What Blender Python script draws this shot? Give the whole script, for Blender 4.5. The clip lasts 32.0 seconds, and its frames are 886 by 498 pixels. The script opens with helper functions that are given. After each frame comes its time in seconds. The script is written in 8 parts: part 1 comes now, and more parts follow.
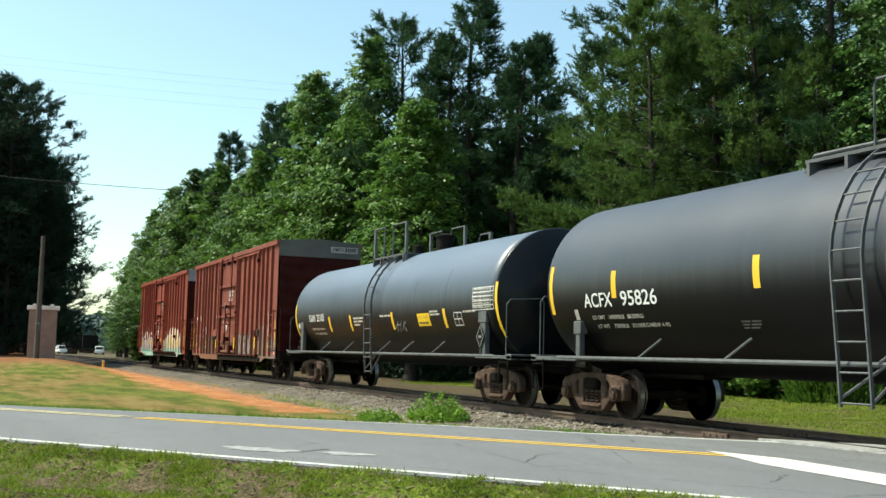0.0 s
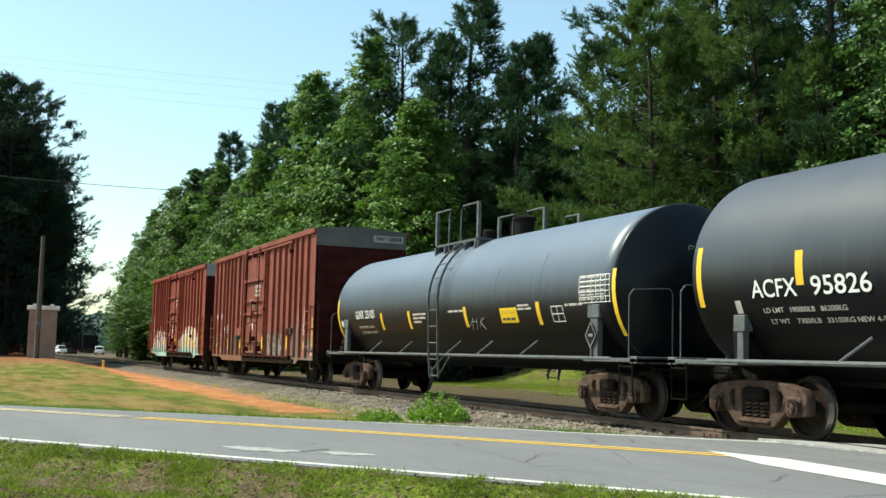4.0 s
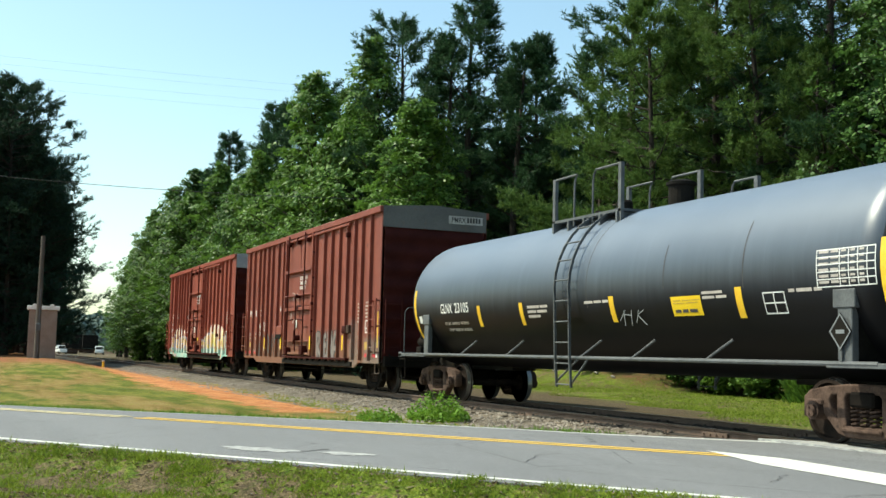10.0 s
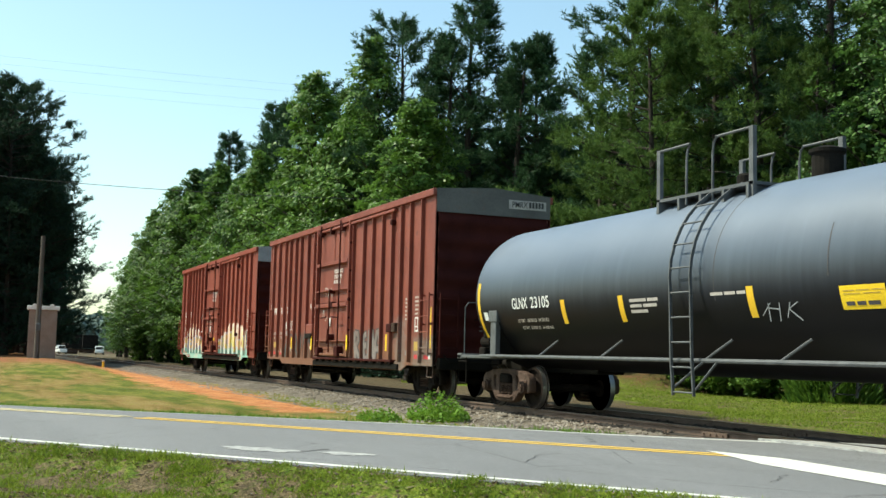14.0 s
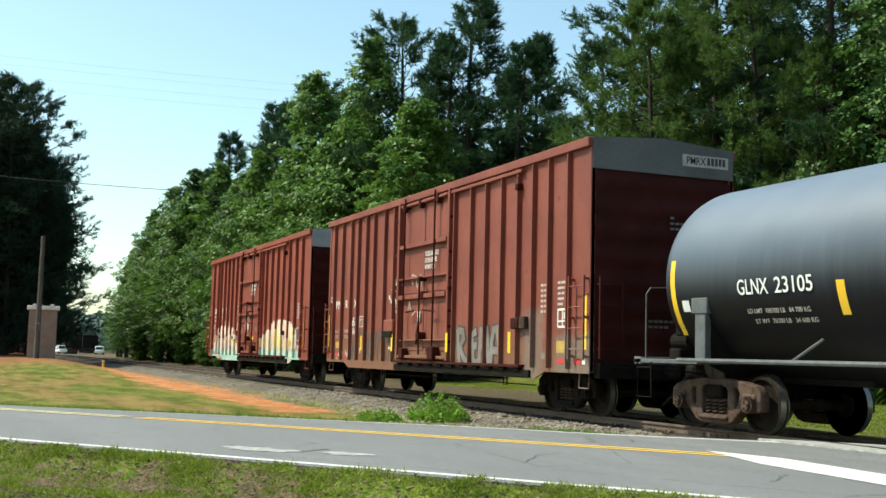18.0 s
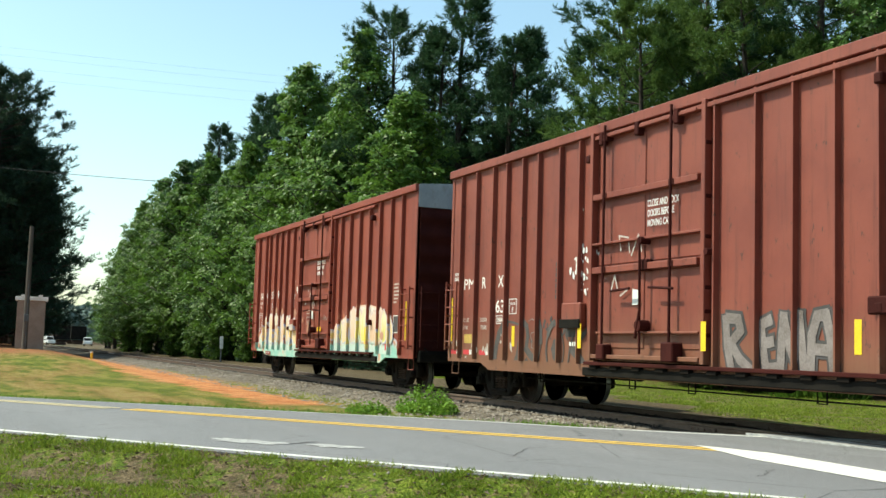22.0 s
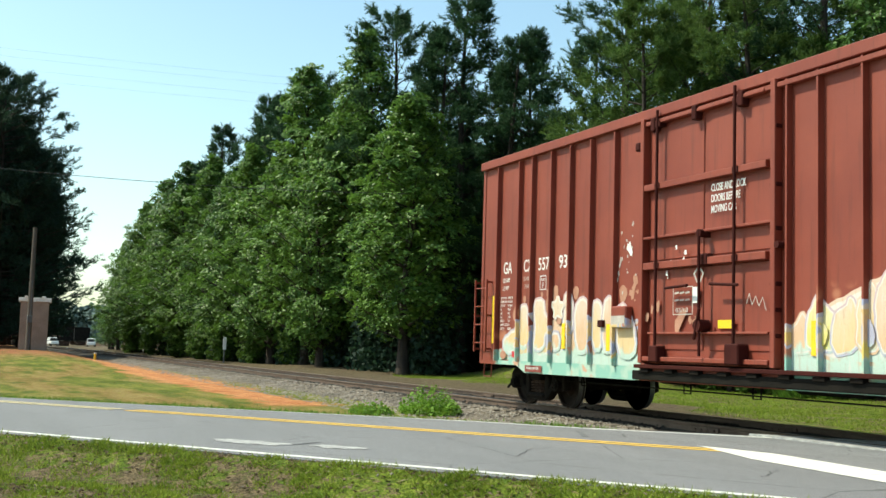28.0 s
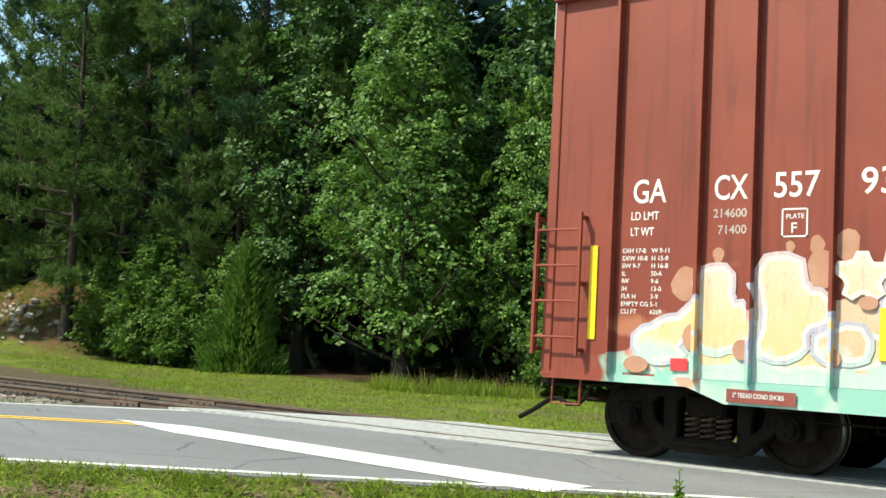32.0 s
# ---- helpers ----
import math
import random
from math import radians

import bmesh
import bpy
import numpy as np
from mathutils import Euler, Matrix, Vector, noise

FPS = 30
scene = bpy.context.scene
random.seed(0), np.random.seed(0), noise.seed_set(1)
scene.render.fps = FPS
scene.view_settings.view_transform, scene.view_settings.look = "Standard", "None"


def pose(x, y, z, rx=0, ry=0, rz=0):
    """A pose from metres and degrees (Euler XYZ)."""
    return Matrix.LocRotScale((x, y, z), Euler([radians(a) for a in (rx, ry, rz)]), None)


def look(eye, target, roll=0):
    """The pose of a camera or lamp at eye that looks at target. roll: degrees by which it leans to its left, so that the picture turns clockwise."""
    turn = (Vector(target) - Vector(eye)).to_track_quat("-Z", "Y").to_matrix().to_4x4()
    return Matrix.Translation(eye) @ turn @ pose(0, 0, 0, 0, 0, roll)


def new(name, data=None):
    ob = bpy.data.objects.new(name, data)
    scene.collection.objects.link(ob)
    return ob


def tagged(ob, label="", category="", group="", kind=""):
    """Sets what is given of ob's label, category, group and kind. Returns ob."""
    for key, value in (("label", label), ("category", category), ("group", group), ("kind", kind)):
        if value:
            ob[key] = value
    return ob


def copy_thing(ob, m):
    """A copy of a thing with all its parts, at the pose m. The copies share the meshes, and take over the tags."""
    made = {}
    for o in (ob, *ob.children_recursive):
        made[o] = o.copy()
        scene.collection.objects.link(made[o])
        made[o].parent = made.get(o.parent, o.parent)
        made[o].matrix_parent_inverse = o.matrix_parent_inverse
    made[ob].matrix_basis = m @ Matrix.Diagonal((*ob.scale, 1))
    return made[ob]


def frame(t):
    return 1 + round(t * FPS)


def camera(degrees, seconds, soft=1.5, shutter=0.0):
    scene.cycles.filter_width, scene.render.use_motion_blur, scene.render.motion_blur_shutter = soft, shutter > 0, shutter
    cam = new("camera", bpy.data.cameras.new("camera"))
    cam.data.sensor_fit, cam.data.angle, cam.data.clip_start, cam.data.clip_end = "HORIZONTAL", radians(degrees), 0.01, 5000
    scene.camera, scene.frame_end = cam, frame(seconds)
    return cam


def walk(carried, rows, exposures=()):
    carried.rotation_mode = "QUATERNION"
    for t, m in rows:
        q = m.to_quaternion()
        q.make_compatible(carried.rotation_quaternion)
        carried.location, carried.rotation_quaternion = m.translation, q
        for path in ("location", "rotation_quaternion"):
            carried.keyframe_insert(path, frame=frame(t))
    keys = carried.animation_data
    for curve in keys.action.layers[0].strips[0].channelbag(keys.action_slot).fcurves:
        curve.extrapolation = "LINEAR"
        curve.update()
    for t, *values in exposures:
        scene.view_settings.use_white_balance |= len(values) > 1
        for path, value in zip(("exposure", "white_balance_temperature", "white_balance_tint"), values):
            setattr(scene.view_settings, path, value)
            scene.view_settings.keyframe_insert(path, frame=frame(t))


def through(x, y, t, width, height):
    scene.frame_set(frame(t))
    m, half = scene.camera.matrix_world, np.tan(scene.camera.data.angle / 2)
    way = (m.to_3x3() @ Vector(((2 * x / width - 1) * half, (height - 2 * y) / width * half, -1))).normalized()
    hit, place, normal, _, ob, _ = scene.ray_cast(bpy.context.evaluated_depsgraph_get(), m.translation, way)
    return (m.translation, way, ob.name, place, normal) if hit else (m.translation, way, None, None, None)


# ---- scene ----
# World: x runs along the track (the train goes towards +x), y away from the camera, z up; rail tops lie at z = 0.
CAM_Z = 1.036
cam = camera(42.56, 32.0, soft=1.5)
REST = (67.182, 5.356, -1.406)
AFTER = (66.791, 5.065, -1.686)


def aim(yaw, pitch, roll):
    return pose(0, 0, CAM_Z, 90 + pitch, roll, yaw)


walk(cam, [
    (0.0, aim(*REST)), (10.0, aim(*REST)), (21.4, aim(*REST)), (21.7, aim(67.1, 5.29, -1.47)),
    (22.0, aim(66.637, 5.03, -1.725)), (22.5, aim(66.746, 5.036, -1.686)), (23.0, aim(*AFTER)),
    (27.0, aim(*AFTER)), (30.1, aim(*AFTER)), (30.3, aim(65.85, 5.03, -1.78)), (30.5, aim(63.548, 4.972, -1.95)),
    (31.0, aim(55.981, 4.968, -2.323)), (31.5, aim(45.271, 4.929, -2.72)), (32.0, aim(38.473, 4.942, -3.021)),
], [(0.0, 0.64, 7080, -3), (30.2, 0.64, 7080, -3), (31.5, 0.82, 7100, -2), (32.0, 0.82, 7100, -2)])

# ---- light ----
scene.view_settings.exposure = 0.0
SUN_FROM = Vector((-0.66, -1.0, 1.55)).normalized()
world = bpy.data.worlds.new("world")
scene.world = world
world.use_nodes = True
wn, wl = world.node_tree.nodes, world.node_tree.links
sky = wn.new("ShaderNodeTexSky")
sky.sky_type = "NISHITA"
sky.sun_disc = False
sky.sun_elevation = math.asin(SUN_FROM.z)
sky.sun_rotation = math.atan2(SUN_FROM.x, SUN_FROM.y)
sky.air_density, sky.dust_density, sky.ozone_density = 1.0, 1.2, 1.0
haze = wn.new("ShaderNodeMix")
haze.data_type, haze.blend_type = "RGBA", "MULTIPLY"
haze.inputs[0].default_value, haze.inputs[7].default_value = 1.0, (0.955, 1.03, 1.02, 1)
wl.new(sky.outputs[0], haze.inputs[6])
wl.new(haze.outputs[2], wn["Background"].inputs[0])
wn["Background"].inputs[1].default_value = 0.15
sun = new("sun", bpy.data.lights.new("sun", "SUN"))
sun.data.energy, sun.data.angle, sun.data.color = 4.15, radians(0.53), (1.0, 0.95, 0.87)
sun.matrix_basis = look(SUN_FROM * 200, (0, 0, 0))


# ---- materials ----
def material(name):
    m = bpy.data.materials.new(name)
    m.use_nodes = True
    nt = m.node_tree
    return m, nt.nodes, nt.links, nt.nodes["Principled BSDF"]


def node(nodes, kind, **values):
    n = nodes.new(kind)
    for key, value in values.items():
        n.inputs[key.replace("_", " ")].default_value = value
    return n


def mix(nodes, links, fac, a, b, blend="MIX"):
    """A colour mix; fac, a and b are sockets or plain values."""
    n = nodes.new("ShaderNodeMix")
    n.data_type, n.blend_type = "RGBA", blend
    for i, v in ((0, fac), (6, a), (7, b)):
        if isinstance(v, bpy.types.NodeSocket):
            links.new(v, n.inputs[i])
        else:
            n.inputs[i].default_value = (*v, 1) if isinstance(v, tuple) and len(v) == 3 else v
    return n.outputs[2]


def calc(nodes, links, op, a, b=0.0, clamp=False):
    n = nodes.new("ShaderNodeMath")
    n.operation, n.use_clamp = op, clamp
    for i, v in enumerate((a, b)):
        if isinstance(v, bpy.types.NodeSocket):
            links.new(v, n.inputs[i])
        else:
            n.inputs[i].default_value = v
    return n.outputs[0]


def ramp(nodes, links, value, lo, hi):
    """0 below lo, 1 above hi, smooth between (lo may lie above hi)."""
    n = nodes.new("ShaderNodeMapRange")
    n.interpolation_type = "SMOOTHSTEP"
    links.new(value, n.inputs[0])
    n.inputs[1].default_value, n.inputs[2].default_value = lo, hi
    if lo > hi:
        n.inputs[1].default_value, n.inputs[2].default_value, n.inputs[3].default_value, n.inputs[4].default_value = hi, lo, 1, 0
    return n.outputs[0]


def noise_tex(nodes, links, scale, detail=4.0, rough=0.55, coords=None, stretch=None):
    n = node(nodes, "ShaderNodeTexNoise", Scale=scale, Detail=detail, Roughness=rough)
    if coords is not None:
        if stretch:
            mp = nodes.new("ShaderNodeMapping")
            mp.inputs["Scale"].default_value = stretch
            links.new(coords, mp.inputs[0])
            coords = mp.outputs[0]
        links.new(coords, n.inputs["Vector"])
    return n.outputs[0]


def bump(nodes, links, bsdf, height, strength=0.4, distance=0.01):
    n = nodes.new("ShaderNodeBump")
    n.inputs["Strength"].default_value, n.inputs["Distance"].default_value = strength, distance
    links.new(height, n.inputs["Height"])
    links.new(n.outputs[0], bsdf.inputs["Normal"])


def surface(name, low, high, scale=3.0, fine=40.0, rough=0.7, metal=0.0, relief=0.3, depth=0.005, stain=None, stain_amount=0.5, stretch=None):
    """A surface with colour at two scales, fine relief and, where given, stains."""
    m, n, l, b = material(name)
    co = n.new("ShaderNodeTexCoord").outputs["Object"]
    big = noise_tex(n, l, scale, coords=co, stretch=stretch)
    small = noise_tex(n, l, fine, 3.0, 0.7, co)
    c = mix(n, l, ramp(n, l, big, 0.3, 0.7), low, high)
    c = mix(n, l, 0.35, c, mix(n, l, ramp(n, l, small, 0.25, 0.75), tuple(v * 0.6 for v in low), tuple(min(1, v * 1.25) for v in high)))
    if stain:
        spots = noise_tex(n, l, scale * 1.7, 6.0, 0.7, co, stretch)
        c = mix(n, l, calc(n, l, "MULTIPLY", ramp(n, l, spots, 0.55, 0.7), stain_amount), c, stain)
    l.new(c, b.inputs["Base Color"])
    b.inputs["Roughness"].default_value, b.inputs["Metallic"].default_value = rough, metal
    bump(n, l, b, small, relief, depth)
    return m


def leaf_material(name, dark, light, through, gloss=0.6):
    m, n, l, b = material(name)
    isl = n.new("ShaderNodeNewGeometry").outputs["Random Per Island"]
    tree = n.new("ShaderNodeObjectInfo").outputs["Random"]
    clump = ramp(n, l, noise_tex(n, l, 1.1, 3, 0.6, n.new("ShaderNodeTexCoord").outputs["Object"]), 0.35, 0.65)
    c = mix(n, l, calc(n, l, "ADD", calc(n, l, "MULTIPLY", calc(n, l, "POWER", isl, 1.6), 0.75), calc(n, l, "MULTIPLY", clump, 0.25)), dark, light)
    c = mix(n, l, calc(n, l, "MULTIPLY", tree, 0.3), c, tuple(v * 0.6 for v in dark))
    l.new(c, b.inputs["Base Color"])
    b.inputs["Roughness"].default_value = gloss
    b.inputs["Specular IOR Level"].default_value = 0.2 if gloss < 0.5 else 0.1
    t = n.new("ShaderNodeBsdfTranslucent")
    l.new(mix(n, l, 0.6, c, through), t.inputs[0])
    s = n.new("ShaderNodeMixShader")
    s.inputs[0].default_value = 0.24
    l.new(b.outputs[0], s.inputs[1])
    l.new(t.outputs[0], s.inputs[2])
    l.new(s.outputs[0], n["Material Output"].inputs[0])
    return m


def ground_material():
    """Patchy grass over brown soil, with bare red clay, an earth mound and forest litter where they lie on the plan."""
    m, n, l, b = material("ground_cover")
    geo = n.new("ShaderNodeNewGeometry")
    pos = geo.outputs["Position"]
    xyz = n.new("ShaderNodeSeparateXYZ")
    l.new(pos, xyz.inputs[0])
    x, y = xyz.outputs[0], xyz.outputs[1]
    wide = noise_tex(n, l, 0.45, 5, 0.6, pos)
    mid = noise_tex(n, l, 1.9, 6, 0.7, pos)
    spot = noise_tex(n, l, 7.0, 5, 0.7, pos)
    fine = noise_tex(n, l, 30.0, 4, 0.75, pos)
    green = mix(n, l, ramp(n, l, spot, 0.3, 0.7), (0.070, 0.115, 0.012), (0.205, 0.250, 0.030))
    soil = mix(n, l, ramp(n, l, spot, 0.3, 0.7), (0.016, 0.012, 0.008), (0.210, 0.150, 0.090))
    straw = mix(n, l, fine, (0.11, 0.085, 0.04), (0.25, 0.20, 0.10))
    bare = calc(n, l, "ADD", calc(n, l, "ADD", calc(n, l, "MULTIPLY", wide, 0.4), calc(n, l, "MULTIPLY", mid, 0.5)), calc(n, l, "MULTIPLY", spot, 0.6))
    near = calc(n, l, "ADD", calc(n, l, "MULTIPLY", x, -0.6225), calc(n, l, "MULTIPLY", y, 0.7826))
    bare = calc(n, l, "ADD", bare, calc(n, l, "MULTIPLY", ramp(n, l, near, 8.5, 7.6), 0.07))
    c = mix(n, l, ramp(n, l, bare, 0.72, 0.82), green, mix(n, l, 0.35, soil, straw))
    clay = mix(n, l, ramp(n, l, mid, 0.3, 0.75), (0.40, 0.135, 0.045), (0.66, 0.33, 0.150))
    # the clay scrape runs along the near foot of the ballast
    mid_y = calc(n, l, "MULTIPLY_ADD", x, -0.012)
    mid_y.node.inputs[2].default_value = 7.1
    off = calc(n, l, "ABSOLUTE", calc(n, l, "SUBTRACT", y, mid_y))
    ragged = calc(n, l, "ADD", calc(n, l, "MULTIPLY", wide, 2.4), calc(n, l, "ADD", calc(n, l, "MULTIPLY", mid, 1.9), calc(n, l, "MULTIPLY", spot, 0.9)))
    band = ramp(n, l, calc(n, l, "SUBTRACT", calc(n, l, "ADD", off, ragged), calc(n, l, "MULTIPLY", ramp(n, l, x, -30.0, -46.0), 0.5)), 3.65, 3.15)
    reach = calc(n, l, "MULTIPLY", ramp(n, l, x, -80.0, -66.0), ramp(n, l, x, -24.0, -26.0))
    c = mix(n, l, calc(n, l, "MULTIPLY", band, reach), c, clay)
    # thinner red soil shows through the grass further left
    left = calc(n, l, "MULTIPLY", calc(n, l, "MULTIPLY", ramp(n, l, x, -15.0, -26.0), ramp(n, l, y, 13.0, 10.0)), ramp(n, l, near, 15.8, 16.8))
    drift = noise_tex(n, l, 0.35, 3, 0.5, pos, (0.30, 1.0, 1.0))
    speck = noise_tex(n, l, 1.6, 4, 0.6, pos, (0.30, 1.0, 1.0))
    thin = ramp(n, l, calc(n, l, "ADD", calc(n, l, "MULTIPLY", drift, 0.62), calc(n, l, "MULTIPLY", speck, 0.38)), 0.46, 0.58)
    field = mix(n, l, ramp(n, l, speck, 0.35, 0.65), (0.090, 0.115, 0.016), (0.205, 0.210, 0.040))
    tan = mix(n, l, ramp(n, l, speck, 0.35, 0.65), (0.265, 0.140, 0.052), (0.310, 0.215, 0.085))
    field = mix(n, l, calc(n, l, "MULTIPLY", thin, 0.75), field, tan)
    field = mix(n, l, calc(n, l, "MULTIPLY", ramp(n, l, calc(n, l, "ADD", x, calc(n, l, "MULTIPLY", drift, 12.0)), -52.0, -60.0), ramp(n, l, speck, 0.25, 0.55)), field, (0.300, 0.120, 0.060))
    c = mix(n, l, calc(n, l, "MULTIPLY", left, calc(n, l, "SUBTRACT", 1.0, calc(n, l, "MULTIPLY", band, reach))), c, field)
    # bare brown earth and cinders behind the track, wider down the line
    verge = calc(n, l, "ADD", calc(n, l, "ADD", y, calc(n, l, "MULTIPLY", wide, -2.6)), calc(n, l, "MULTIPLY", mid, -1.6))
    verge = calc(n, l, "SUBTRACT", verge, calc(n, l, "MULTIPLY", ramp(n, l, calc(n, l, "ADD", x, calc(n, l, "MULTIPLY", mid, 8.0)), -50.0, -62.0), 12.0))
    verge = calc(n, l, "ADD", verge, calc(n, l, "MULTIPLY", ramp(n, l, x, -36.0, -18.0), 4.2))
    dirt_or_shade = calc(n, l, "MULTIPLY", ramp(n, l, verge, 19.6, 17.8), ramp(n, l, y, 11.0, 12.0))
    earth = mix(n, l, ramp(n, l, spot, 0.3, 0.7), (0.062, 0.043, 0.027), (0.150, 0.112, 0.075))
    c = mix(n, l, calc(n, l, "MULTIPLY", dirt_or_shade, 0.92), c, earth)
    wood = ramp(n, l, calc(n, l, "ADD", y, calc(n, l, "MULTIPLY", mid, 3.0)), 29.5, 31.5)
    litter = mix(n, l, fine, (0.03, 0.02, 0.012), (0.09, 0.055, 0.03))
    c = mix(n, l, wood, c, litter)
    heap = calc(n, l, "MULTIPLY", ramp(n, l, x, -58.0, -54.0), ramp(n, l, x, -41.0, -45.0))
    heap = calc(n, l, "MULTIPLY", heap, ramp(n, l, y, 26.8, 28.2))
    c = mix(n, l, heap, c, mix(n, l, ramp(n, l, mid, 0.42, 0.58), (0.105, 0.090, 0.036), (0.165, 0.080, 0.042)))
    c = mix(n, l, 0.6, c, mix(n, l, ramp(n, l, fine, 0.30, 0.70), (0.10, 0.10, 0.10), (1.9, 1.9, 1.9)), "MULTIPLY")
    l.new(c, b.inputs["Base Color"])
    b.inputs["Roughness"].default_value = 0.95
    b.inputs["Specular IOR Level"].default_value = 0.15
    bump(n, l, b, calc(n, l, "ADD", fine, calc(n, l, "ADD", mid, spot)), 0.9, 0.06)
    return m


def asphalt_material():
    m, n, l, b = material("asphalt")
    pos = n.new("ShaderNodeTexCoord").outputs["Object"]
    wide = noise_tex(n, l, 0.5, 4, 0.6, pos, (0.35, 2.0, 1.0))
    grit = noise_tex(n, l, 90.0, 2, 0.8, pos)
    spots = noise_tex(n, l, 3.5, 6, 0.7, pos)
    c = mix(n, l, ramp(n, l, wide, 0.3, 0.7), (0.110, 0.113, 0.121), (0.170, 0.173, 0.182))
    c = mix(n, l, calc(n, l, "MULTIPLY", ramp(n, l, spots, 0.56, 0.72), 0.45), c, (0.10, 0.10, 0.10))
    c = mix(n, l, 0.55, c, mix(n, l, ramp(n, l, grit, 0.3, 0.7), (0.04, 0.04, 0.042), (0.29, 0.29, 0.295)))
    scuff = noise_tex(n, l, 14.0, 5, 0.8, pos, (0.5, 1.0, 1.0))
    c = mix(n, l, calc(n, l, "MULTIPLY", ramp(n, l, scuff, 0.52, 0.66), 0.35), c, (0.075, 0.076, 0.080))
    c = mix(n, l, calc(n, l, "MULTIPLY", ramp(n, l, scuff, 0.46, 0.34), 0.30), c, (0.235, 0.237, 0.245))
    # fine wandering cracks
    vor = n.new("ShaderNodeTexVoronoi")
    vor.feature = "DISTANCE_TO_EDGE"
    vor.inputs["Scale"].default_value = 0.42
    warp = n.new("ShaderNodeVectorMath")
    warp.operation = "MULTIPLY_ADD"
    l.new(n.new("ShaderNodeTexNoise").outputs[1], warp.inputs[0])
    warp.inputs[1].default_value = (0.8, 0.8, 0)
    l.new(pos, warp.inputs[2])
    l.new(warp.outputs[0], vor.inputs["Vector"])
    crack = calc(n, l, "MULTIPLY", ramp(n, l, vor.outputs[0], 0.006, 0.002), ramp(n, l, spots, 0.42, 0.55))
    c = mix(n, l, calc(n, l, "MULTIPLY", crack, 0.7), c, (0.03, 0.03, 0.03))
    l.new(c, b.inputs["Base Color"])
    b.inputs["Roughness"].default_value = 0.85
    bump(n, l, b, calc(n, l, "SUBTRACT", grit, crack), 0.5, 0.006)
    return m


def road_paint(name, colour):
    m, n, l, b = material(name)
    pos = n.new("ShaderNodeTexCoord").outputs["Object"]
    wear = noise_tex(n, l, 7.0, 6, 0.75, pos)
    grit = noise_tex(n, l, 80.0, 2, 0.8, pos)
    w = calc(n, l, "ADD", wear, calc(n, l, "MULTIPLY", grit, 0.35))
    c = mix(n, l, ramp(n, l, w, 0.66, 0.92), colour, tuple(0.35 * v + 0.1 for v in colour))
    l.new(c, b.inputs["Base Color"])
    b.inputs["Roughness"].default_value = 0.7
    bump(n, l, b, grit, 0.4, 0.004)
    return m


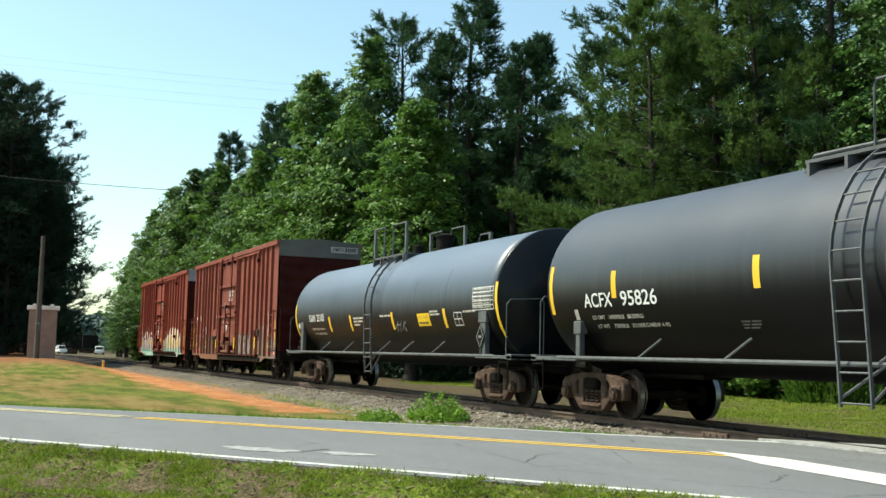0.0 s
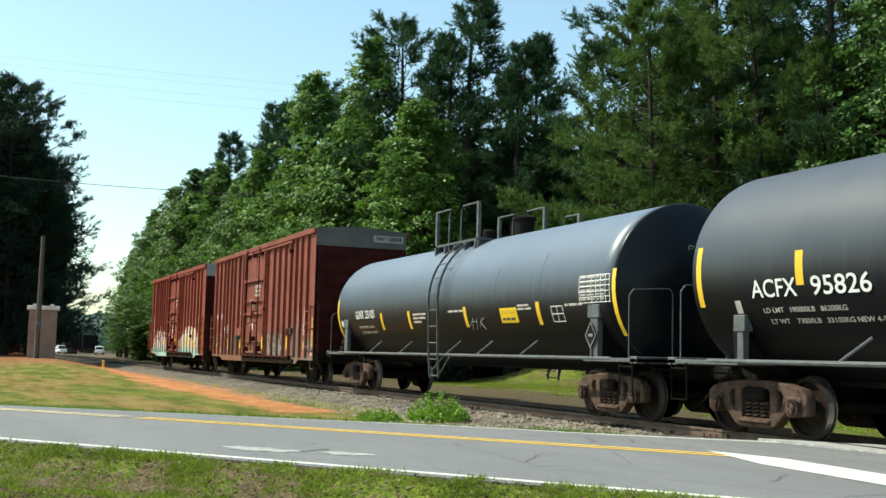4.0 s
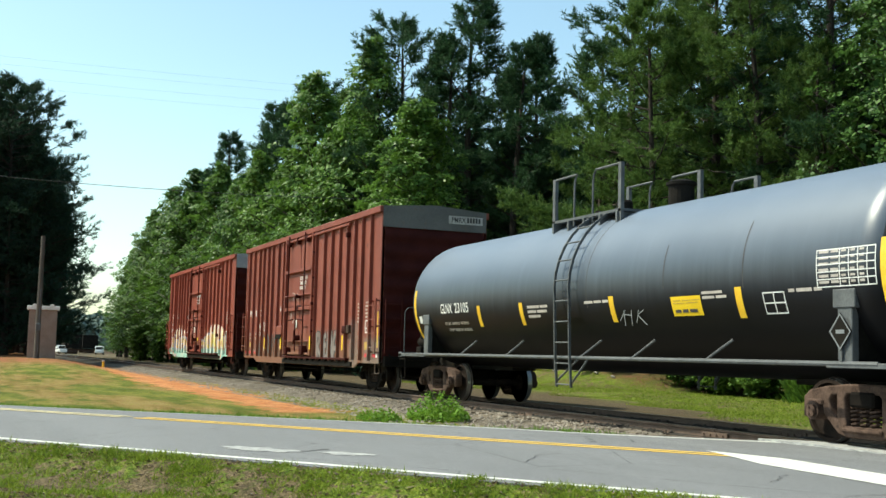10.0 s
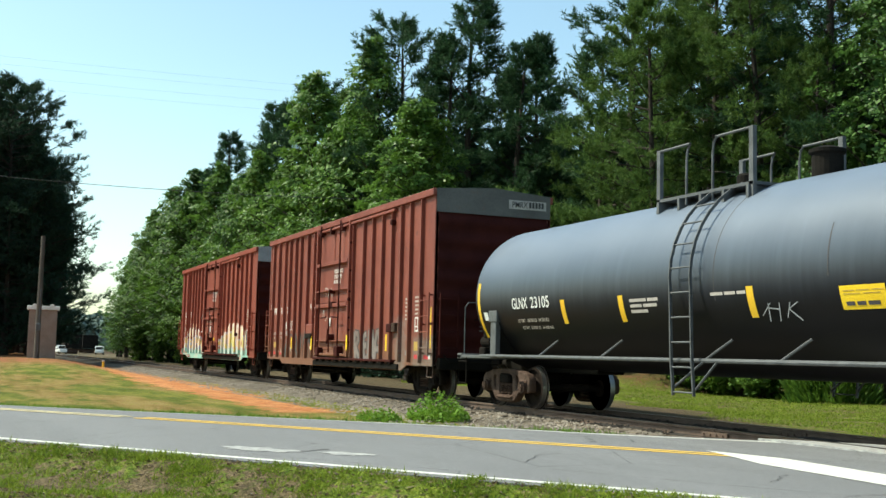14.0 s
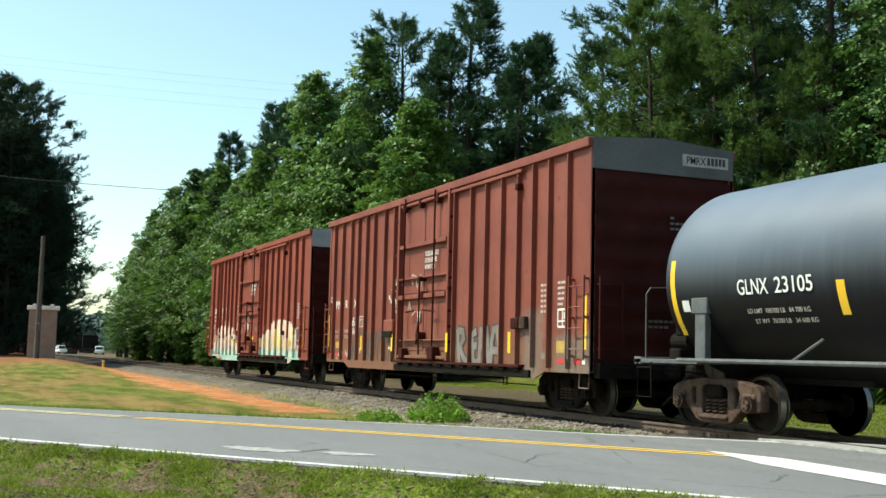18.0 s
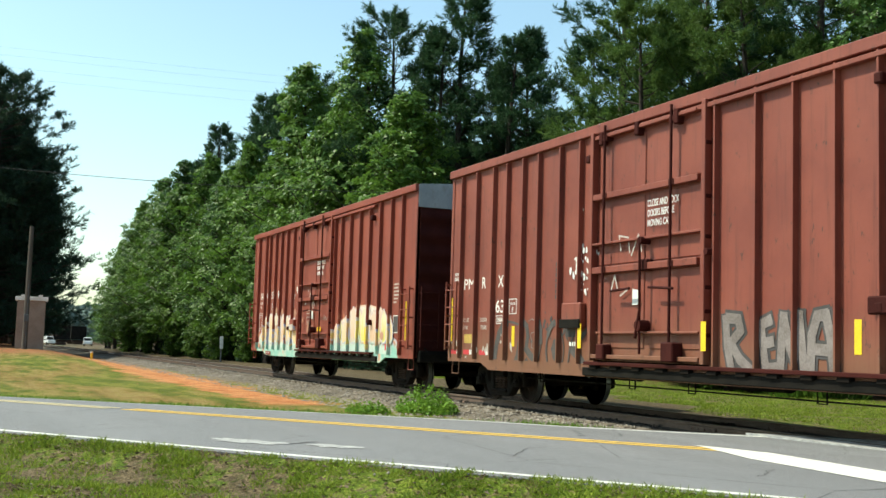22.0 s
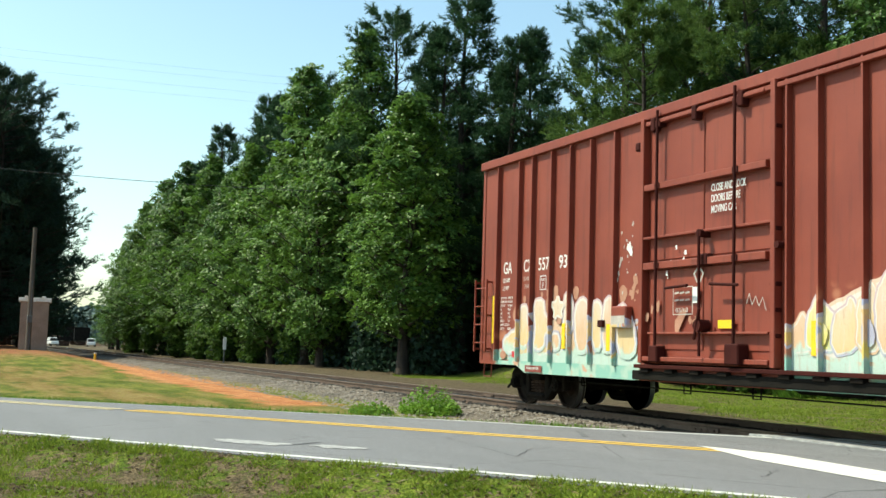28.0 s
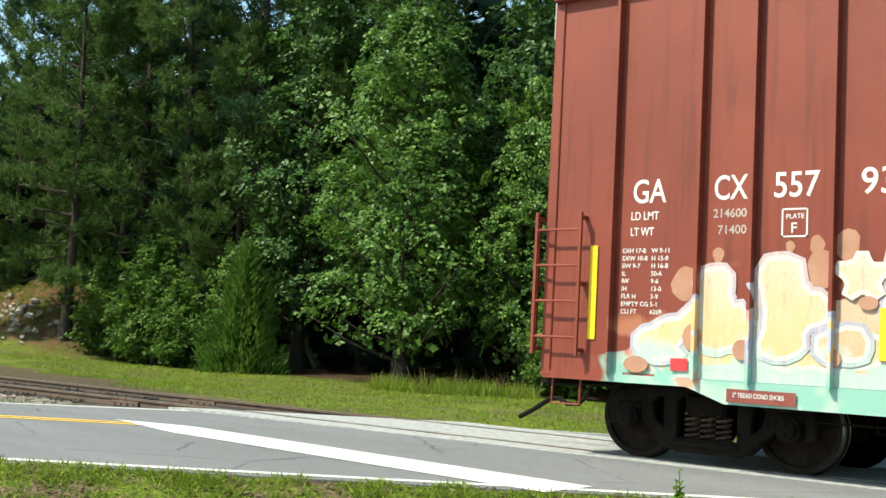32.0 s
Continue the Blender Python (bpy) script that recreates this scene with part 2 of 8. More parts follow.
def boxcar_material(name, red, pale, graffiti):
    """Oxide-red car paint, sun-bleached, with rust streaks and, low on the sides, what was sprayed on it."""
    m, n, l, b = material(name)
    co = n.new("ShaderNodeTexCoord").outputs["Object"]
    xyz = n.new("ShaderNodeSeparateXYZ")
    l.new(co, xyz.inputs[0])
    x, z = xyz.outputs[0], xyz.outputs[2]
    big = noise_tex(n, l, 0.8, 5, 0.6, co)
    streak = noise_tex(n, l, 5.0, 5, 0.65, co, (1.6, 1.0, 0.12))
    fine = noise_tex(n, l, 45.0, 3, 0.7, co)
    c = mix(n, l, ramp(n, l, big, 0.3, 0.7), red, pale)
    c = mix(n, l, calc(n, l, "MULTIPLY", ramp(n, l, streak, 0.50, 0.72), 0.55), c, tuple(v * 0.5 for v in red))
    c = mix(n, l, calc(n, l, "MULTIPLY", ramp(n, l, fine, 0.62, 0.75), 0.35), c, tuple(v * 0.45 for v in red))
    out = calc(n, l, "ABSOLUTE", x)
    if graffiti:
        # two pieces, one each side of the door: square-shouldered cream and yellow letters, pale and lilac outlines, teal foot
        warp = noise_tex(n, l, 1.3, 3, 0.5, co)
        w2 = noise_tex(n, l, 3.2, 2, 0.45, co)
        w3 = noise_tex(n, l, 2.1, 2, 0.45, co)
        hue = noise_tex(n, l, 0.55, 2, 0.4, co)
        pitch = calc(n, l, "DIVIDE", calc(n, l, "ADD", x, calc(n, l, "ADD", calc(n, l, "MULTIPLY", calc(n, l, "SUBTRACT", w3, 0.5), 0.55), calc(n, l, "MULTIPLY", z, 0.08))), 0.36)
        cell = calc(n, l, "FLOOR", pitch)
        inside = calc(n, l, "ABSOLUTE", calc(n, l, "SUBTRACT", calc(n, l, "FRACT", pitch), 0.5))
        white = n.new("ShaderNodeTexWhiteNoise")
        white.noise_dimensions = "1D"
        l.new(cell, white.inputs["W"])
        tall = white.outputs[0]
        arch = calc(n, l, "SUBTRACT", 2.12, calc(n, l, "MULTIPLY", calc(n, l, "POWER", calc(n, l, "SUBTRACT", calc(n, l, "MAXIMUM", x, 1.0), 4.0), 2.0), 0.06))
        slope = calc(n, l, "SUBTRACT", 1.98, calc(n, l, "MULTIPLY", ramp(n, l, x, -5.6, -7.2), 0.75))
        line = mix(n, l, ramp(n, l, x, -0.1, 0.1), slope, arch)
        line = calc(n, l, "SUBTRACT", line, calc(n, l, "ADD", calc(n, l, "MULTIPLY", tall, 0.32), 0.16))
        high = calc(n, l, "ADD", z, calc(n, l, "MULTIPLY", calc(n, l, "SUBTRACT", w2, 0.5), 0.22))
        over = calc(n, l, "SUBTRACT", high, line)
        fill = mix(n, l, ramp(n, l, calc(n, l, "ADD", z, calc(n, l, "MULTIPLY", w3, 0.9)), 1.7, 2.3), (0.62, 0.42, 0.17), (0.62, 0.50, 0.33))
        fill = mix(n, l, ramp(n, l, hue, 0.50, 0.60), fill, (0.60, 0.36, 0.20))
        right = calc(n, l, "MULTIPLY", ramp(n, l, x, 1.0, 2.5), ramp(n, l, x, 6.6, 5.0))
        fill = mix(n, l, calc(n, l, "MULTIPLY", right, ramp(n, l, w2, 0.44, 0.56)), fill, (0.62, 0.47, 0.12))
        # letter strokes: hollows of red and lilac, then a pale rim
        hollow = calc(n, l, "MULTIPLY", ramp(n, l, w3, 0.565, 0.585), ramp(n, l, tall, 0.25, 0.35))
        fill = mix(n, l, hollow, fill, (0.40, 0.16, 0.10))
        rim = calc(n, l, "MULTIPLY", ramp(n, l, w3, 0.525, 0.54), ramp(n, l, w3, 0.585, 0.57))
        fill = mix(n, l, rim, fill, (0.42, 0.43, 0.56))
        edge = calc(n, l, "MAXIMUM", ramp(n, l, inside, 0.34, 0.37), ramp(n, l, over, -0.10, -0.08))
        fill = mix(n, l, calc(n, l, "MULTIPLY", edge, 0.85), fill, (0.54, 0.48, 0.44))
        lilac = calc(n, l, "MAXIMUM", ramp(n, l, inside, 0.42, 0.445), ramp(n, l, over, -0.055, -0.04))
        fill = mix(n, l, calc(n, l, "MULTIPLY", lilac, ramp(n, l, warp, 0.34, 0.48)), fill, (0.33, 0.35, 0.50))
        foot = calc(n, l, "ADD", z, calc(n, l, "MULTIPLY", calc(n, l, "SUBTRACT", warp, 0.5), 0.7))
        teal = mix(n, l, ramp(n, l, w2, 0.45, 0.6), (0.23, 0.44, 0.37), (0.38, 0.50, 0.42))
        fill = mix(n, l, ramp(n, l, foot, 1.10, 1.02), fill, teal)
        fill = mix(n, l, calc(n, l, "MULTIPLY", ramp(n, l, w2, 0.62, 0.68), 0.75), fill, (0.58, 0.24, 0.14))
        # peach overspray drifts above the letters
        puff = n.new("ShaderNodeTexVoronoi")
        puff.inputs["Scale"].default_value = 2.6
        l.new(co, puff.inputs["Vector"])
        spray = calc(n, l, "MULTIPLY", ramp(n, l, puff.outputs[0], 0.42, 0.30), ramp(n, l, calc(n, l, "ADD", over, calc(n, l, "MULTIPLY", w3, 0.3)), 0.55, 0.35))
        spray = calc(n, l, "MULTIPLY", calc(n, l, "MULTIPLY", spray, 0.6), calc(n, l, "MULTIPLY", ramp(n, l, out, 1.75, 1.9), ramp(n, l, out, 7.3, 6.9)))
        c = mix(n, l, spray, c, (0.48, 0.19, 0.10))
        mask = calc(n, l, "MULTIPLY", ramp(n, l, over, 0.015, 0.0), ramp(n, l, out, 1.72, 1.80))
        mask = calc(n, l, "MULTIPLY", mask, ramp(n, l, calc(n, l, "ADD", out, calc(n, l, "MULTIPLY", w2, 0.8)), 7.5, 7.3))
        c = mix(n, l, mask, c, fill)
    else:
        grime = calc(n, l, "MULTIPLY", ramp(n, l, calc(n, l, "ADD", z, calc(n, l, "MULTIPLY", streak, 1.2)), 2.5, 1.3), 0.7)
        c = mix(n, l, grime, c, (0.160, 0.080, 0.040))
        # painted-out patches, worn through, low on the leading end, and rust spots
        worn = noise_tex(n, l, 2.6, 5, 0.7, co)
        old = calc(n, l, "MULTIPLY", ramp(n, l, calc(n, l, "ADD", calc(n, l, "ABSOLUTE", calc(n, l, "SUBTRACT", x, 5.6)), calc(n, l, "MULTIPLY", worn, 1.0)), 1.05, 0.75), ramp(n, l, z, 2.1, 1.8))
        low = calc(n, l, "MULTIPLY", ramp(n, l, x, 6.4, 6.7), ramp(n, l, calc(n, l, "ADD", z, calc(n, l, "MULTIPLY", worn, 0.8)), 2.0, 1.75))
        c = mix(n, l, calc(n, l, "MULTIPLY", calc(n, l, "MAXIMUM", old, low), calc(n, l, "MULTIPLY", ramp(n, l, fine, 0.35, 0.6), 0.75)), c, (0.17, 0.165, 0.145))
        rust = noise_tex(n, l, 9.0, 5, 0.75, co, (1.0, 1.0, 0.5))
        c = mix(n, l, calc(n, l, "MULTIPLY", ramp(n, l, rust, 0.60, 0.68), 0.75), c, (0.035, 0.016, 0.010))
    l.new(c, b.inputs["Base Color"])
    b.inputs["Roughness"].default_value = 0.62
    bump(n, l, b, calc(n, l, "ADD", big, calc(n, l, "MULTIPLY", fine, 0.15)), 0.25, 0.03)
    return m


def tank_material(name, blue, dirt_or_shade):
    """Black tank paint gone slate grey with washed streaks; underside shade and top sky sheen painted in."""
    m, n, l, b = material(name)
    co = n.new("ShaderNodeTexCoord").outputs["Object"]
    xyz = n.new("ShaderNodeSeparateXYZ")
    l.new(co, xyz.inputs[0])
    z = xyz.outputs[2]
    big = noise_tex(n, l, 0.7, 5, 0.6, co)
    streak = noise_tex(n, l, 3.0, 5, 0.65, co, (2.2, 0.5, 0.12))
    fine = noise_tex(n, l, 60.0, 3, 0.7, co)
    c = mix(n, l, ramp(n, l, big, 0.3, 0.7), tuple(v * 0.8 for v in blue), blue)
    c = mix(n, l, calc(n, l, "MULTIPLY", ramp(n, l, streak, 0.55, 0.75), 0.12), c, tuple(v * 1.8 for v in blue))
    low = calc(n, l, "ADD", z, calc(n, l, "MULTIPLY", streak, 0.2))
    # sky sheen painted in: paler towards the top
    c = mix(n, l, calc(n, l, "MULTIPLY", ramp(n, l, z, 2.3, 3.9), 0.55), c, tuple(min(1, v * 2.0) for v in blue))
    # underside shade painted in: near black low on the shell
    c = mix(n, l, calc(n, l, "MULTIPLY", ramp(n, l, low, 3.25, 1.85), 0.96), c, dirt_or_shade)
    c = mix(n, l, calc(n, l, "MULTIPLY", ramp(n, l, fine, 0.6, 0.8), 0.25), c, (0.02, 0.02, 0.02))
    l.new(c, b.inputs["Base Color"])
    l.new(calc(n, l, "ADD", calc(n, l, "MULTIPLY", big, 0.2), 0.30), b.inputs["Roughness"])
    # less gloss low down, so the painted shade stays dark
    spec = calc(n, l, "SUBTRACT", 0.7, calc(n, l, "MULTIPLY", ramp(n, l, low, 2.85, 2.05), 0.62))
    l.new(spec, b.inputs["Specular IOR Level"])
    bump(n, l, b, big, 0.12, 0.03)
    return m


GROUND = ground_material()
ASPHALT = asphalt_material()
WHITE_LINE, YELLOW_LINE = road_paint("white_road_paint", (0.64, 0.63, 0.585)), road_paint("yellow_road_paint", (0.74, 0.47, 0.09))
PALE_LINE = road_paint("pale_road_paint", (0.62, 0.52, 0.30))
PATCH = surface("pale_patch", (0.20, 0.20, 0.20), (0.42, 0.42, 0.41), 9, 70, 0.9)
TAR = surface("tar", (0.035, 0.035, 0.036), (0.075, 0.075, 0.077), 5, 60, 0.9)
GRAVEL = surface("ballast_bed", (0.075, 0.060, 0.046), (0.215, 0.175, 0.130), 2.0, 28.0, 0.95, relief=1.0, depth=0.05)
STONE = surface("ballast_stone", (0.105, 0.088, 0.072), (0.340, 0.295, 0.245), 1.1, 30.0, 0.9)
RAIL_STEEL = surface("rail_rust", (0.070, 0.042, 0.029), (0.135, 0.088, 0.064), 5, 60, 0.8)
# the train's shade between the rails put into the gravel colour
SHADED_GRAVEL = surface("shade_dark_gravel", (0.008, 0.0065, 0.005), (0.036, 0.029, 0.023), 3, 30, 0.9, relief=0.9, depth=0.03)
RAIL_TOP = surface("rail_tread", (0.30, 0.28, 0.26), (0.45, 0.43, 0.41), 5, 60, 0.35, 0.9)
TIE_WOOD = surface("tie_wood", (0.06, 0.048, 0.037), (0.17, 0.135, 0.100), 4, 50, 0.95, relief=0.7)
RED_A = boxcar_material("faded_red_paint", (0.162, 0.029, 0.016), (0.212, 0.046, 0.026), False)
RED_B = boxcar_material("sprayed_red_paint", (0.182, 0.027, 0.0125), (0.224, 0.039, 0.0185), True)
# dark fittings, and the boxcar ends with their shade put into the red
DARK_RED = surface("dark_and_shaded_red", (0.030, 0.0065, 0.0055), (0.058, 0.0125, 0.010), 2, 50, 0.7)
GALV = surface("galvanised_roof", (0.080, 0.074, 0.070), (0.135, 0.125, 0.117), 1.5, 40, 0.6, 0.2, stain=(0.150, 0.090, 0.060))
PALE_BAND = surface("pale_galvanised_band", (0.24, 0.245, 0.26), (0.38, 0.385, 0.40), 1.5, 40, 0.6, 0.1, stain=(0.20, 0.15, 0.12))
BLACK = surface("black_underframe", (0.005, 0.005, 0.0045), (0.016, 0.0135, 0.011), 3, 45, 0.8)
# dark fittings; also boxcar trucks and bolsters, their shade put into the colour
TRUCK_DARK = surface("dark_and_shaded_steel", (0.004, 0.0035, 0.003), (0.018, 0.0135, 0.011), 4, 40, 0.85)
TRUCK = surface("dusty_cast_steel", (0.028, 0.017, 0.013), (0.128, 0.084, 0.066), 4, 40, 0.85, stain=(0.022, 0.019, 0.015))
WHEEL = surface("wheel_steel", (0.006, 0.005, 0.004), (0.030, 0.020, 0.016), 5, 60, 0.8, 0.3)
TREAD = surface("wheel_tread", (0.32, 0.30, 0.28), (0.48, 0.46, 0.44), 8, 80, 0.35, 0.9)
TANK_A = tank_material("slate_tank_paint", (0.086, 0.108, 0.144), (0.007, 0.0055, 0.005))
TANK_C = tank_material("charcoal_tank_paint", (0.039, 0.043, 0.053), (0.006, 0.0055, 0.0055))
TANK_HEAD = surface("blue_black_enamel", (0.003, 0.004, 0.0055), (0.005, 0.007, 0.009), 1.5, 60, 0.30, relief=0.02)
TANK_HEAD.node_tree.nodes["Principled BSDF"].inputs["Specular IOR Level"].default_value = 0.22
SLATE_SPRAY = surface("slate_spray", (0.038, 0.037, 0.038), (0.092, 0.078, 0.072), 2, 30, 0.7)
SCRATCH = surface("scratched_paint", (0.10, 0.108, 0.115), (0.185, 0.195, 0.205), 5, 40, 0.7)
GREY_IRON = surface("grey_iron", (0.05, 0.054, 0.058), (0.11, 0.115, 0.12), 4, 50, 0.6)
YELLOW = surface("yellow_reflector", (0.72, 0.40, 0.02), (0.80, 0.50, 0.03), 3, 60, 0.5)
MUSTARD = surface("worn_yellow_plate", (0.30, 0.19, 0.04), (0.50, 0.33, 0.07), 6, 40, 0.7)
LEMON = surface("yellow_paint", (0.74, 0.47, 0.012), (0.82, 0.55, 0.02), 3, 60, 0.5)
LETTER = surface("white_lettering", (0.62, 0.62, 0.60), (0.80, 0.80, 0.78), 6, 60, 0.6)
DIM_LETTER = surface("dim_lettering", (0.07, 0.055, 0.052), (0.15, 0.125, 0.115), 5, 60, 0.7)
FADED = surface("worn_lettering", (0.34, 0.30, 0.27), (0.52, 0.47, 0.43), 5, 60, 0.7)
TAG_GREY = surface("grey_spray", (0.11, 0.085, 0.075), (0.24, 0.205, 0.195), 3, 40, 0.7)
TAG_BLACK = surface("black_spray", (0.030, 0.028, 0.028), (0.07, 0.06, 0.06), 3, 40, 0.7)
SIGN_RED = surface("red_stencil", (0.45, 0.02, 0.03), (0.55, 0.04, 0.05), 3, 40, 0.6)
BROWN_SIGN = surface("brown_stencil", (0.20, 0.04, 0.03), (0.26, 0.06, 0.045), 3, 40, 0.6)
BARK = surface("pine_bark", (0.018, 0.013, 0.010), (0.052, 0.037, 0.028), 3, 22, 0.95, relief=1.0, depth=0.04, stretch=(1, 1, 0.2))
LEAF_LIGHT = leaf_material("maple_leaf", (0.030, 0.080, 0.016), (0.205, 0.345, 0.072), (0.20, 0.38, 0.066), 0.45)
LEAF_MID = leaf_material("gum_leaf", (0.016, 0.050, 0.015), (0.130, 0.240, 0.060), (0.13, 0.28, 0.06), 0.45)
LEAF_SHRUB = leaf_material("shrub_leaf", (0.026, 0.066, 0.012), (0.140, 0.235, 0.042), (0.18, 0.34, 0.05), 0.5)
# sunlight put into the colour: a paler copy of the pine needle
NEEDLE_LIT = leaf_material("sunlit_pine_needle", (0.026, 0.064, 0.018), (0.150, 0.225, 0.060), (0.16, 0.28, 0.06), 0.5)
NEEDLE = leaf_material("pine_needle", (0.013, 0.039, 0.021), (0.076, 0.140, 0.060), (0.06, 0.14, 0.055), 0.5)
# shade put into the colour, for the wood's inside and the bank pines
NEEDLE_DARK = leaf_material("shade_dark_needle", (0.012, 0.030, 0.022), (0.058, 0.102, 0.066), (0.050, 0.110, 0.048), 0.55)
GRASS = leaf_material("grass_blade", (0.060, 0.118, 0.012), (0.330, 0.400, 0.055), (0.36, 0.44, 0.06), 0.6)
WEED = leaf_material("weed_blade", (0.086, 0.182, 0.022), (0.182, 0.317, 0.048), (0.288, 0.480, 0.058), 0.5)
STRAW = leaf_material("dry_blade", (0.128, 0.098, 0.045), (0.255, 0.203, 0.098), (0.300, 0.225, 0.075), 0.7)
BRICK = surface("buff_masonry", (0.22, 0.155, 0.12), (0.31, 0.23, 0.185), 1.2, 25, 0.9)
WHITE_CAP = surface("white_coping", (0.62, 0.62, 0.60), (0.78, 0.78, 0.76), 2, 30, 0.7)
POLE_WOOD = surface("pole_wood", (0.055, 0.046, 0.038), (0.12, 0.10, 0.082), 3, 30, 0.9, stretch=(1, 1, 0.1))
RUBBLE = surface("rubble", (0.17, 0.145, 0.12), (0.48, 0.44, 0.40), 1.5, 20, 0.9)
LOG = surface("log_bark", (0.05, 0.035, 0.03), (0.12, 0.085, 0.065), 3, 20, 0.95)
CABLE = surface("cable", (0.03, 0.03, 0.03), (0.05, 0.05, 0.05), 1, 10, 0.6)
VAN_WHITE = surface("white_enamel", (0.72, 0.72, 0.71), (0.80, 0.80, 0.79), 1, 10, 0.3)
GLASS_DARK = surface("dark_glass", (0.02, 0.025, 0.03), (0.03, 0.035, 0.04), 1, 10, 0.1)
for m in (WHEEL, TRUCK, TRUCK_DARK, BLACK, DARK_RED):
    m.node_tree.nodes["Principled BSDF"].inputs["Specular IOR Level"].default_value = 0.08
    m.node_tree.nodes["Principled BSDF"].inputs["Metallic"].default_value = 0.0


# ---- building helpers ----
def part(name, bm, mat, parent=None, label="", smooth=False):
    """Links a bmesh, or a finished mesh, as one mesh object under a thing or a part."""
    if isinstance(bm, bmesh.types.BMesh):
        me = bpy.data.meshes.new(name)
        bmesh.ops.recalc_face_normals(bm, faces=bm.faces)
        bm.to_mesh(me)
        bm.free()
    else:
        me = bm
    if mat is not None and not me.materials:
        me.materials.append(mat)
    if smooth:
        me.polygons.foreach_set("use_smooth", [True] * len(me.polygons))
    ob = new(name, me)
    if parent is not None:
        ob.parent = parent
    if label:
        ob["label"] = label
    return ob


def thing(name, label, category, group="", at=None, kind=""):
    ob = new(name)
    ob.empty_display_size = 0.3
    if at is not None:
        ob.matrix_basis = at
    return tagged(ob, label, category, group, kind)


def box(bm, x0, x1, y0, y1, z0, z1, bevel=0.0):
    vs = [bm.verts.new((x, y, z)) for x in (x0, x1) for y in (y0, y1) for z in (z0, z1)]
    fs = [bm.faces.new([vs[i] for i in q]) for q in ((0, 1, 3, 2), (4, 6, 7, 5), (0, 4, 5, 1), (2, 3, 7, 6), (0, 2, 6, 4), (1, 5, 7, 3))]
    if bevel:
        bmesh.ops.bevel(bm, geom=list({e for f in fs for e in f.edges}), offset=bevel, segments=1, affect="EDGES")
    return bm


def rod(bm, a, b, r, seg=8, r2=None, caps=True):
    """A round bar from a to b."""
    a, b = Vector(a), Vector(b)
    q = (b - a).to_track_quat("Z", "Y")
    rings = []
    for p, rr in ((a, r), (b, r if r2 is None else r2)):
        rings.append([bm.verts.new(p + q @ Vector((rr * math.cos(t), rr * math.sin(t), 0))) for t in (2 * math.pi * i / seg for i in range(seg))])
    for i in range(seg):
        j = (i + 1) % seg
        bm.faces.new((rings[0][i], rings[0][j], rings[1][j], rings[1][i]))
    if caps:
        bm.faces.new(rings[0][::-1])
        bm.faces.new(rings[1])
    return bm


def pipe(bm, points, r, seg=6):
    """One bent round bar through the points."""
    pts = [Vector(p) for p in points]
    rings = []
    for i, p in enumerate(pts):
        d = (pts[min(i + 1, len(pts) - 1)] - pts[max(i - 1, 0)]).normalized()
        q = d.to_track_quat("Z", "Y")
        rings.append([bm.verts.new(p + q @ Vector((r * math.cos(t), r * math.sin(t), 0))) for t in (2 * math.pi * k / seg for k in range(seg))])
    for a, b in zip(rings, rings[1:]):
        k0 = min(range(seg), key=lambda k: (a[0].co - b[k].co).length)
        for i in range(seg):
            bm.faces.new((a[i], a[(i + 1) % seg], b[(k0 + i + 1) % seg], b[(k0 + i) % seg]))
    bm.faces.new(rings[0][::-1])
    bm.faces.new(rings[-1])
    return bm


def bar(bm, a, b, w, h):
    """A square beam from a to b, in an upright plane: w across (along y), h deep."""
    a, b = Vector(a), Vector(b)
    d = (b - a).normalized()
    side = Vector((0, 1, 0)) if abs(d.y) < 0.9 else Vector((1, 0, 0))
    up = d.cross(side).normalized()
    vs = [bm.verts.new(p + side * (sy * w / 2) + up * (sz * h / 2)) for p in (a, b) for sy in (-1, 1) for sz in (-1, 1)]
    for q in ((0, 1, 3, 2), (4, 6, 7, 5), (0, 4, 5, 1), (2, 3, 7, 6), (0, 2, 6, 4), (1, 5, 7, 3)):
        bm.faces.new([vs[i] for i in q])
    return bm


def lathe(bm, profile, seg, axis="X", centre=(0, 0, 0)):
    """Turns a profile of (along, radius) round an axis."""
    cx, cy, cz = centre
    rings = []
    for s, r in profile:
        ring = []
        for i in range(seg):
            t = 2 * math.pi * i / seg
            c, k = r * math.cos(t), r * math.sin(t)
            ring.append(bm.verts.new({"X": (cx + s, cy + c, cz + k), "Y": (cx + c, cy + s, cz + k), "Z": (cx + c, cy + k, cz + s)}[axis]))
        rings.append(ring)
    for a, b in zip(rings, rings[1:]):
        for i in range(seg):
            j = (i + 1) % seg
            bm.faces.new((a[i], a[j], b[j], b[i]))
    for ring in (rings[0], rings[-1]):
        bm.faces.new(ring)
    return bm


def plate(bm, outline, y, thick=0.003):
    """A flat plate with the outline (x, z) in an upright plane at y, facing -y."""
    front = [bm.verts.new((x, y - thick, z)) for x, z in outline]
    back = [bm.verts.new((x, y, z)) for x, z in outline]
    bm.faces.new(front)
    bm.faces.new(back[::-1])
    k = len(front)
    for i in range(k):
        j = (i + 1) % k
        bm.faces.new((front[i], back[i], back[j], front[j]))
    return bm


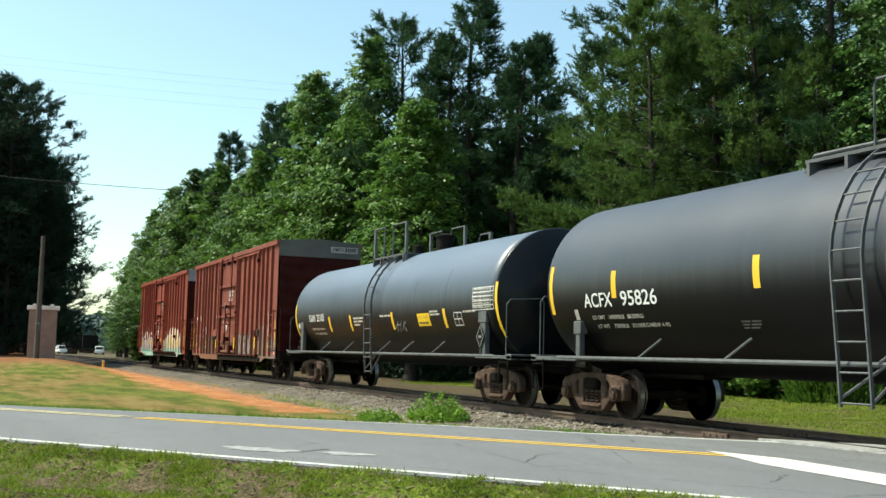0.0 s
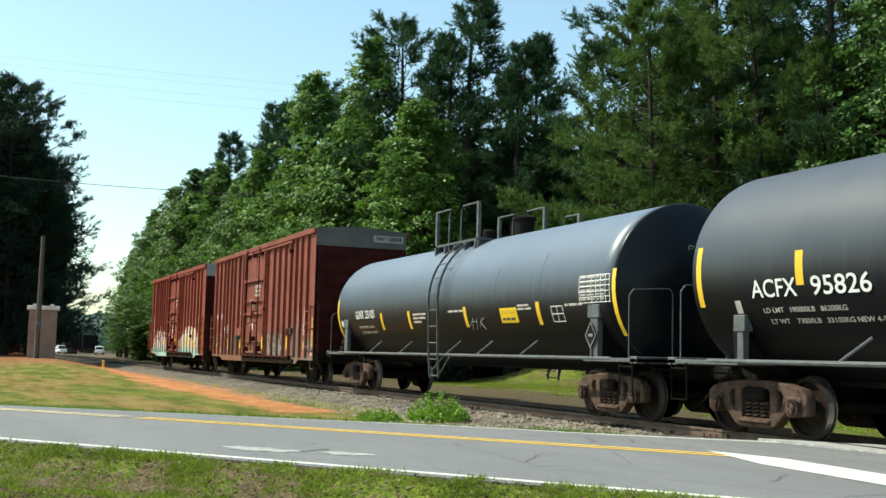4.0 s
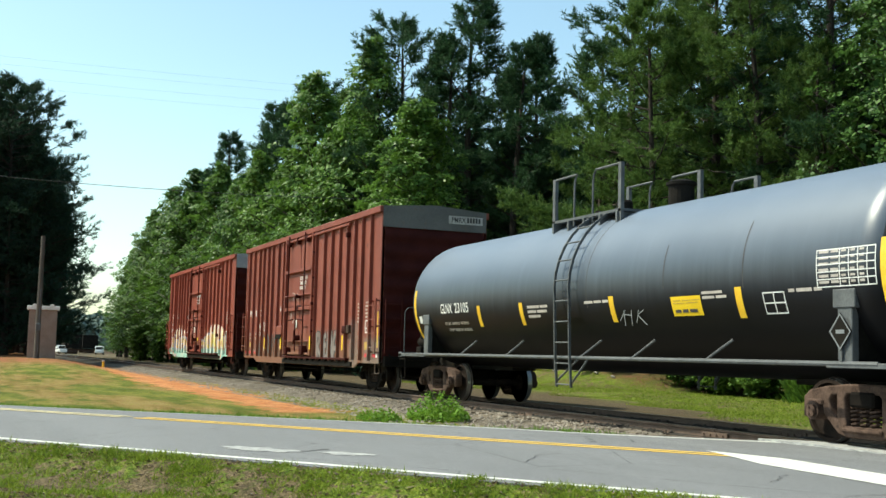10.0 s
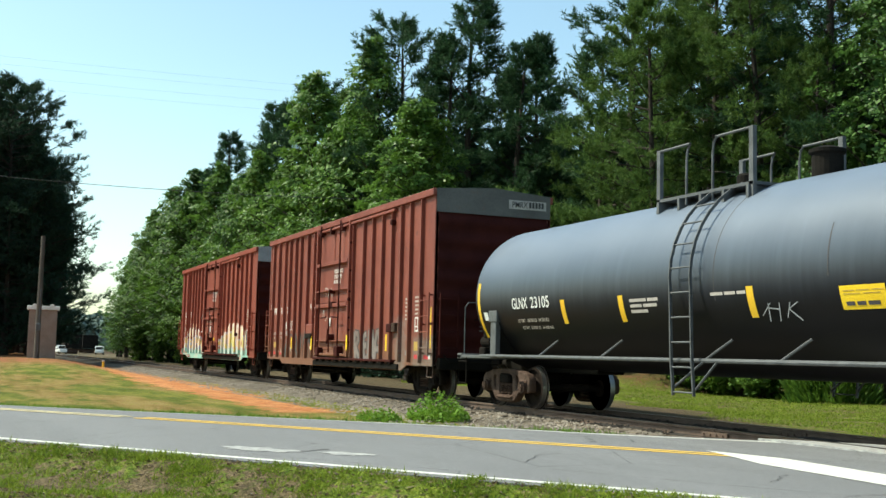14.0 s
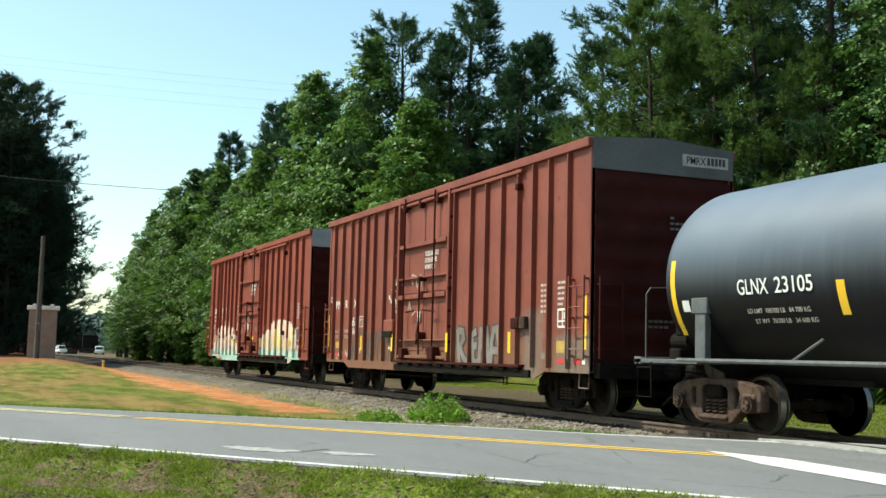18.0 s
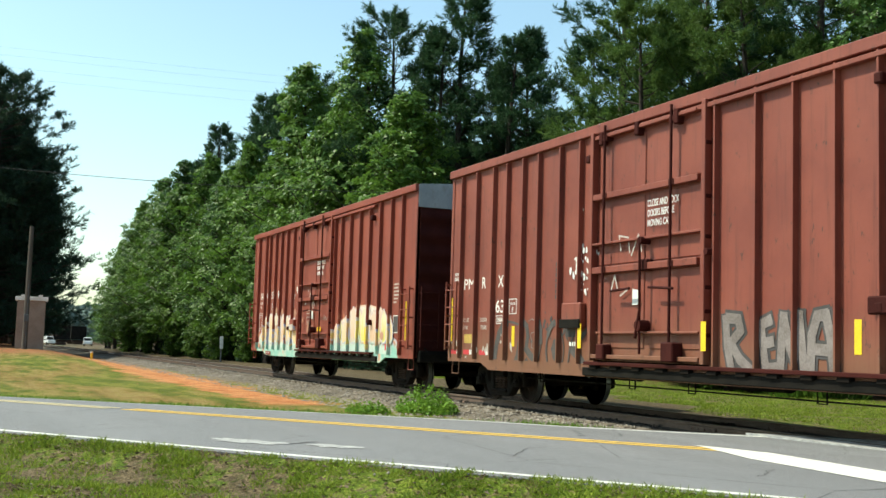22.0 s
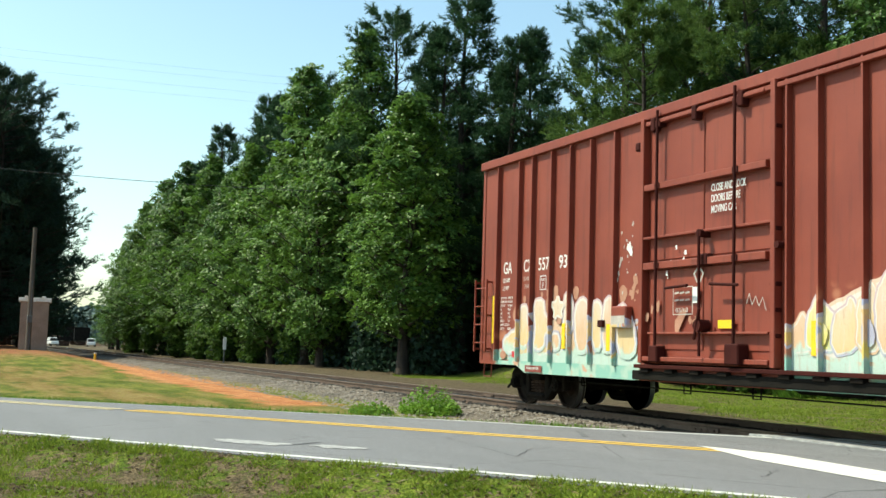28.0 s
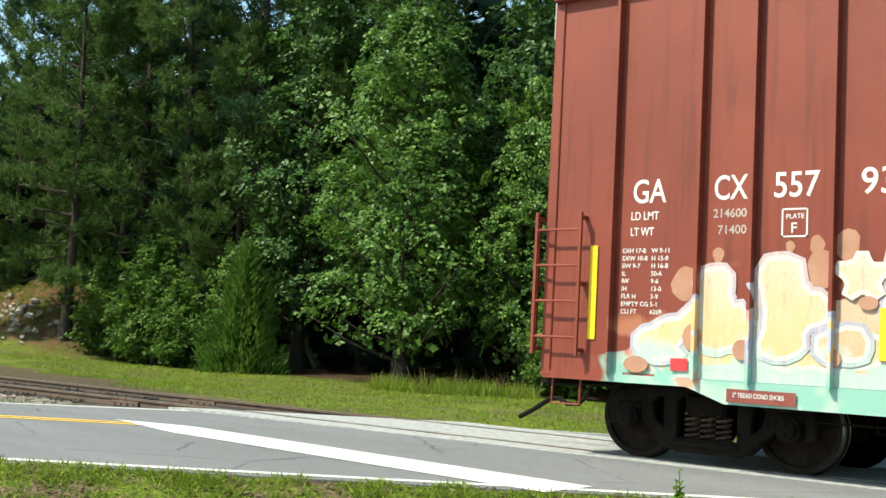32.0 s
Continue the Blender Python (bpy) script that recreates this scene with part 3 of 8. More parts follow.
def stroke(bm, points, width, y):
    """A sprayed or painted ribbon along points (x, z)."""
    for (x0, z0), (x1, z1) in zip(points, points[1:]):
        y -= 0.00035
        d = Vector((x1 - x0, z1 - z0))
        n2 = Vector((-d.y, d.x)).normalized() * width / 2
        e = d.normalized() * width * 0.3
        plate(bm, [(x0 - e.x + n2.x, z0 - e.y + n2.y), (x0 - e.x - n2.x, z0 - e.y - n2.y), (x1 + e.x - n2.x, z1 + e.y - n2.y), (x1 + e.x + n2.x, z1 + e.y + n2.y)], y, 0.002)
    return bm


def words(text, parent, x, y, z, size, mat, width=None, lean=0.0, bold=0.012, align="LEFT", name="lettering"):
    """Lettering that faces -y, its lower left corner at (x, y, z)."""
    cu = bpy.data.curves.new(name, "FONT")
    cu.body, cu.size, cu.offset, cu.align_x, cu.extrude = text, size * 1.38, bold * size, align, 0.001
    cu.resolution_u = 4
    tmp = bpy.data.objects.new(name, cu)
    me = bpy.data.meshes.new_from_object(tmp)
    bpy.data.objects.remove(tmp)
    xs = [v.co.x for v in me.vertices]
    k = width / (max(xs) - min(xs)) if width and xs else 1.0
    me.transform(Matrix.Diagonal((k, 1, 1, 1)))
    ob = part(name, me, mat, parent)
    ob.matrix_basis = pose(x, y, z, 90 - lean, 0, 0)
    return ob


def mesh_of(name, verts, sides):
    """A mesh of loose polygons with the same number of sides, from an array of corners in order."""
    verts = np.asarray(verts, dtype=np.float32).reshape(-1, 3)
    count = len(verts) // sides
    me = bpy.data.meshes.new(name)
    me.vertices.add(len(verts))
    me.loops.add(len(verts))
    me.polygons.add(count)
    me.vertices.foreach_set("co", verts.ravel())
    me.loops.foreach_set("vertex_index", np.arange(len(verts), dtype=np.int32))
    me.polygons.foreach_set("loop_start", np.arange(0, len(verts), sides, dtype=np.int32))
    me.update(calc_edges=True)
    return me


def unit(v):
    return v / np.maximum(np.linalg.norm(v, axis=-1, keepdims=True), 1e-6)


# ---- ground, road, track ----
U = np.array((0.7826, 0.6225))      # along the road
N = np.array((-0.6225, 0.7826))     # across it, away from the camera
TRACK_Y = 11.68


def road_z(s, o):
    """Height of the road s metres along and o metres across."""
    fall = 0.07 + 0.011 * np.clip(-8.0 - s, 0, 25)
    z = -fall * np.clip((o - 12.9) / 3.3, 0, 1.5) ** 1.3
    y = s * U[1] + o * N[1]
    cross = np.clip(1 - np.abs(y - TRACK_Y) / 3.0, 0, 1)
    return z * (1 - cross) - 0.012 * cross


def smooth01(v):
    v = np.clip(v, 0, 1)
    return v * v * (3 - 2 * v)


def ground_z(x, y):
    """The lie of the land."""
    x, y = np.asarray(x, float), np.asarray(y, float)
    s, o = x * U[0] + y * U[1], x * N[0] + y * N[1]
    z = np.full(x.shape, -0.33)
    z = z + 0.62 * smooth01((-x - 38) / 34) * smooth01((9.5 - y) / 5.0)             # rise towards the hut
    z = z - 0.12 * np.sin(x * 0.21 + 1.0) * np.sin(y * 0.33) * smooth01((y - 14) / 4)
    z = z + 0.9 * smooth01((y - 31) / 30)
    mound = np.exp(-(np.where(x < -48.5, (x + 48.5) / 7.8, (x + 48.5) / 4.0) ** 2 + ((y - 31.2) / 3.4) ** 2))
    z = z + 3.5 * mound + mound * (0.3 * np.sin(x * 1.9) * np.sin(y * 1.7) + 0.18 * np.sin(x * 4.1 + y) * np.sin(y * 3.3))
    bank = smooth01((8.6 - o) / 2.5)                                               # verge on the camera's side
    z = z + bank * (0.22 + 0.05 * np.sin(x * 1.3) * np.sin(y * 1.7 + x * 0.6))
    z = z - 0.35 * smooth01((6.0 - o) / 6.0)
    edge = np.clip(np.maximum(8.62 - o, o - 16.35) / 1.1, 0, 1)
    shoulder = road_z(s, np.clip(o, 8.6, 16.4)) - 0.008
    z = shoulder * (1 - smooth01(edge)) + z * smooth01(edge)
    under = (o > 9.3) & (o < 16.2)
    z = np.where(under, z - 0.10, z)
    far = smooth01((np.hypot(x + 40, y) - 260) / 800)
    return z * (1 - far) - 0.3 * far


def axis_steps(lo, hi, near_lo, near_hi, fine, growth=1.25):
    out = list(np.arange(near_lo, near_hi + 1e-6, fine))
    step, v = fine, near_lo
    while v > lo:
        step *= growth
        v -= step
        out.insert(0, max(v, lo))
    step, v = fine, near_hi
    while v < hi:
        step *= growth
        v += step
        out.append(min(v, hi))
    return np.array(out)


gx, gy = axis_steps(-3000, 3000, -92.0, 14.0, 0.5), axis_steps(-3000, 3000, -6.0, 42.0, 0.5)
GX, GY = np.meshgrid(gx, gy, indexing="ij")
gv = np.stack((GX, GY, ground_z(GX, GY)), -1).reshape(-1, 3)
k = len(gy)
gi = (np.arange(len(gx) - 1)[:, None] * k + np.arange(k - 1)[None, :]).ravel()
me = bpy.data.meshes.new("ground")
me.from_pydata(gv.tolist(), [], np.stack((gi, gi + k, gi + k + 1, gi + 1), 1).tolist())
tagged(part("ground", me, GROUND, smooth=True), "patchy grass with bare red clay and dry earth", "ground", kind="structure")


def road_strip(name, o0, o1, s0, s1, lift, mat, label, step=0.5, across=None):
    """A strip of the road's surface between two offsets, with a thickness."""
    bm = bmesh.new()
    ss = np.arange(s0, s1 + 1e-6, step)
    oo = np.array([o0, o1]) if across is None else np.linspace(o0, o1, across)
    grid = [[bm.verts.new((s * U[0] + o * N[0], s * U[1] + o * N[1], float(road_z(s, o)) + lift)) for o in oo] for s in ss]
    for a, b in zip(grid, grid[1:]):
        for i in range(len(oo) - 1):
            bm.faces.new((a[i], b[i], b[i + 1], a[i + 1]))
    top = list(bm.faces)
    ext = bmesh.ops.extrude_face_region(bm, geom=top)
    for v in ext["geom"]:
        if isinstance(v, bmesh.types.BMVert):
            v.co.z -= 0.05 if lift == 0 else 0.003
    return tagged(part(name, bm, mat), label, "road" if lift == 0 else "road marking", kind="structure")


road_strip("road", 8.66, 16.3, -90, 70, 0.0, ASPHALT, "worn grey asphalt two-lane road crossing the track", across=9)
road_strip("road_edge_line", 8.82, 8.93, -90, 70, 0.005, WHITE_LINE, "thin white painted edge line, worn")
road_strip("road_edge_line", 15.98, 16.09, -90, 70, 0.005, WHITE_LINE, "thin white painted edge line, worn")
for o0, s1 in ((12.74, -3.2), (12.97, -3.1)):
    road_strip("centre_line", o0, o0 + 0.11, -12.2, s1, 0.005, YELLOW_LINE, "solid yellow painted centre line")
    road_strip("centre_line", o0, o0 + 0.11, -90, -12.2, 0.005, PALE_LINE, "pale cream centre line")
# pale paved panels carry the road over the rails
for y0, y1 in ((10.35, 10.84), (11.02, 12.34), (12.52, 13.0)):
    bm = bmesh.new()
    edge = [[((y * N[1] - o) / -N[0], y) for o in np.linspace(16.28, 8.68, 20)] for y in (y0, y1)]
    grid = [[bm.verts.new((x, y, -0.004 + 0.003 * math.sin(3 * x))) for x, y in row] for row in edge]
    for i in range(19):
        bm.faces.new((grid[0][i], grid[0][i + 1], grid[1][i + 1], grid[1][i]))
    for v in bmesh.ops.extrude_face_region(bm, geom=list(bm.faces))["geom"]:
        if isinstance(v, bmesh.types.BMVert):
            v.co.z -= 0.09
    tagged(part("crossing_panel", bm, PATCH), "pale worn paved panel between the rails of the crossing", "crossing panel", kind="structure")

# the stop line lies nearly parallel to the rails, right across the near lane, with a pointed far end
bm = bmesh.new()
cols = []
for x in np.linspace(-11.3, -4.7, 25):
    lo = np.interp(x, (-11.3, -9.7, -4.7), (8.14, 7.66, 7.22))
    hi = np.interp(x, (-11.3, -10.2, -4.7), (8.14, 8.38, 7.90))
    cols.append([bm.verts.new((x, y, float(road_z(x * U[0] + y * U[1], x * N[0] + y * N[1])) + 0.006)) for y in (lo, (lo + hi) / 2, hi + 0.001)])
for a, b2 in zip(cols, cols[1:]):
    for i in range(2):
        bm.faces.new((a[i], b2[i], b2[i + 1], a[i + 1]))
tagged(part("stop_line", bm, WHITE_LINE), "broad white painted stop line, worn and cracked", "road marking", kind="structure")


def road_patch(cx, cy, rx, ry, seed):
    """A pale irregular repair on the asphalt."""
    rng = random.Random(seed)
    bm = bmesh.new()
    ring = []
    for i in range(26):
        t = 2 * math.pi * i / 26
        f = 0.6 + 0.55 * rng.random()
        p = np.array((cx, cy)) + U * rx * f * math.cos(t) + N * ry * f * math.sin(t)
        ring.append(bm.verts.new((*p, float(road_z(p @ U, p @ N)) + 0.005)))
    bm.faces.new(ring)
    tagged(part("road_repair", bm, PATCH), "pale worn repair patch on the asphalt", "road repair", kind="structure")


road_patch(-11.95, 2.98, 0.58, 0.22, 3)
road_patch(-11.35, 3.70, 0.36, 0.17, 5)

def crack(points, width):
    """A thin tar-dark crack in the asphalt, through points on the plan."""
    bm = bmesh.new()
    for (xa, ya), (xb, yb) in zip(points, points[1:]):
        d = Vector((xb - xa, yb - ya)).normalized()
        o = Vector((-d.y, d.x)) * width / 2
        quad = [(xa + o.x, ya + o.y), (xa - o.x, ya - o.y), (xb - o.x, yb - o.y), (xb + o.x, yb + o.y)]
        bm.faces.new([bm.verts.new((x, y, float(road_z(x * U[0] + y * U[1], x * N[0] + y * N[1])) + 0.004)) for x, y in quad])
    tagged(part("road_crack", bm, TAR), "thin dark crack in the asphalt", "road crack", kind="structure")


for cx, cy, ln, seed in ((-11.62, 3.30, 0.55, 1), (-15.2, 3.6, 1.7, 2), (-12.4, 5.4, 1.9, 3), (-10.2, 5.2, 1.4, 4), (-13.6, 1.5, 1.3, 5), (-9.4, 7.6, 1.1, 6), (-7.0, 8.9, 2.2, 7), (-8.2, 6.6, 0.9, 8), (-17.0, 1.6, 1.6, 9)):
    rr = random.Random(seed)
    q, pts = np.array((cx, cy)), []
    for i in range(9):
        pts.append(tuple(q))
        q = q + (N * 0.9 + U * rr.uniform(-0.45, 0.45)) * ln / 8
    crack(pts, 0.013 if seed > 1 else 0.05)

# ballast: a low bank under the track that thins out into the road
bx = np.concatenate((np.arange(-400, -90, 4.0), np.arange(-90, 30, 0.4), np.arange(30, 300, 6.0)))
profile = [(-3.3, -0.55), (-2.5, -0.40), (-1.55, -0.23), (-1.0, -0.175), (-0.86, -0.165), (-0.74, -0.12), (0.74, -0.11), (0.86, -0.085), (1.0, -0.15), (1.55, -0.19), (2.5, -0.36), (3.6, -0.50)]
bm = bmesh.new()
rows = []
for x in bx:
    row = []
    for dy, z in profile:
        y = TRACK_Y + dy
        z2 = z + 0.012 * math.sin(x * 2.3 + dy * 3) + 0.012 * math.sin(x * 5.1 - dy)
        o = x * N[0] + y * N[1]
        if 8.9 < o < 16.2:
            z2 = min(z2, -0.10)
        row.append(bm.verts.new((x, y, z2)))
    rows.append(row)
for a, b in zip(rows, rows[1:]):
    # strips between the rails take the gravel with the shade painted in
    for i in range(len(profile) - 1):
        bm.faces.new((a[i], b[i], b[i + 1], a[i + 1])).material_index = 1 if i in (4, 5, 6) else 0
ballast = part("ballast", bm, GRAVEL, smooth=True)
ballast.data.materials.append(SHADED_GRAVEL)
tagged(ballast, "grey-brown crushed stone track bed", "track bed", kind="structure")

track = thing("railway_track", "rusty steel rails on dark wooden ties", "railway track", kind="structure")


def rail_mesh(x0, x1, y):
    bm = bmesh.new()
    shape = [(-0.07, -0.17), (0.07, -0.17), (0.07, -0.155), (0.012, -0.14), (0.012, -0.045), (0.036, -0.035), (0.036, -0.004), (0.030, 0.0), (-0.030, 0.0), (-0.036, -0.004), (-0.036, -0.035), (-0.012, -0.045), (-0.012, -0.14), (-0.07, -0.155)]
    ends = [[bm.verts.new((x, y + a, z)) for a, z in shape] for x in (x0, x1)]
    for i in range(len(shape)):
        j = (i + 1) % len(shape)
        bm.faces.new((ends[0][i], ends[0][j], ends[1][j], ends[1][i]))
    bm.faces.new(ends[0])
    bm.faces.new(ends[1])
    me = bpy.data.meshes.new("rail")
    bmesh.ops.recalc_face_normals(bm, faces=bm.faces)
    bm.to_mesh(me)
    bm.free()
    me.materials.append(RAIL_STEEL)
    me.materials.append(RAIL_TOP)
    for p in me.polygons:
        if p.normal.z > 0.9 and p.center.z > -0.01:
            p.material_index = 1
    return me


for dy in (-0.755, 0.755):
    for x0, x1 in ((-420, -62.02), (-62.0, -38.4), (-38.38, -14.9), (-14.88, 300)):
        part("rail", rail_mesh(x0, x1, TRACK_Y + dy), None, track)
for x in (-38.39, -14.89, -26.0):
    for dy in (-0.755, 0.755):
        for side in (-1, 1):
            bm = box(bmesh.new(), x - 0.34, x + 0.34, TRACK_Y + dy + side * 0.035 - 0.014, TRACK_Y + dy + side * 0.035 + 0.014, -0.135, -0.05, 0.004)
            for i in range(4):
                rod(bm, (x - 0.24 + i * 0.16, TRACK_Y + dy + side * 0.045, -0.095), (x - 0.24 + i * 0.16, TRACK_Y + dy + side * 0.075, -0.095), 0.017, 6)
            part("joint_bar", bm, RAIL_STEEL, track)


# ---- trees ----
rng = np.random.default_rng(7)


def rand_units(n):
    return unit(rng.normal(size=(n, 3)))


def leaf_quads(centres, normals, size):
    """Pointed, slightly folded leaves: one four-cornered face each."""
    n = len(centres)
    a = unit(np.cross(normals, rand_units(n)))
    b = np.cross(normals, a)
    s = size[:, None]
    tip, tail = centres + a * s * 0.62, centres - a * s * 0.5
    bend = normals * s * 0.12
    l, r = centres + b * s * 0.36 + bend, centres - b * s * 0.36 + bend
    return np.stack((tail, r, tip, l), 1).reshape(-1, 3)


def leaf_tris(centres, normals, size):
    """Small three-cornered leaves for trees further off."""
    n = len(centres)
    a = unit(np.cross(normals, rand_units(n)))
    b = np.cross(normals, a)
    s = size[:, None]
    return np.stack((centres - a * s * 0.4 - b * s * 0.42, centres - a * s * 0.4 + b * s * 0.42, centres + a * s * 0.75), 1).reshape(-1, 3)


def trunk_mesh(name, height, base, limbs, sway):
    """A tapered, slightly bent trunk with tapered limbs."""
    bm = bmesh.new()
    steps = 9
    def axis(t):
        return Vector((sway * math.sin(t * 3.1), sway * 0.7 * math.sin(t * 4.3 + 1), height * t))
    rings = []
    for i in range(steps + 1):
        t = i / steps
        r = base * (1 - t) ** 0.8 + 0.025 + base * 0.5 * max(0, 0.06 - t) / 0.06
        c = axis(t)
        rings.append([bm.verts.new(c + Vector((r * math.cos(q), r * math.sin(q), 0))) for q in (2 * math.pi * j / 8 for j in range(8))])
    for a, b in zip(rings, rings[1:]):
        for j in range(8):
            bm.faces.new((a[j], a[(j + 1) % 8], b[(j + 1) % 8], b[j]))
    for t, end, r in limbs:
        p, e = axis(t), Vector(end)
        m = p.lerp(e, 0.5) + Vector((0, 0, -0.06 * (e - p).length))
        rod(bm, p, m, r, 5, r * 0.65, False)
        rod(bm, m, e, r * 0.65, 5, r * 0.2, False)
    me = bpy.data.meshes.new(name)
    bm.to_mesh(me)
    bm.free()
    me.polygons.foreach_set("use_smooth", [True] * len(me.polygons))
    me.materials.append(BARK)
    return me


def broadleaf(name, label, height, radius, foot, boughs, sprays, leaves, leaf, mat, group, fine=False):
    """A leafy tree: tapering boughs that carry flat, drooping sprays of leaves turned to the light, with dark gaps between."""
    tree = thing(name, label, "tree", group)
    t = (np.arange(boughs) + rng.random(boughs)) / boughs
    ang = np.arange(boughs) * 2.4 + rng.uniform(-0.5, 0.5, boughs)
    lobes, amps = rng.uniform(0, 2 * math.pi, 4), rng.uniform(0.05, 0.13, 4)
    shape = np.sin(np.pi * (0.20 + 0.77 * t)) ** 0.75 * (1 - 0.22 * t)
    wob = 1 + sum(q * np.sin((i + 2) * ang + p + t * 6) for i, (q, p) in enumerate(zip(amps, lobes)))
    reach = np.maximum(radius * shape * wob * rng.uniform(0.62, 1.14, boughs), 0.25)
    cz = foot + 0.3 + (height - foot - 0.5) * t
    out = np.stack((np.cos(ang), np.sin(ang), np.zeros(boughs)), 1)
    side = np.stack((-np.sin(ang), np.cos(ang), np.zeros(boughs)), 1)
    root = np.stack((np.zeros(boughs), np.zeros(boughs), np.maximum(cz - 0.45 * reach, 0.3)), 1)
    tips = out * reach[:, None] + np.stack((np.zeros(boughs), np.zeros(boughs), cz), 1)
    limbs = [(float(np.clip(root[i, 2] / height, 0.04, 0.95)), tips[i], 0.022 + 0.013 * reach[i]) for i in range(boughs)]
    part("trunk", trunk_mesh("trunk", height * 0.95, 0.010 * height + 0.06, limbs, 0.02 * height), None, tree)
    w = np.repeat(np.arange(boughs), sprays)
    n = len(w)
    f = 1.0 - 0.62 * rng.random(n) ** 1.5
    fan = rng.normal(size=n) * 0.30 * (1.25 - f) + rng.normal(size=n) * 0.10
    heads = root[w] + (tips[w] - root[w]) * f[:, None] + side[w] * (fan * (reach[w] + 0.8))[:, None]
    heads[:, 2] += 0.35 * (1 - (2 * f - 1.2) ** 2) + rng.normal(size=n) * 0.16 - 0.25 * np.abs(fan)
    face = unit(out[w] * 0.55 + np.array((0, 0, 0.75)) + 0.45 * rand_units(n))
    k = np.repeat(np.arange(n), leaves)
    m = len(k)
    flat = unit(np.cross(face[k], rand_units(m))) * rng.random((m, 1)) ** 0.55
    wide = (rng.uniform(0.20, 0.42, n)[k] * leaf / 0.17)[:, None]
    pos = heads[k] + flat * wide - np.array((0, 0, 1)) * (flat ** 2).sum(1)[:, None] * wide * 0.35 + rand_units(m) * 0.07
    nrm = unit(face[k] + 0.55 * rand_units(m))
    size = leaf * rng.uniform(0.6, 1.3, m)
    d = np.repeat(np.arange(boughs), 22)
    deep = root[d] + (tips[d] - root[d]) * rng.uniform(0.1, 0.7, (len(d), 1)) + rand_units(len(d)) * (0.14 * reach[d] + 0.1)[:, None]
    make = leaf_quads if fine else leaf_tris
    mesh = make(np.concatenate((pos, deep)), np.concatenate((nrm, rand_units(len(d)))), np.concatenate((size, rng.uniform(0.22, 0.42, len(d)))))
    part("crown", mesh_of("crown", mesh, 4 if fine else 3), mat, tree)
    return tree


def pine(name, label, height, radius, foot, boughs, twigs, needles, mat, group, blade=0.24, point=0.62, lift=0.55, bare=0.25, extra=()):
    """A pine: limbs that carry twigs, and on each twig four brushes of thin needles. extra: further limbs as (z on the trunk, tip)."""
    tree = thing(name, label, "tree", group)
    limbs, starts, ends = [], [], []
    for i in range(boughs):
        t = ((i + rng.uniform(0, 1)) / boughs) ** 0.92
        z = foot + (height * 0.97 - foot) * t
        reach = radius * min(1.0, 0.62 + 1.3 * t) * (1.0 - t) ** point * rng.uniform(0.55, 1.18) + 0.18
        a = i * 2.4 + rng.uniform(-0.6, 0.6)
        rise = reach * (rng.uniform(-0.05, 0.30) + lift * t)
        limbs.append((z, np.array((reach * math.cos(a), reach * math.sin(a), z + rise))))
    limbs += [(z, np.array(tip, float)) for z, tip in extra]
    for i, (z, tip) in enumerate(limbs):
        start = np.array((0, 0, z))
        way = tip - start
        ln = np.linalg.norm(way)
        d = way / ln
        side = unit(np.cross(d, np.array((0, 0, 1.0))))
        count = twigs if i < boughs else twigs + int(8 * ln)
        for k in range(count):
            f = 1.0 if k == 0 else bare + (1 - bare) * rng.random() ** 0.8
            p = start + way * f - np.array((0, 0, 0.05 * ln * math.sin(math.pi * f)))
            s = rng.choice((-1, 1)) * rng.uniform(0.35, 1.1) if k else 0.0
            q = unit(d * 0.75 + side * s + np.array((0, 0, rng.uniform(-0.25, 0.65))))
            tl = (0.45 + 0.17 * ln) * rng.uniform(0.6, 1.1) * (1.15 - 0.55 * f)
            for j in range(4):
                g = unit(q + rand_units(1)[0] * (0.0 if j == 0 else 0.9) + np.array((0, 0, 0.22)))
                b0 = p + q * tl * (1.0, 0.7, 0.45, 0.2)[j] + rand_units(1)[0] * 0.10
                starts.append(b0)
                ends.append(b0 + g * rng.uniform(0.30, 0.52))
    for k in range(7):
        starts.append(np.array((0, 0, height - 0.15 - 0.3 * k)))
        ends.append(starts[-1] + unit(rand_units(1)[0] * 0.6 + np.array((0, 0, 1.0))) * 0.45)
    starts, ends = np.array(starts), np.array(ends)
    part("trunk", trunk_mesh("trunk", height * 0.985, 0.0095 * height + 0.04, [(float(min(0.97, z / height)), tip, 0.016 + 0.009 * float(np.hypot(tip[0], tip[1]))) for z, tip in limbs], 0.012 * height), None, tree)
    w = np.repeat(np.arange(len(starts)), needles)
    n = len(w)
    along = unit(ends - starts)[w]
    base = starts[w] + (ends - starts)[w] * rng.uniform(0.0, 1.0, (n, 1))
    d = unit(along * 0.8 + rand_units(n) * 0.85 + np.array((0, 0, 0.12)))
    ln = blade * rng.uniform(0.65, 1.2, (n, 1))
    wd = unit(np.cross(d, rand_units(n))) * blade * 0.085
    tri = np.stack((base - wd, base + wd, base + d * ln), 1).reshape(-1, 3)
    part("crown", mesh_of("crown", tri, 3), mat, tree)
    return tree


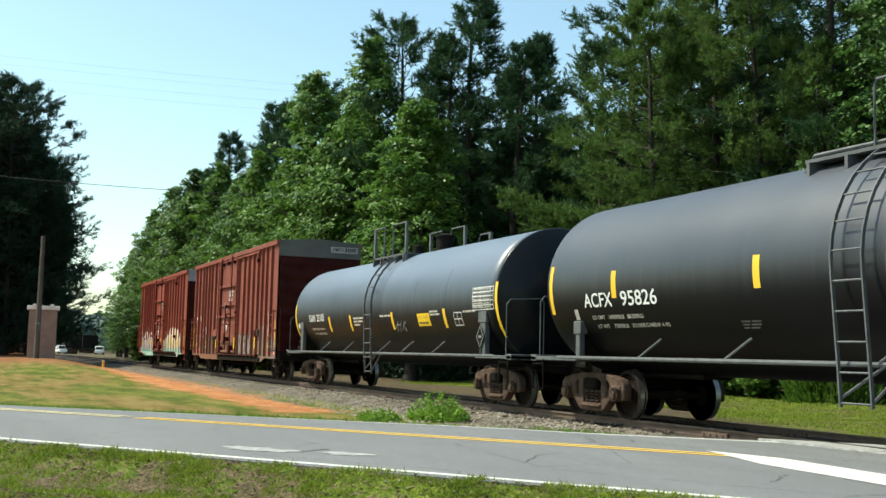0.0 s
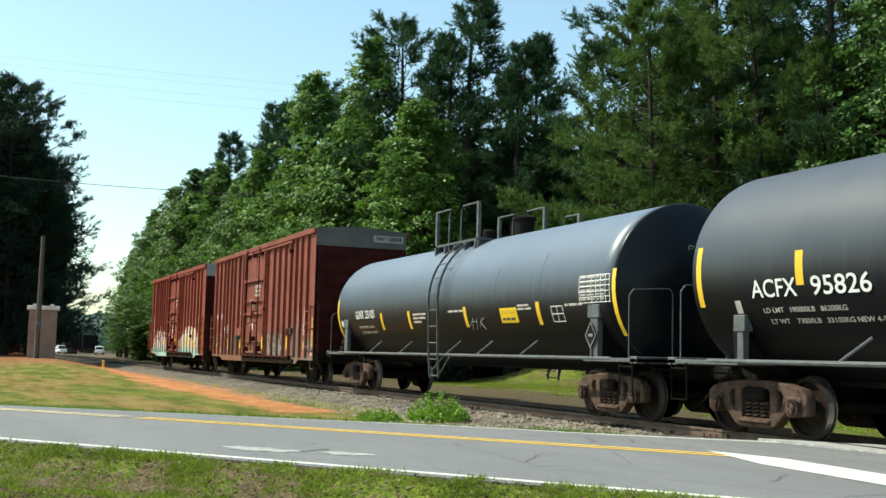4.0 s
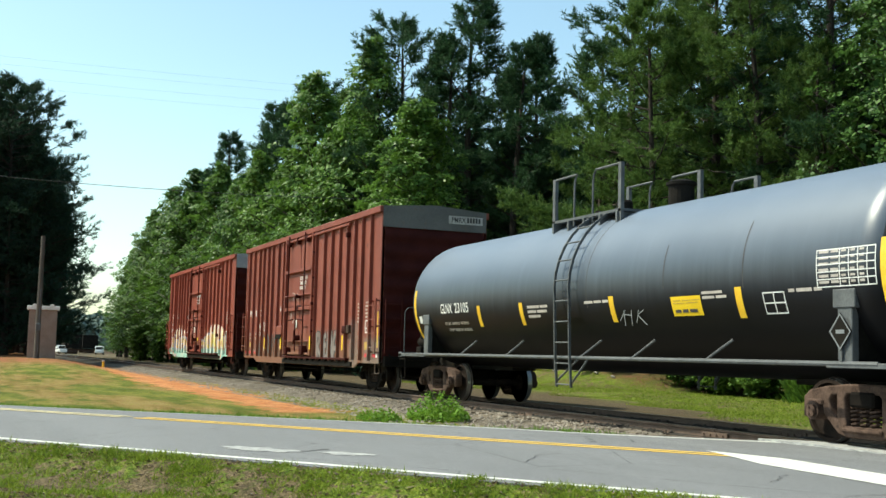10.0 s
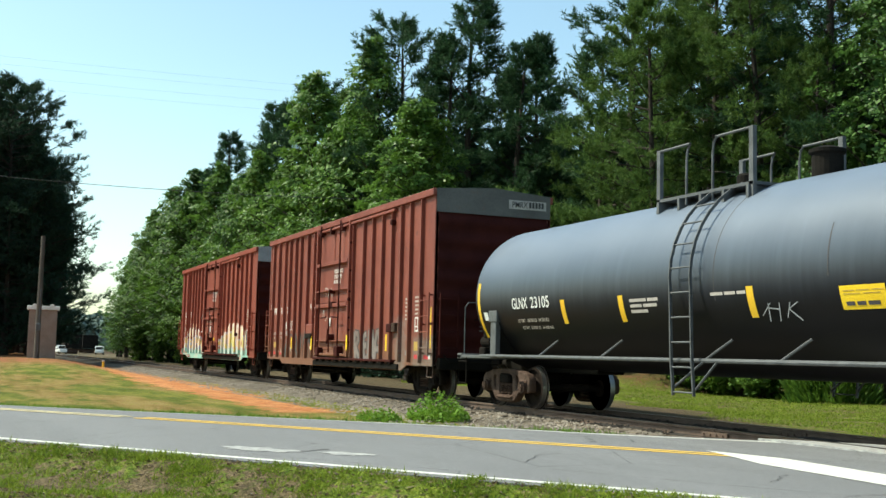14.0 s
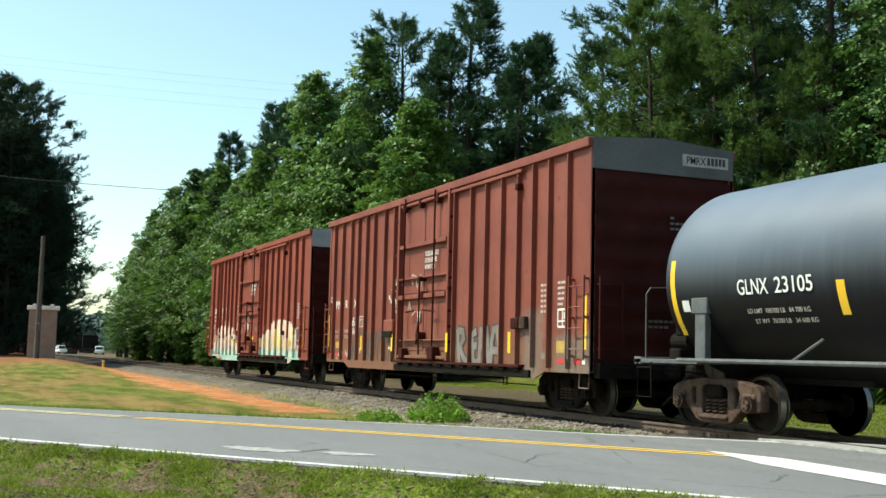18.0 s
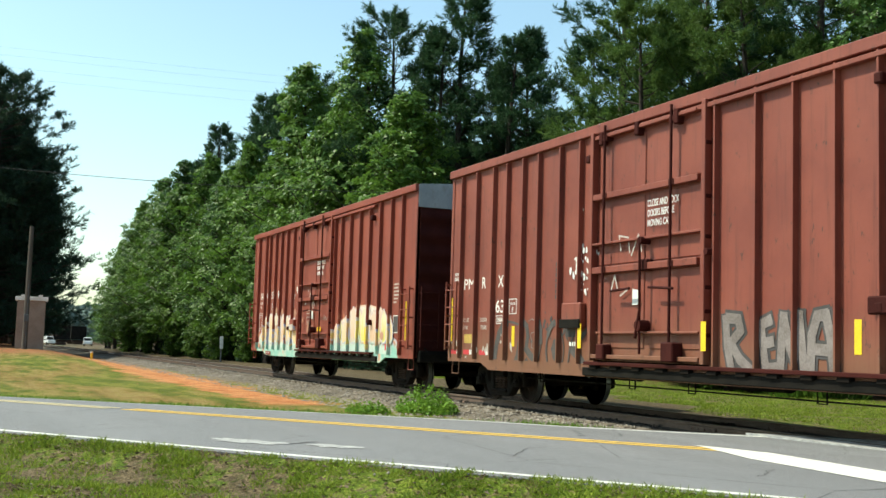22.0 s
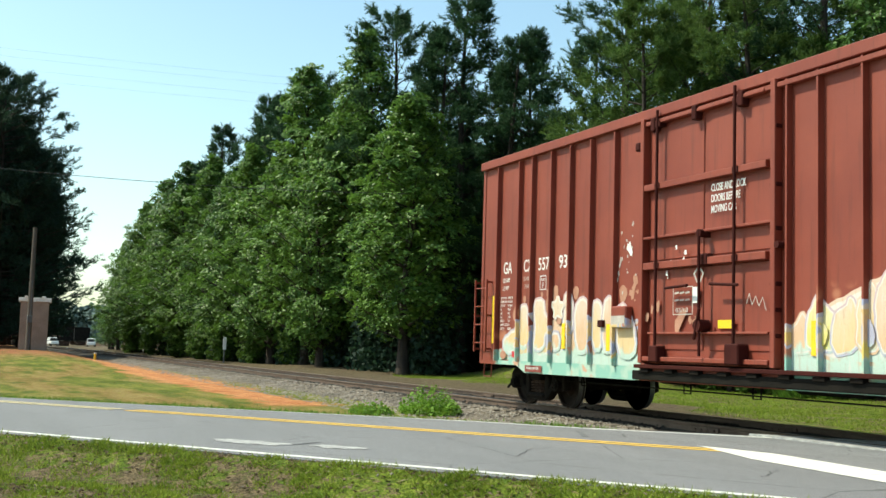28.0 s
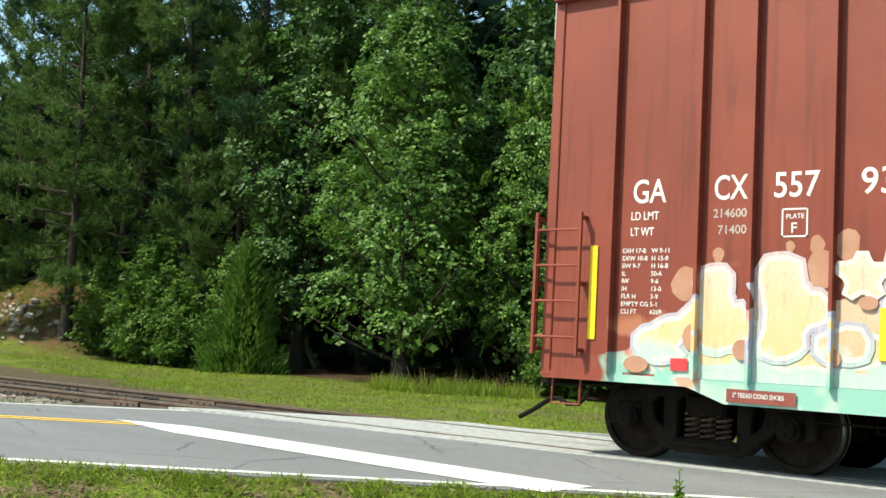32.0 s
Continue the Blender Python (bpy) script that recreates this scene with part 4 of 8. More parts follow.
def conifer_bush(name, label, height, radius, count, mat, group):
    """A dense cone-shaped young cedar."""
    bush = thing(name, label, "shrub", group)
    t = rng.random(count) ** 1.4
    ang = rng.uniform(0, 2 * math.pi, count)
    lob = 1 + 0.22 * np.sin(3 * ang + 9 * t) + 0.15 * np.sin(7 * ang - 5 * t)
    rr = radius * (1 - t) ** 0.75 * lob * rng.uniform(0.3, 1, count) ** 0.4
    base = np.stack((rr * np.cos(ang), rr * np.sin(ang), 0.05 + (height - 0.2) * t), 1)
    d = unit(np.stack((np.cos(ang), np.sin(ang), np.full(count, 1.1)), 1) + rand_units(count) * 0.5)
    w = unit(np.cross(d, rand_units(count))) * 0.035
    tri = np.stack((base - w, base + w, base + d * rng.uniform(0.12, 0.30, (count, 1))), 1).reshape(-1, 3)
    part("stem", rod(bmesh.new(), (0, 0, -0.1), (0, 0, height * 0.9), 0.05, 6, 0.01), BARK, bush)
    part("foliage", mesh_of("foliage", tri, 3), mat, bush)
    return bush


EDGE = "trees of the wood's edge"
kinds = {
    "m": broadleaf("maple_tree", "leafy bright green maple at the wood's edge", 15, 3.9, 1.7, 68, 19, 14, 0.17, LEAF_LIGHT, EDGE),
    "g": broadleaf("sweetgum_tree", "tall leafy mid-green sweetgum in the wood's edge", 18, 3.8, 2.2, 74, 18, 13, 0.18, LEAF_MID, EDGE),
    "h": broadleaf("sweetgum_tree", "slender leafy green sweetgum in the wood's edge", 18, 3.3, 2.4, 74, 18, 13, 0.18, LEAF_LIGHT, EDGE),
    "n": broadleaf("maple_tree", "full leafy maple with sunlit boughs beside the mound", 16, 3.7, 2.6, 84, 18, 13, 0.18, LEAF_LIGHT, EDGE, True),
    "M": broadleaf("maple_tree", "leafy bright green maple beside the grass strip", 13, 4.1, 1.7, 84, 19, 13, 0.15, LEAF_LIGHT, EDGE, True),
    "G": broadleaf("sweetgum_tree", "tall leafy sweetgum beside the grass strip", 18, 4.0, 2.4, 74, 17, 12, 0.175, LEAF_MID, EDGE, True),
    "p": pine("pine_tree", "tall loblolly pine with open dark crown", 22, 4.8, 6.5, 46, 12, 19, NEEDLE, EDGE, 0.25, 0.60, 1.0, 0.55),
    "q": pine("pine_tree", "tall slim pine with dark brushy crown", 22, 4.3, 3.0, 70, 10, 18, NEEDLE, EDGE, 0.25, 0.75, 0.9, 0.45),
    "r": pine("pine_tree", "full-skirted mid-green pine branching low down", 20, 5.0, 1.2, 72, 13, 18, NEEDLE_LIT, EDGE, 0.25, 0.58, 0.45, 0.5),
    "s": broadleaf("sapling", "leafy light green sapling under the wood's edge", 5, 1.9, 0.1, 34, 11, 11, 0.135, LEAF_SHRUB, "saplings of the wood's edge"),
}
BASE = {"m": 15, "g": 18, "h": 18, "n": 16, "M": 13, "G": 18, "p": 22, "q": 22, "r": 20, "s": 5}
taken = set()


def copy_sized(src, m):
    """A copy whose size is that of m alone."""
    return copy_thing(src, m @ Matrix.Diagonal((*(1 / v for v in src.scale), 1)))


def plant(kind, x, y, height, wide=1.0):
    src = kinds[kind]
    f = height / BASE[kind]
    m = pose(x, y, float(ground_z(x, y)) - 0.08, rng.uniform(-2, 2), rng.uniform(-2, 2), rng.uniform(0, 360)) @ Matrix.Diagonal((f * wide, f * wide, f, 1))
    if kind in taken:
        return copy_sized(src, m)
    taken.add(kind)
    src.matrix_basis = m
    return src


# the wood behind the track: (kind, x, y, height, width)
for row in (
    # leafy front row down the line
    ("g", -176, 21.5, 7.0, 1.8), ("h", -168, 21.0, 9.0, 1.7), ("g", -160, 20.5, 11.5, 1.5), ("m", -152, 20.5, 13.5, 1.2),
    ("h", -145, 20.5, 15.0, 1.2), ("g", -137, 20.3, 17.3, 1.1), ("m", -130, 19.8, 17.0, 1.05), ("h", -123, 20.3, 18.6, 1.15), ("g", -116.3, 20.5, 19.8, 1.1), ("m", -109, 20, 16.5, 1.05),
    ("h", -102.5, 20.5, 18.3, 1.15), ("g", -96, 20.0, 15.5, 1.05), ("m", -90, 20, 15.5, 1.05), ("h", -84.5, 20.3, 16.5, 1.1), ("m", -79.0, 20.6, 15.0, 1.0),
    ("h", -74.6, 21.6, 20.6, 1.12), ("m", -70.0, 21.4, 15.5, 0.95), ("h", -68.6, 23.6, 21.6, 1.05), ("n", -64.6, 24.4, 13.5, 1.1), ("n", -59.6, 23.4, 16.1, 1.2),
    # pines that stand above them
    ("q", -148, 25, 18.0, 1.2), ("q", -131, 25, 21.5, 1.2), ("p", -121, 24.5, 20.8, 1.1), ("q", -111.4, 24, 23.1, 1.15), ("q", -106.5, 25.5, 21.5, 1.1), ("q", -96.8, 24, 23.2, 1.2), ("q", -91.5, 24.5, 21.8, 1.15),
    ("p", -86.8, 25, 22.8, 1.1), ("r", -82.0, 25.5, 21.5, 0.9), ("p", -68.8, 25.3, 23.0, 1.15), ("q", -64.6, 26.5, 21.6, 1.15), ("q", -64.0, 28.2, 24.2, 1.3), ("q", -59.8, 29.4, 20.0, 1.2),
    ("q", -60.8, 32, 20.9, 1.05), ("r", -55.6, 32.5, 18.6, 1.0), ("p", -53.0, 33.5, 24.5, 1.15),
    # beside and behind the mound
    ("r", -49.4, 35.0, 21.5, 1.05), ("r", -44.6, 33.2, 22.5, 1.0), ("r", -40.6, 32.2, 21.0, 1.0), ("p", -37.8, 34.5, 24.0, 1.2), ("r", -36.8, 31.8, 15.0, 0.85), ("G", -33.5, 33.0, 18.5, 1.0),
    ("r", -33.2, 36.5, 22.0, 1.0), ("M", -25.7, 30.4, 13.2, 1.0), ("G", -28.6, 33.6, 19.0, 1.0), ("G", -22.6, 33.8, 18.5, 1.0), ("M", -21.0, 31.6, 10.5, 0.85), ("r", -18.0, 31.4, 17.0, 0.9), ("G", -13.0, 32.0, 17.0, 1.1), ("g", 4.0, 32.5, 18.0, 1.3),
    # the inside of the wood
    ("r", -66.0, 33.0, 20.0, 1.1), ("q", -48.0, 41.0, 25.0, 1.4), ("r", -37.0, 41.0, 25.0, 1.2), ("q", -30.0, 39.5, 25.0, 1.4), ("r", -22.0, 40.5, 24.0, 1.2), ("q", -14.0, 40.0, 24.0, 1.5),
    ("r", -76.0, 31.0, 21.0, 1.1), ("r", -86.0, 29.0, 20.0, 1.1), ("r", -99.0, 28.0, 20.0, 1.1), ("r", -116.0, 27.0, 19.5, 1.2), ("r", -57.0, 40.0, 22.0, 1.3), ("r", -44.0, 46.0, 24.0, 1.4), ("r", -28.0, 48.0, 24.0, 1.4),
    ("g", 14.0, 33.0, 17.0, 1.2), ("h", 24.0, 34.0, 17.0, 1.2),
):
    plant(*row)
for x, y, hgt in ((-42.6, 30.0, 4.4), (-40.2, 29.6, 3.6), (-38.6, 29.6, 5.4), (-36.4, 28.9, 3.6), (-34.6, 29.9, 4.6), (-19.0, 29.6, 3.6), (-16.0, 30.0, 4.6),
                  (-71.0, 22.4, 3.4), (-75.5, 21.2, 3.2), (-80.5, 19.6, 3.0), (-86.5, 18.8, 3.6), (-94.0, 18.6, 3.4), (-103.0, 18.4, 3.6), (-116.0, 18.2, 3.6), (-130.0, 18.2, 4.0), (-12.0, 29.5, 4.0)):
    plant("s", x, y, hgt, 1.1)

# the pine on the mound's flank, with two long low limbs
mound_pine = pine("pine_tree", "mid-green pine with long low limbs on the earth mound", 17.5, 4.6, 4.5, 56, 13, 20, NEEDLE_LIT, EDGE, 0.25, 0.6, 0.4, 0.42,
                  ((6.6, (-4.9, -4.6, 8.1)), (6.9, (-4.0, -3.4, 7.4)), (5.6, (-3.4, -3.6, 6.8)), (3.4, (-3.5, -2.7, 2.1)), (3.9, (-2.6, -2.6, 3.2)), (4.4, (-2.9, -1.6, 4.6)), (3.2, (2.2, -1.8, 2.6))))
mound_pine.matrix_basis = pose(-44.6, 29.0, float(ground_z(-44.6, 29.0)) - 0.08)

# dark leaves added to paint in the shade inside the wood
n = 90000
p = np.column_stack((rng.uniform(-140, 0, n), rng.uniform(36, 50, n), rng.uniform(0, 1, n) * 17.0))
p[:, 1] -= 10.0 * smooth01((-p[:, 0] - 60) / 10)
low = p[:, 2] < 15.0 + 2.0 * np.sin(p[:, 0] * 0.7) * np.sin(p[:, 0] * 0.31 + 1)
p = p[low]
tagged(part("undergrowth", mesh_of("undergrowth", leaf_tris(p, rand_units(len(p)), rng.uniform(0.5, 1.3, len(p))), 3), NEEDLE_DARK), "dark leaf mass added for shade inside the wood", "undergrowth", kind="stuff")

# shrubs under the maples, the shade there put into their dark leaf colour
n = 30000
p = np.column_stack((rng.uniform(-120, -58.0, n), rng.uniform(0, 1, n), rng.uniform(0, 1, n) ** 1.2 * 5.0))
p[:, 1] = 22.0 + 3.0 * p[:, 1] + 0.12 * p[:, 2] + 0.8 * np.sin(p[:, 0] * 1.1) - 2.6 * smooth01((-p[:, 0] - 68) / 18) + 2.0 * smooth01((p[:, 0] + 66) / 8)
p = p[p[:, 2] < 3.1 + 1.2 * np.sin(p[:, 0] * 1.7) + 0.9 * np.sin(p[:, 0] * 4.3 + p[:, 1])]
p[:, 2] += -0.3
tagged(part("undergrowth", mesh_of("undergrowth", leaf_tris(p, rand_units(len(p)), rng.uniform(0.16, 0.36, len(p))), 3), NEEDLE_DARK), "shrubs painted shade-dark beneath the maples", "undergrowth", kind="stuff")

# loose leaves added to fill the bank pines, same shade-dark colour
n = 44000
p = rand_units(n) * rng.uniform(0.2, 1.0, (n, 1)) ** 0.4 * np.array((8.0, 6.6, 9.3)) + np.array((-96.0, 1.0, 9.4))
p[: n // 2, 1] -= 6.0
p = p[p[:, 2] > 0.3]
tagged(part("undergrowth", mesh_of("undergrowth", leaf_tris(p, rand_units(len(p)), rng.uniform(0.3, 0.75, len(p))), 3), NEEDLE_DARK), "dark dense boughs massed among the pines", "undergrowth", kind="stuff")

cedar = conifer_bush("cedar_bush", "feathery dark green young cedar on the grass", 3.4, 1.25, 5200, LEAF_SHRUB, "young cedars")
cedar.matrix_basis = pose(-32.9, 29.2, -0.4) @ Matrix.Diagonal((1.25, 1.25, 1.5, 1))

# big pines beyond the hut
bank_pine = pine("pine_tree", "broad dark pine in shade beside the hut", 20.5, 6.6, 0.8, 150, 9, 16, NEEDLE_DARK, "pines beside the hut", 0.32, 0.42, 0.35, 0.2)
bank_pine.matrix_basis = pose(-89.5, 2.6, 0.1)
for x, y, turn, wide, tall in ((-93.5, 0.6, 55, 1.0, 0.98), (-92.0, -3.5, 110, 1.1, 1.05), (-99.0, 1.5, 200, 1.0, 0.98), (-86.0, -8.0, 290, 1.0, 0.95), (-104.0, -6.0, 20, 1.1, 1.0),
                               (-90.5, 4.4, 30, 0.85, 0.74), (-110.0, 4.0, 80, 1.0, 0.95), (-120.0, 5.0, 150, 0.95, 0.95), (-130.0, 6.0, 230, 0.95, 0.95), (-141.0, 7.0, 310, 0.95, 0.95), (-153.0, 8.0, 40, 0.95, 0.9)):
    copy_sized(bank_pine, pose(x, y, 0.1, 0, 0, turn) @ Matrix.Diagonal((wide, wide, tall, 1)))

# a far wood that closes the view down the line, hazy with distance
far_wood = []
for i in range(80):
    a = rng.uniform(-1, 1)
    cx, cy, hh, ww = -420 + rng.uniform(-25, 25), a * 75 + 45, rng.uniform(9, 14), rng.uniform(6, 9)
    n = 260
    p = rand_units(n) * np.array((ww, ww, hh * 0.5)) * rng.uniform(0.75, 1.05, (n, 1)) + np.array((cx, cy, hh * 0.5))
    far_wood.append(leaf_quads(p, unit(rand_units(n) + np.array((0.6, 0, 0.4))), rng.uniform(1.4, 2.4, n)))
# distance haze put into the leaf colour, paler and bluer
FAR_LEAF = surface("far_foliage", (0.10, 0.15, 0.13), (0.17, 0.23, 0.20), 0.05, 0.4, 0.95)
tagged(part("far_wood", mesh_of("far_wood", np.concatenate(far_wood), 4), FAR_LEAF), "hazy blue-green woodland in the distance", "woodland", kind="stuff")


# ---- grass, stones, weeds ----
def blades(xy, height, mat, name, label, width=0.10, lean=0.5):
    n = len(xy)
    z = ground_z(xy[:, 0], xy[:, 1])
    base = np.column_stack((xy, z - 0.01))
    d = unit(rng.normal(size=(n, 3)) * np.array((lean, lean, 0)) + np.array((0, 0, 1)))
    h = (height * rng.uniform(0.5, 1.5, n))[:, None]
    w = unit(np.cross(d, rand_units(n))) * h * width
    tri = np.stack((base - w, base + w, base + d * h), 1).reshape(-1, 3)
    return tagged(part(name, mesh_of(name, tri, 3), mat), label, "grass", kind="stuff")


def patchy(n, x0, x1, y0, y1, keep, scale=0.9, bare=0.0):
    """Points on the plan in natural patches."""
    out = []
    while sum(len(p) for p in out) < n:
        p = np.column_stack((rng.uniform(x0, x1, 4 * n), rng.uniform(y0, y1, 4 * n)))
        p = p[keep(p[:, 0], p[:, 1])]
        q = np.array([noise.noise((x * scale, y * scale, 3.1)) + 0.5 * noise.noise((x * scale * 3.1, y * scale * 3.1, 9.2)) for x, y in p[: 3 * n]])
        p = p[: 3 * n][q > bare]
        if not len(p):
            break
        out.append(p)
    return np.concatenate(out)[:n]


def offset(x, y):
    return x * N[0] + y * N[1]


verge = lambda x, y: (offset(x, y) < 8.76 + 0.05 * np.sin(9 * x)) & (offset(x, y) > 4.6) & (offset(x, y) > 8.9 - 3.4 + 0.1 * np.sin(x))
def tufts(n, per, xs, ys, keep2, scale, bare, height, spread, mat, name, label):
    """Blades gathered into small tufts."""
    c = patchy(n, *xs, *ys, keep2, scale, bare)
    c = np.repeat(c, per, axis=0) + rng.normal(size=(len(c) * per, 2)) * spread
    return blades(c[offset(c[:, 0], c[:, 1]) < 8.87], height, mat, name, label, 0.10, 1.0)


blades(patchy(60000, -22, 2, -6, 11, verge, 2.2, 0.02), 0.035, GRASS, "verge_grass", "short green grass on the road verge", 0.14, 1.0)
tufts(4600, 22, (-22, 2), (-6, 11), verge, 2.3, 0.08, 0.062, 0.05, GRASS, "verge_tufts", "bright green grass tufts on the road verge")
edge_strip = lambda x, y: (offset(x, y) < 8.86) & (offset(x, y) > 8.25)
tufts(2600, 12, (-22, 2), (-6, 11), edge_strip, 1.6, -0.1, 0.034, 0.04, GRASS, "edge_tufts", "bright green grass tufts creeping over the road edge")
tufts(1100, 12, (-22, 2), (-6, 11), verge, 0.9, -0.4, 0.04, 0.04, STRAW, "dry_grass", "short dry straw grass on the road verge")
# leaf litter and crumbs on the bare patches
n = 16000
lx, lo = rng.uniform(-19, 0, n), rng.uniform(5.6, 8.75, n)
ly = (lo - lx * N[0]) / N[1]
lit = np.column_stack((lx, ly, ground_z(lx, ly) + 0.006))
LITTER = leaf_material("leaf_litter", (0.030, 0.020, 0.012), (0.30, 0.235, 0.16), (0.10, 0.07, 0.04), 0.9)
tagged(part("leaf_litter", mesh_of("leaf_litter", leaf_quads(lit, unit(rand_units(n) * 0.5 + np.array((0, 0, 1.0))), rng.uniform(0.015, 0.055, n)), 4), LITTER), "dry brown leaf litter on the verge", "leaf litter", kind="stuff")
left_field = lambda x, y: (offset(x, y) > 16.5) & (y < 9.0) & ((np.abs(y - 7.1 + 0.012 * x) > 1.0) | (x < -66))
blades(patchy(16000, -54, -18, -14, 9.2, left_field, 0.35, -0.7), 0.035, GRASS, "field_grass", "short green and tan grass between road and track", 0.2, 1.0)
blades(patchy(6000, -80, -18, -14, 9.2, left_field, 0.9, -0.7), 0.035, STRAW, "field_straw", "short tan straw grass between road and track", 0.2, 1.0)
back_strip = lambda x, y: (y > 15.4 + 1.3 * np.sin(x * 0.5) * np.sin(x * 0.23 + 1)) & (y < 29.5) & (offset(x, y) > 16.5) & (x > -58 + 3 * np.sin(y)) & (y > 20.6 - 4.2 * smooth01((x + 36) / 18) + 0.8 * np.sin(x * 0.9)) & (ground_z(x, y) < 0.25)
blades(patchy(100000, -72, 6, 14.8, 29.5, back_strip, 0.3, -0.35), 0.065, GRASS, "strip_grass", "mown green grass strip between track and wood", 0.16, 0.8)
mound_top = lambda x, y: np.hypot((x + 50.5) / 6.0, (y - 30.0) / 3.0) < 1
blades(patchy(9000, -57, -44, 27, 33, mound_top, 0.6, -0.02), 0.14, STRAW, "mound_straw", "dry straw grass on the earth mound", 0.08, 0.9)
blades(patchy(9000, -57, -46, 27, 33, mound_top, 0.5, 0.05), 0.13, GRASS, "mound_grass", "rough green grass on the earth mound", 0.09, 0.8)
tall = lambda x, y: (np.hypot((x + 21.5) / 3.2, (y - 27.6) / 1.5) < 1)
blades(patchy(2600, -26, -17, 25.5, 29.5, tall, 0.9, -0.05), 0.42, GRASS, "tall_grass", "tall green grass at the foot of the wood", 0.03, 0.55)
blades(patchy(260, -26, -16.5, 25.8, 29.5, tall, 1.3, 0.05), 0.62, STRAW, "seeding_grass", "tall pale seeding grass at the foot of the wood", 0.018, 0.4)
edge_weeds = lambda x, y: (np.abs(offset(x, y) - 16.75 - 0.25 * np.sin(x)) < 0.4) & (y < 10.2)
blades(patchy(9000, -44, -15, -5, 10.2, edge_weeds, 0.8, -0.25), 0.085, WEED, "roadside_weeds", "low green weeds along the asphalt edge", 0.12, 0.7)


def weed_clump(name, label, cx, cy, rx, ry, count, height):
    c = thing(name, label, "weeds", at=pose(cx, cy, float(ground_z(cx, cy))))
    a = rng.uniform(0, 2 * math.pi, count)
    r = np.sqrt(rng.random(count))
    top = np.column_stack((rx * r * np.cos(a), ry * r * np.sin(a), height * (1 - 0.75 * r ** 2) * (0.75 + 0.35 * np.sin(5 * a + 7 * r)) * rng.uniform(0.15, 1.25, count)))
    part("leaves", mesh_of("leaves", leaf_quads(top, unit(rand_units(count) * 0.8 + np.array((0, 0, 0.9))), rng.uniform(0.04, 0.09, count)), 4), WEED, c)
    bm = bmesh.new()
    for i in range(min(90, count)):
        j = int(rng.integers(count))
        rod(bm, (top[j, 0] * 0.7, top[j, 1] * 0.7, -0.03), top[j], 0.006, 4, 0.003, False)
    tagged(part("stems", bm, WEED, c), kind="stuff")
    return c


weed_clump("weed_clump", "bushy bright green weeds beside the ballast", -22.4, 9.35, 0.95, 0.62, 2300, 0.52)
weed_clump("weed_clump", "low bright green weeds beside the asphalt", -22.6, 8.1, 0.7, 0.45, 700, 0.22)
weed_clump("weed_sprig", "single tall green weed on the verge", -3.72, 7.45, 0.05, 0.05, 90, 0.34)

# loose stones of the ballast, and stones on the verge
def stones(n, xs, ys, zs, size, name, label, mat):
    octa = np.array(((1, 0, 0), (0, 1, 0), (-1, 0, 0), (0, -1, 0), (0, 0, 1), (0, 0, -1)), float)
    tris = ((0, 1, 4), (1, 2, 4), (2, 3, 4), (3, 0, 4), (1, 0, 5), (2, 1, 5), (3, 2, 5), (0, 3, 5))
    p = octa[None] * rng.uniform(0.6, 1.3, (n, 6, 1)) * np.array((1, 1, 0.7))
    a = rng.uniform(0, 2 * math.pi, n)
    c, s = np.cos(a)[:, None], np.sin(a)[:, None]
    p = np.stack((p[..., 0] * c - p[..., 1] * s, p[..., 0] * s + p[..., 1] * c, p[..., 2]), -1) * (size * rng.uniform(0.6, 1.5, n))[:, None, None]
    p = p + np.stack((xs, ys, zs), -1)[:, None, :]
    idx = (np.arange(n)[:, None, None] * 6 + np.array(tris)[None]).reshape(-1, 3)
    me = bpy.data.meshes.new(name)
    me.from_pydata(p.reshape(-1, 3).tolist(), [], idx.tolist())
    return tagged(part(name, me, mat), label, "stones", kind="stuff")


n = 11000
sx = -16 - 60 * rng.random(n) ** 1.5
sy = TRACK_Y + np.clip(rng.normal(-1.3, 1.25, n), -3.6, 2.6)
sz = np.interp(sy - TRACK_Y, [p[0] for p in profile], [p[1] for p in profile]) + 0.01
keep = offset(sx, sy) > 16.35
sz = np.maximum(sz, ground_z(sx, sy))
between = np.abs(sy - TRACK_Y) < 0.95
# stones between the rails carry the same painted shade
for pick, name, label, mat in ((keep & ~between, "ballast_stones", "loose grey and tan crushed stones", STONE), (keep & between, "shaded_stones", "crushed stones between the rails, train's shade painted in", SHADED_GRAVEL)):
    stones(int(pick.sum()), sx[pick], sy[pick], sz[pick], 0.034, name, label, mat)
n = 500
sx, so = rng.uniform(-20, 0, n), rng.uniform(5, 8.6, n)
sy = (so - sx * N[0]) / N[1]
stones(n, sx, sy, ground_z(sx, sy) + 0.005, 0.014, "verge_pebbles", "small pale pebbles in the verge", STONE)

# clods on the clay scrape
n = 320
sx = rng.uniform(-70, -25, n)
sy = 7.1 - 0.012 * sx + rng.normal(size=n) * 0.8
CLOD = surface("clay_clod", (0.26, 0.095, 0.04), (0.50, 0.26, 0.13), 0.8, 20, 0.95)
stones(n, sx, sy, ground_z(sx, sy) + 0.01, 0.016, "clay_clods", "crumbled red-orange clay clods", CLOD)

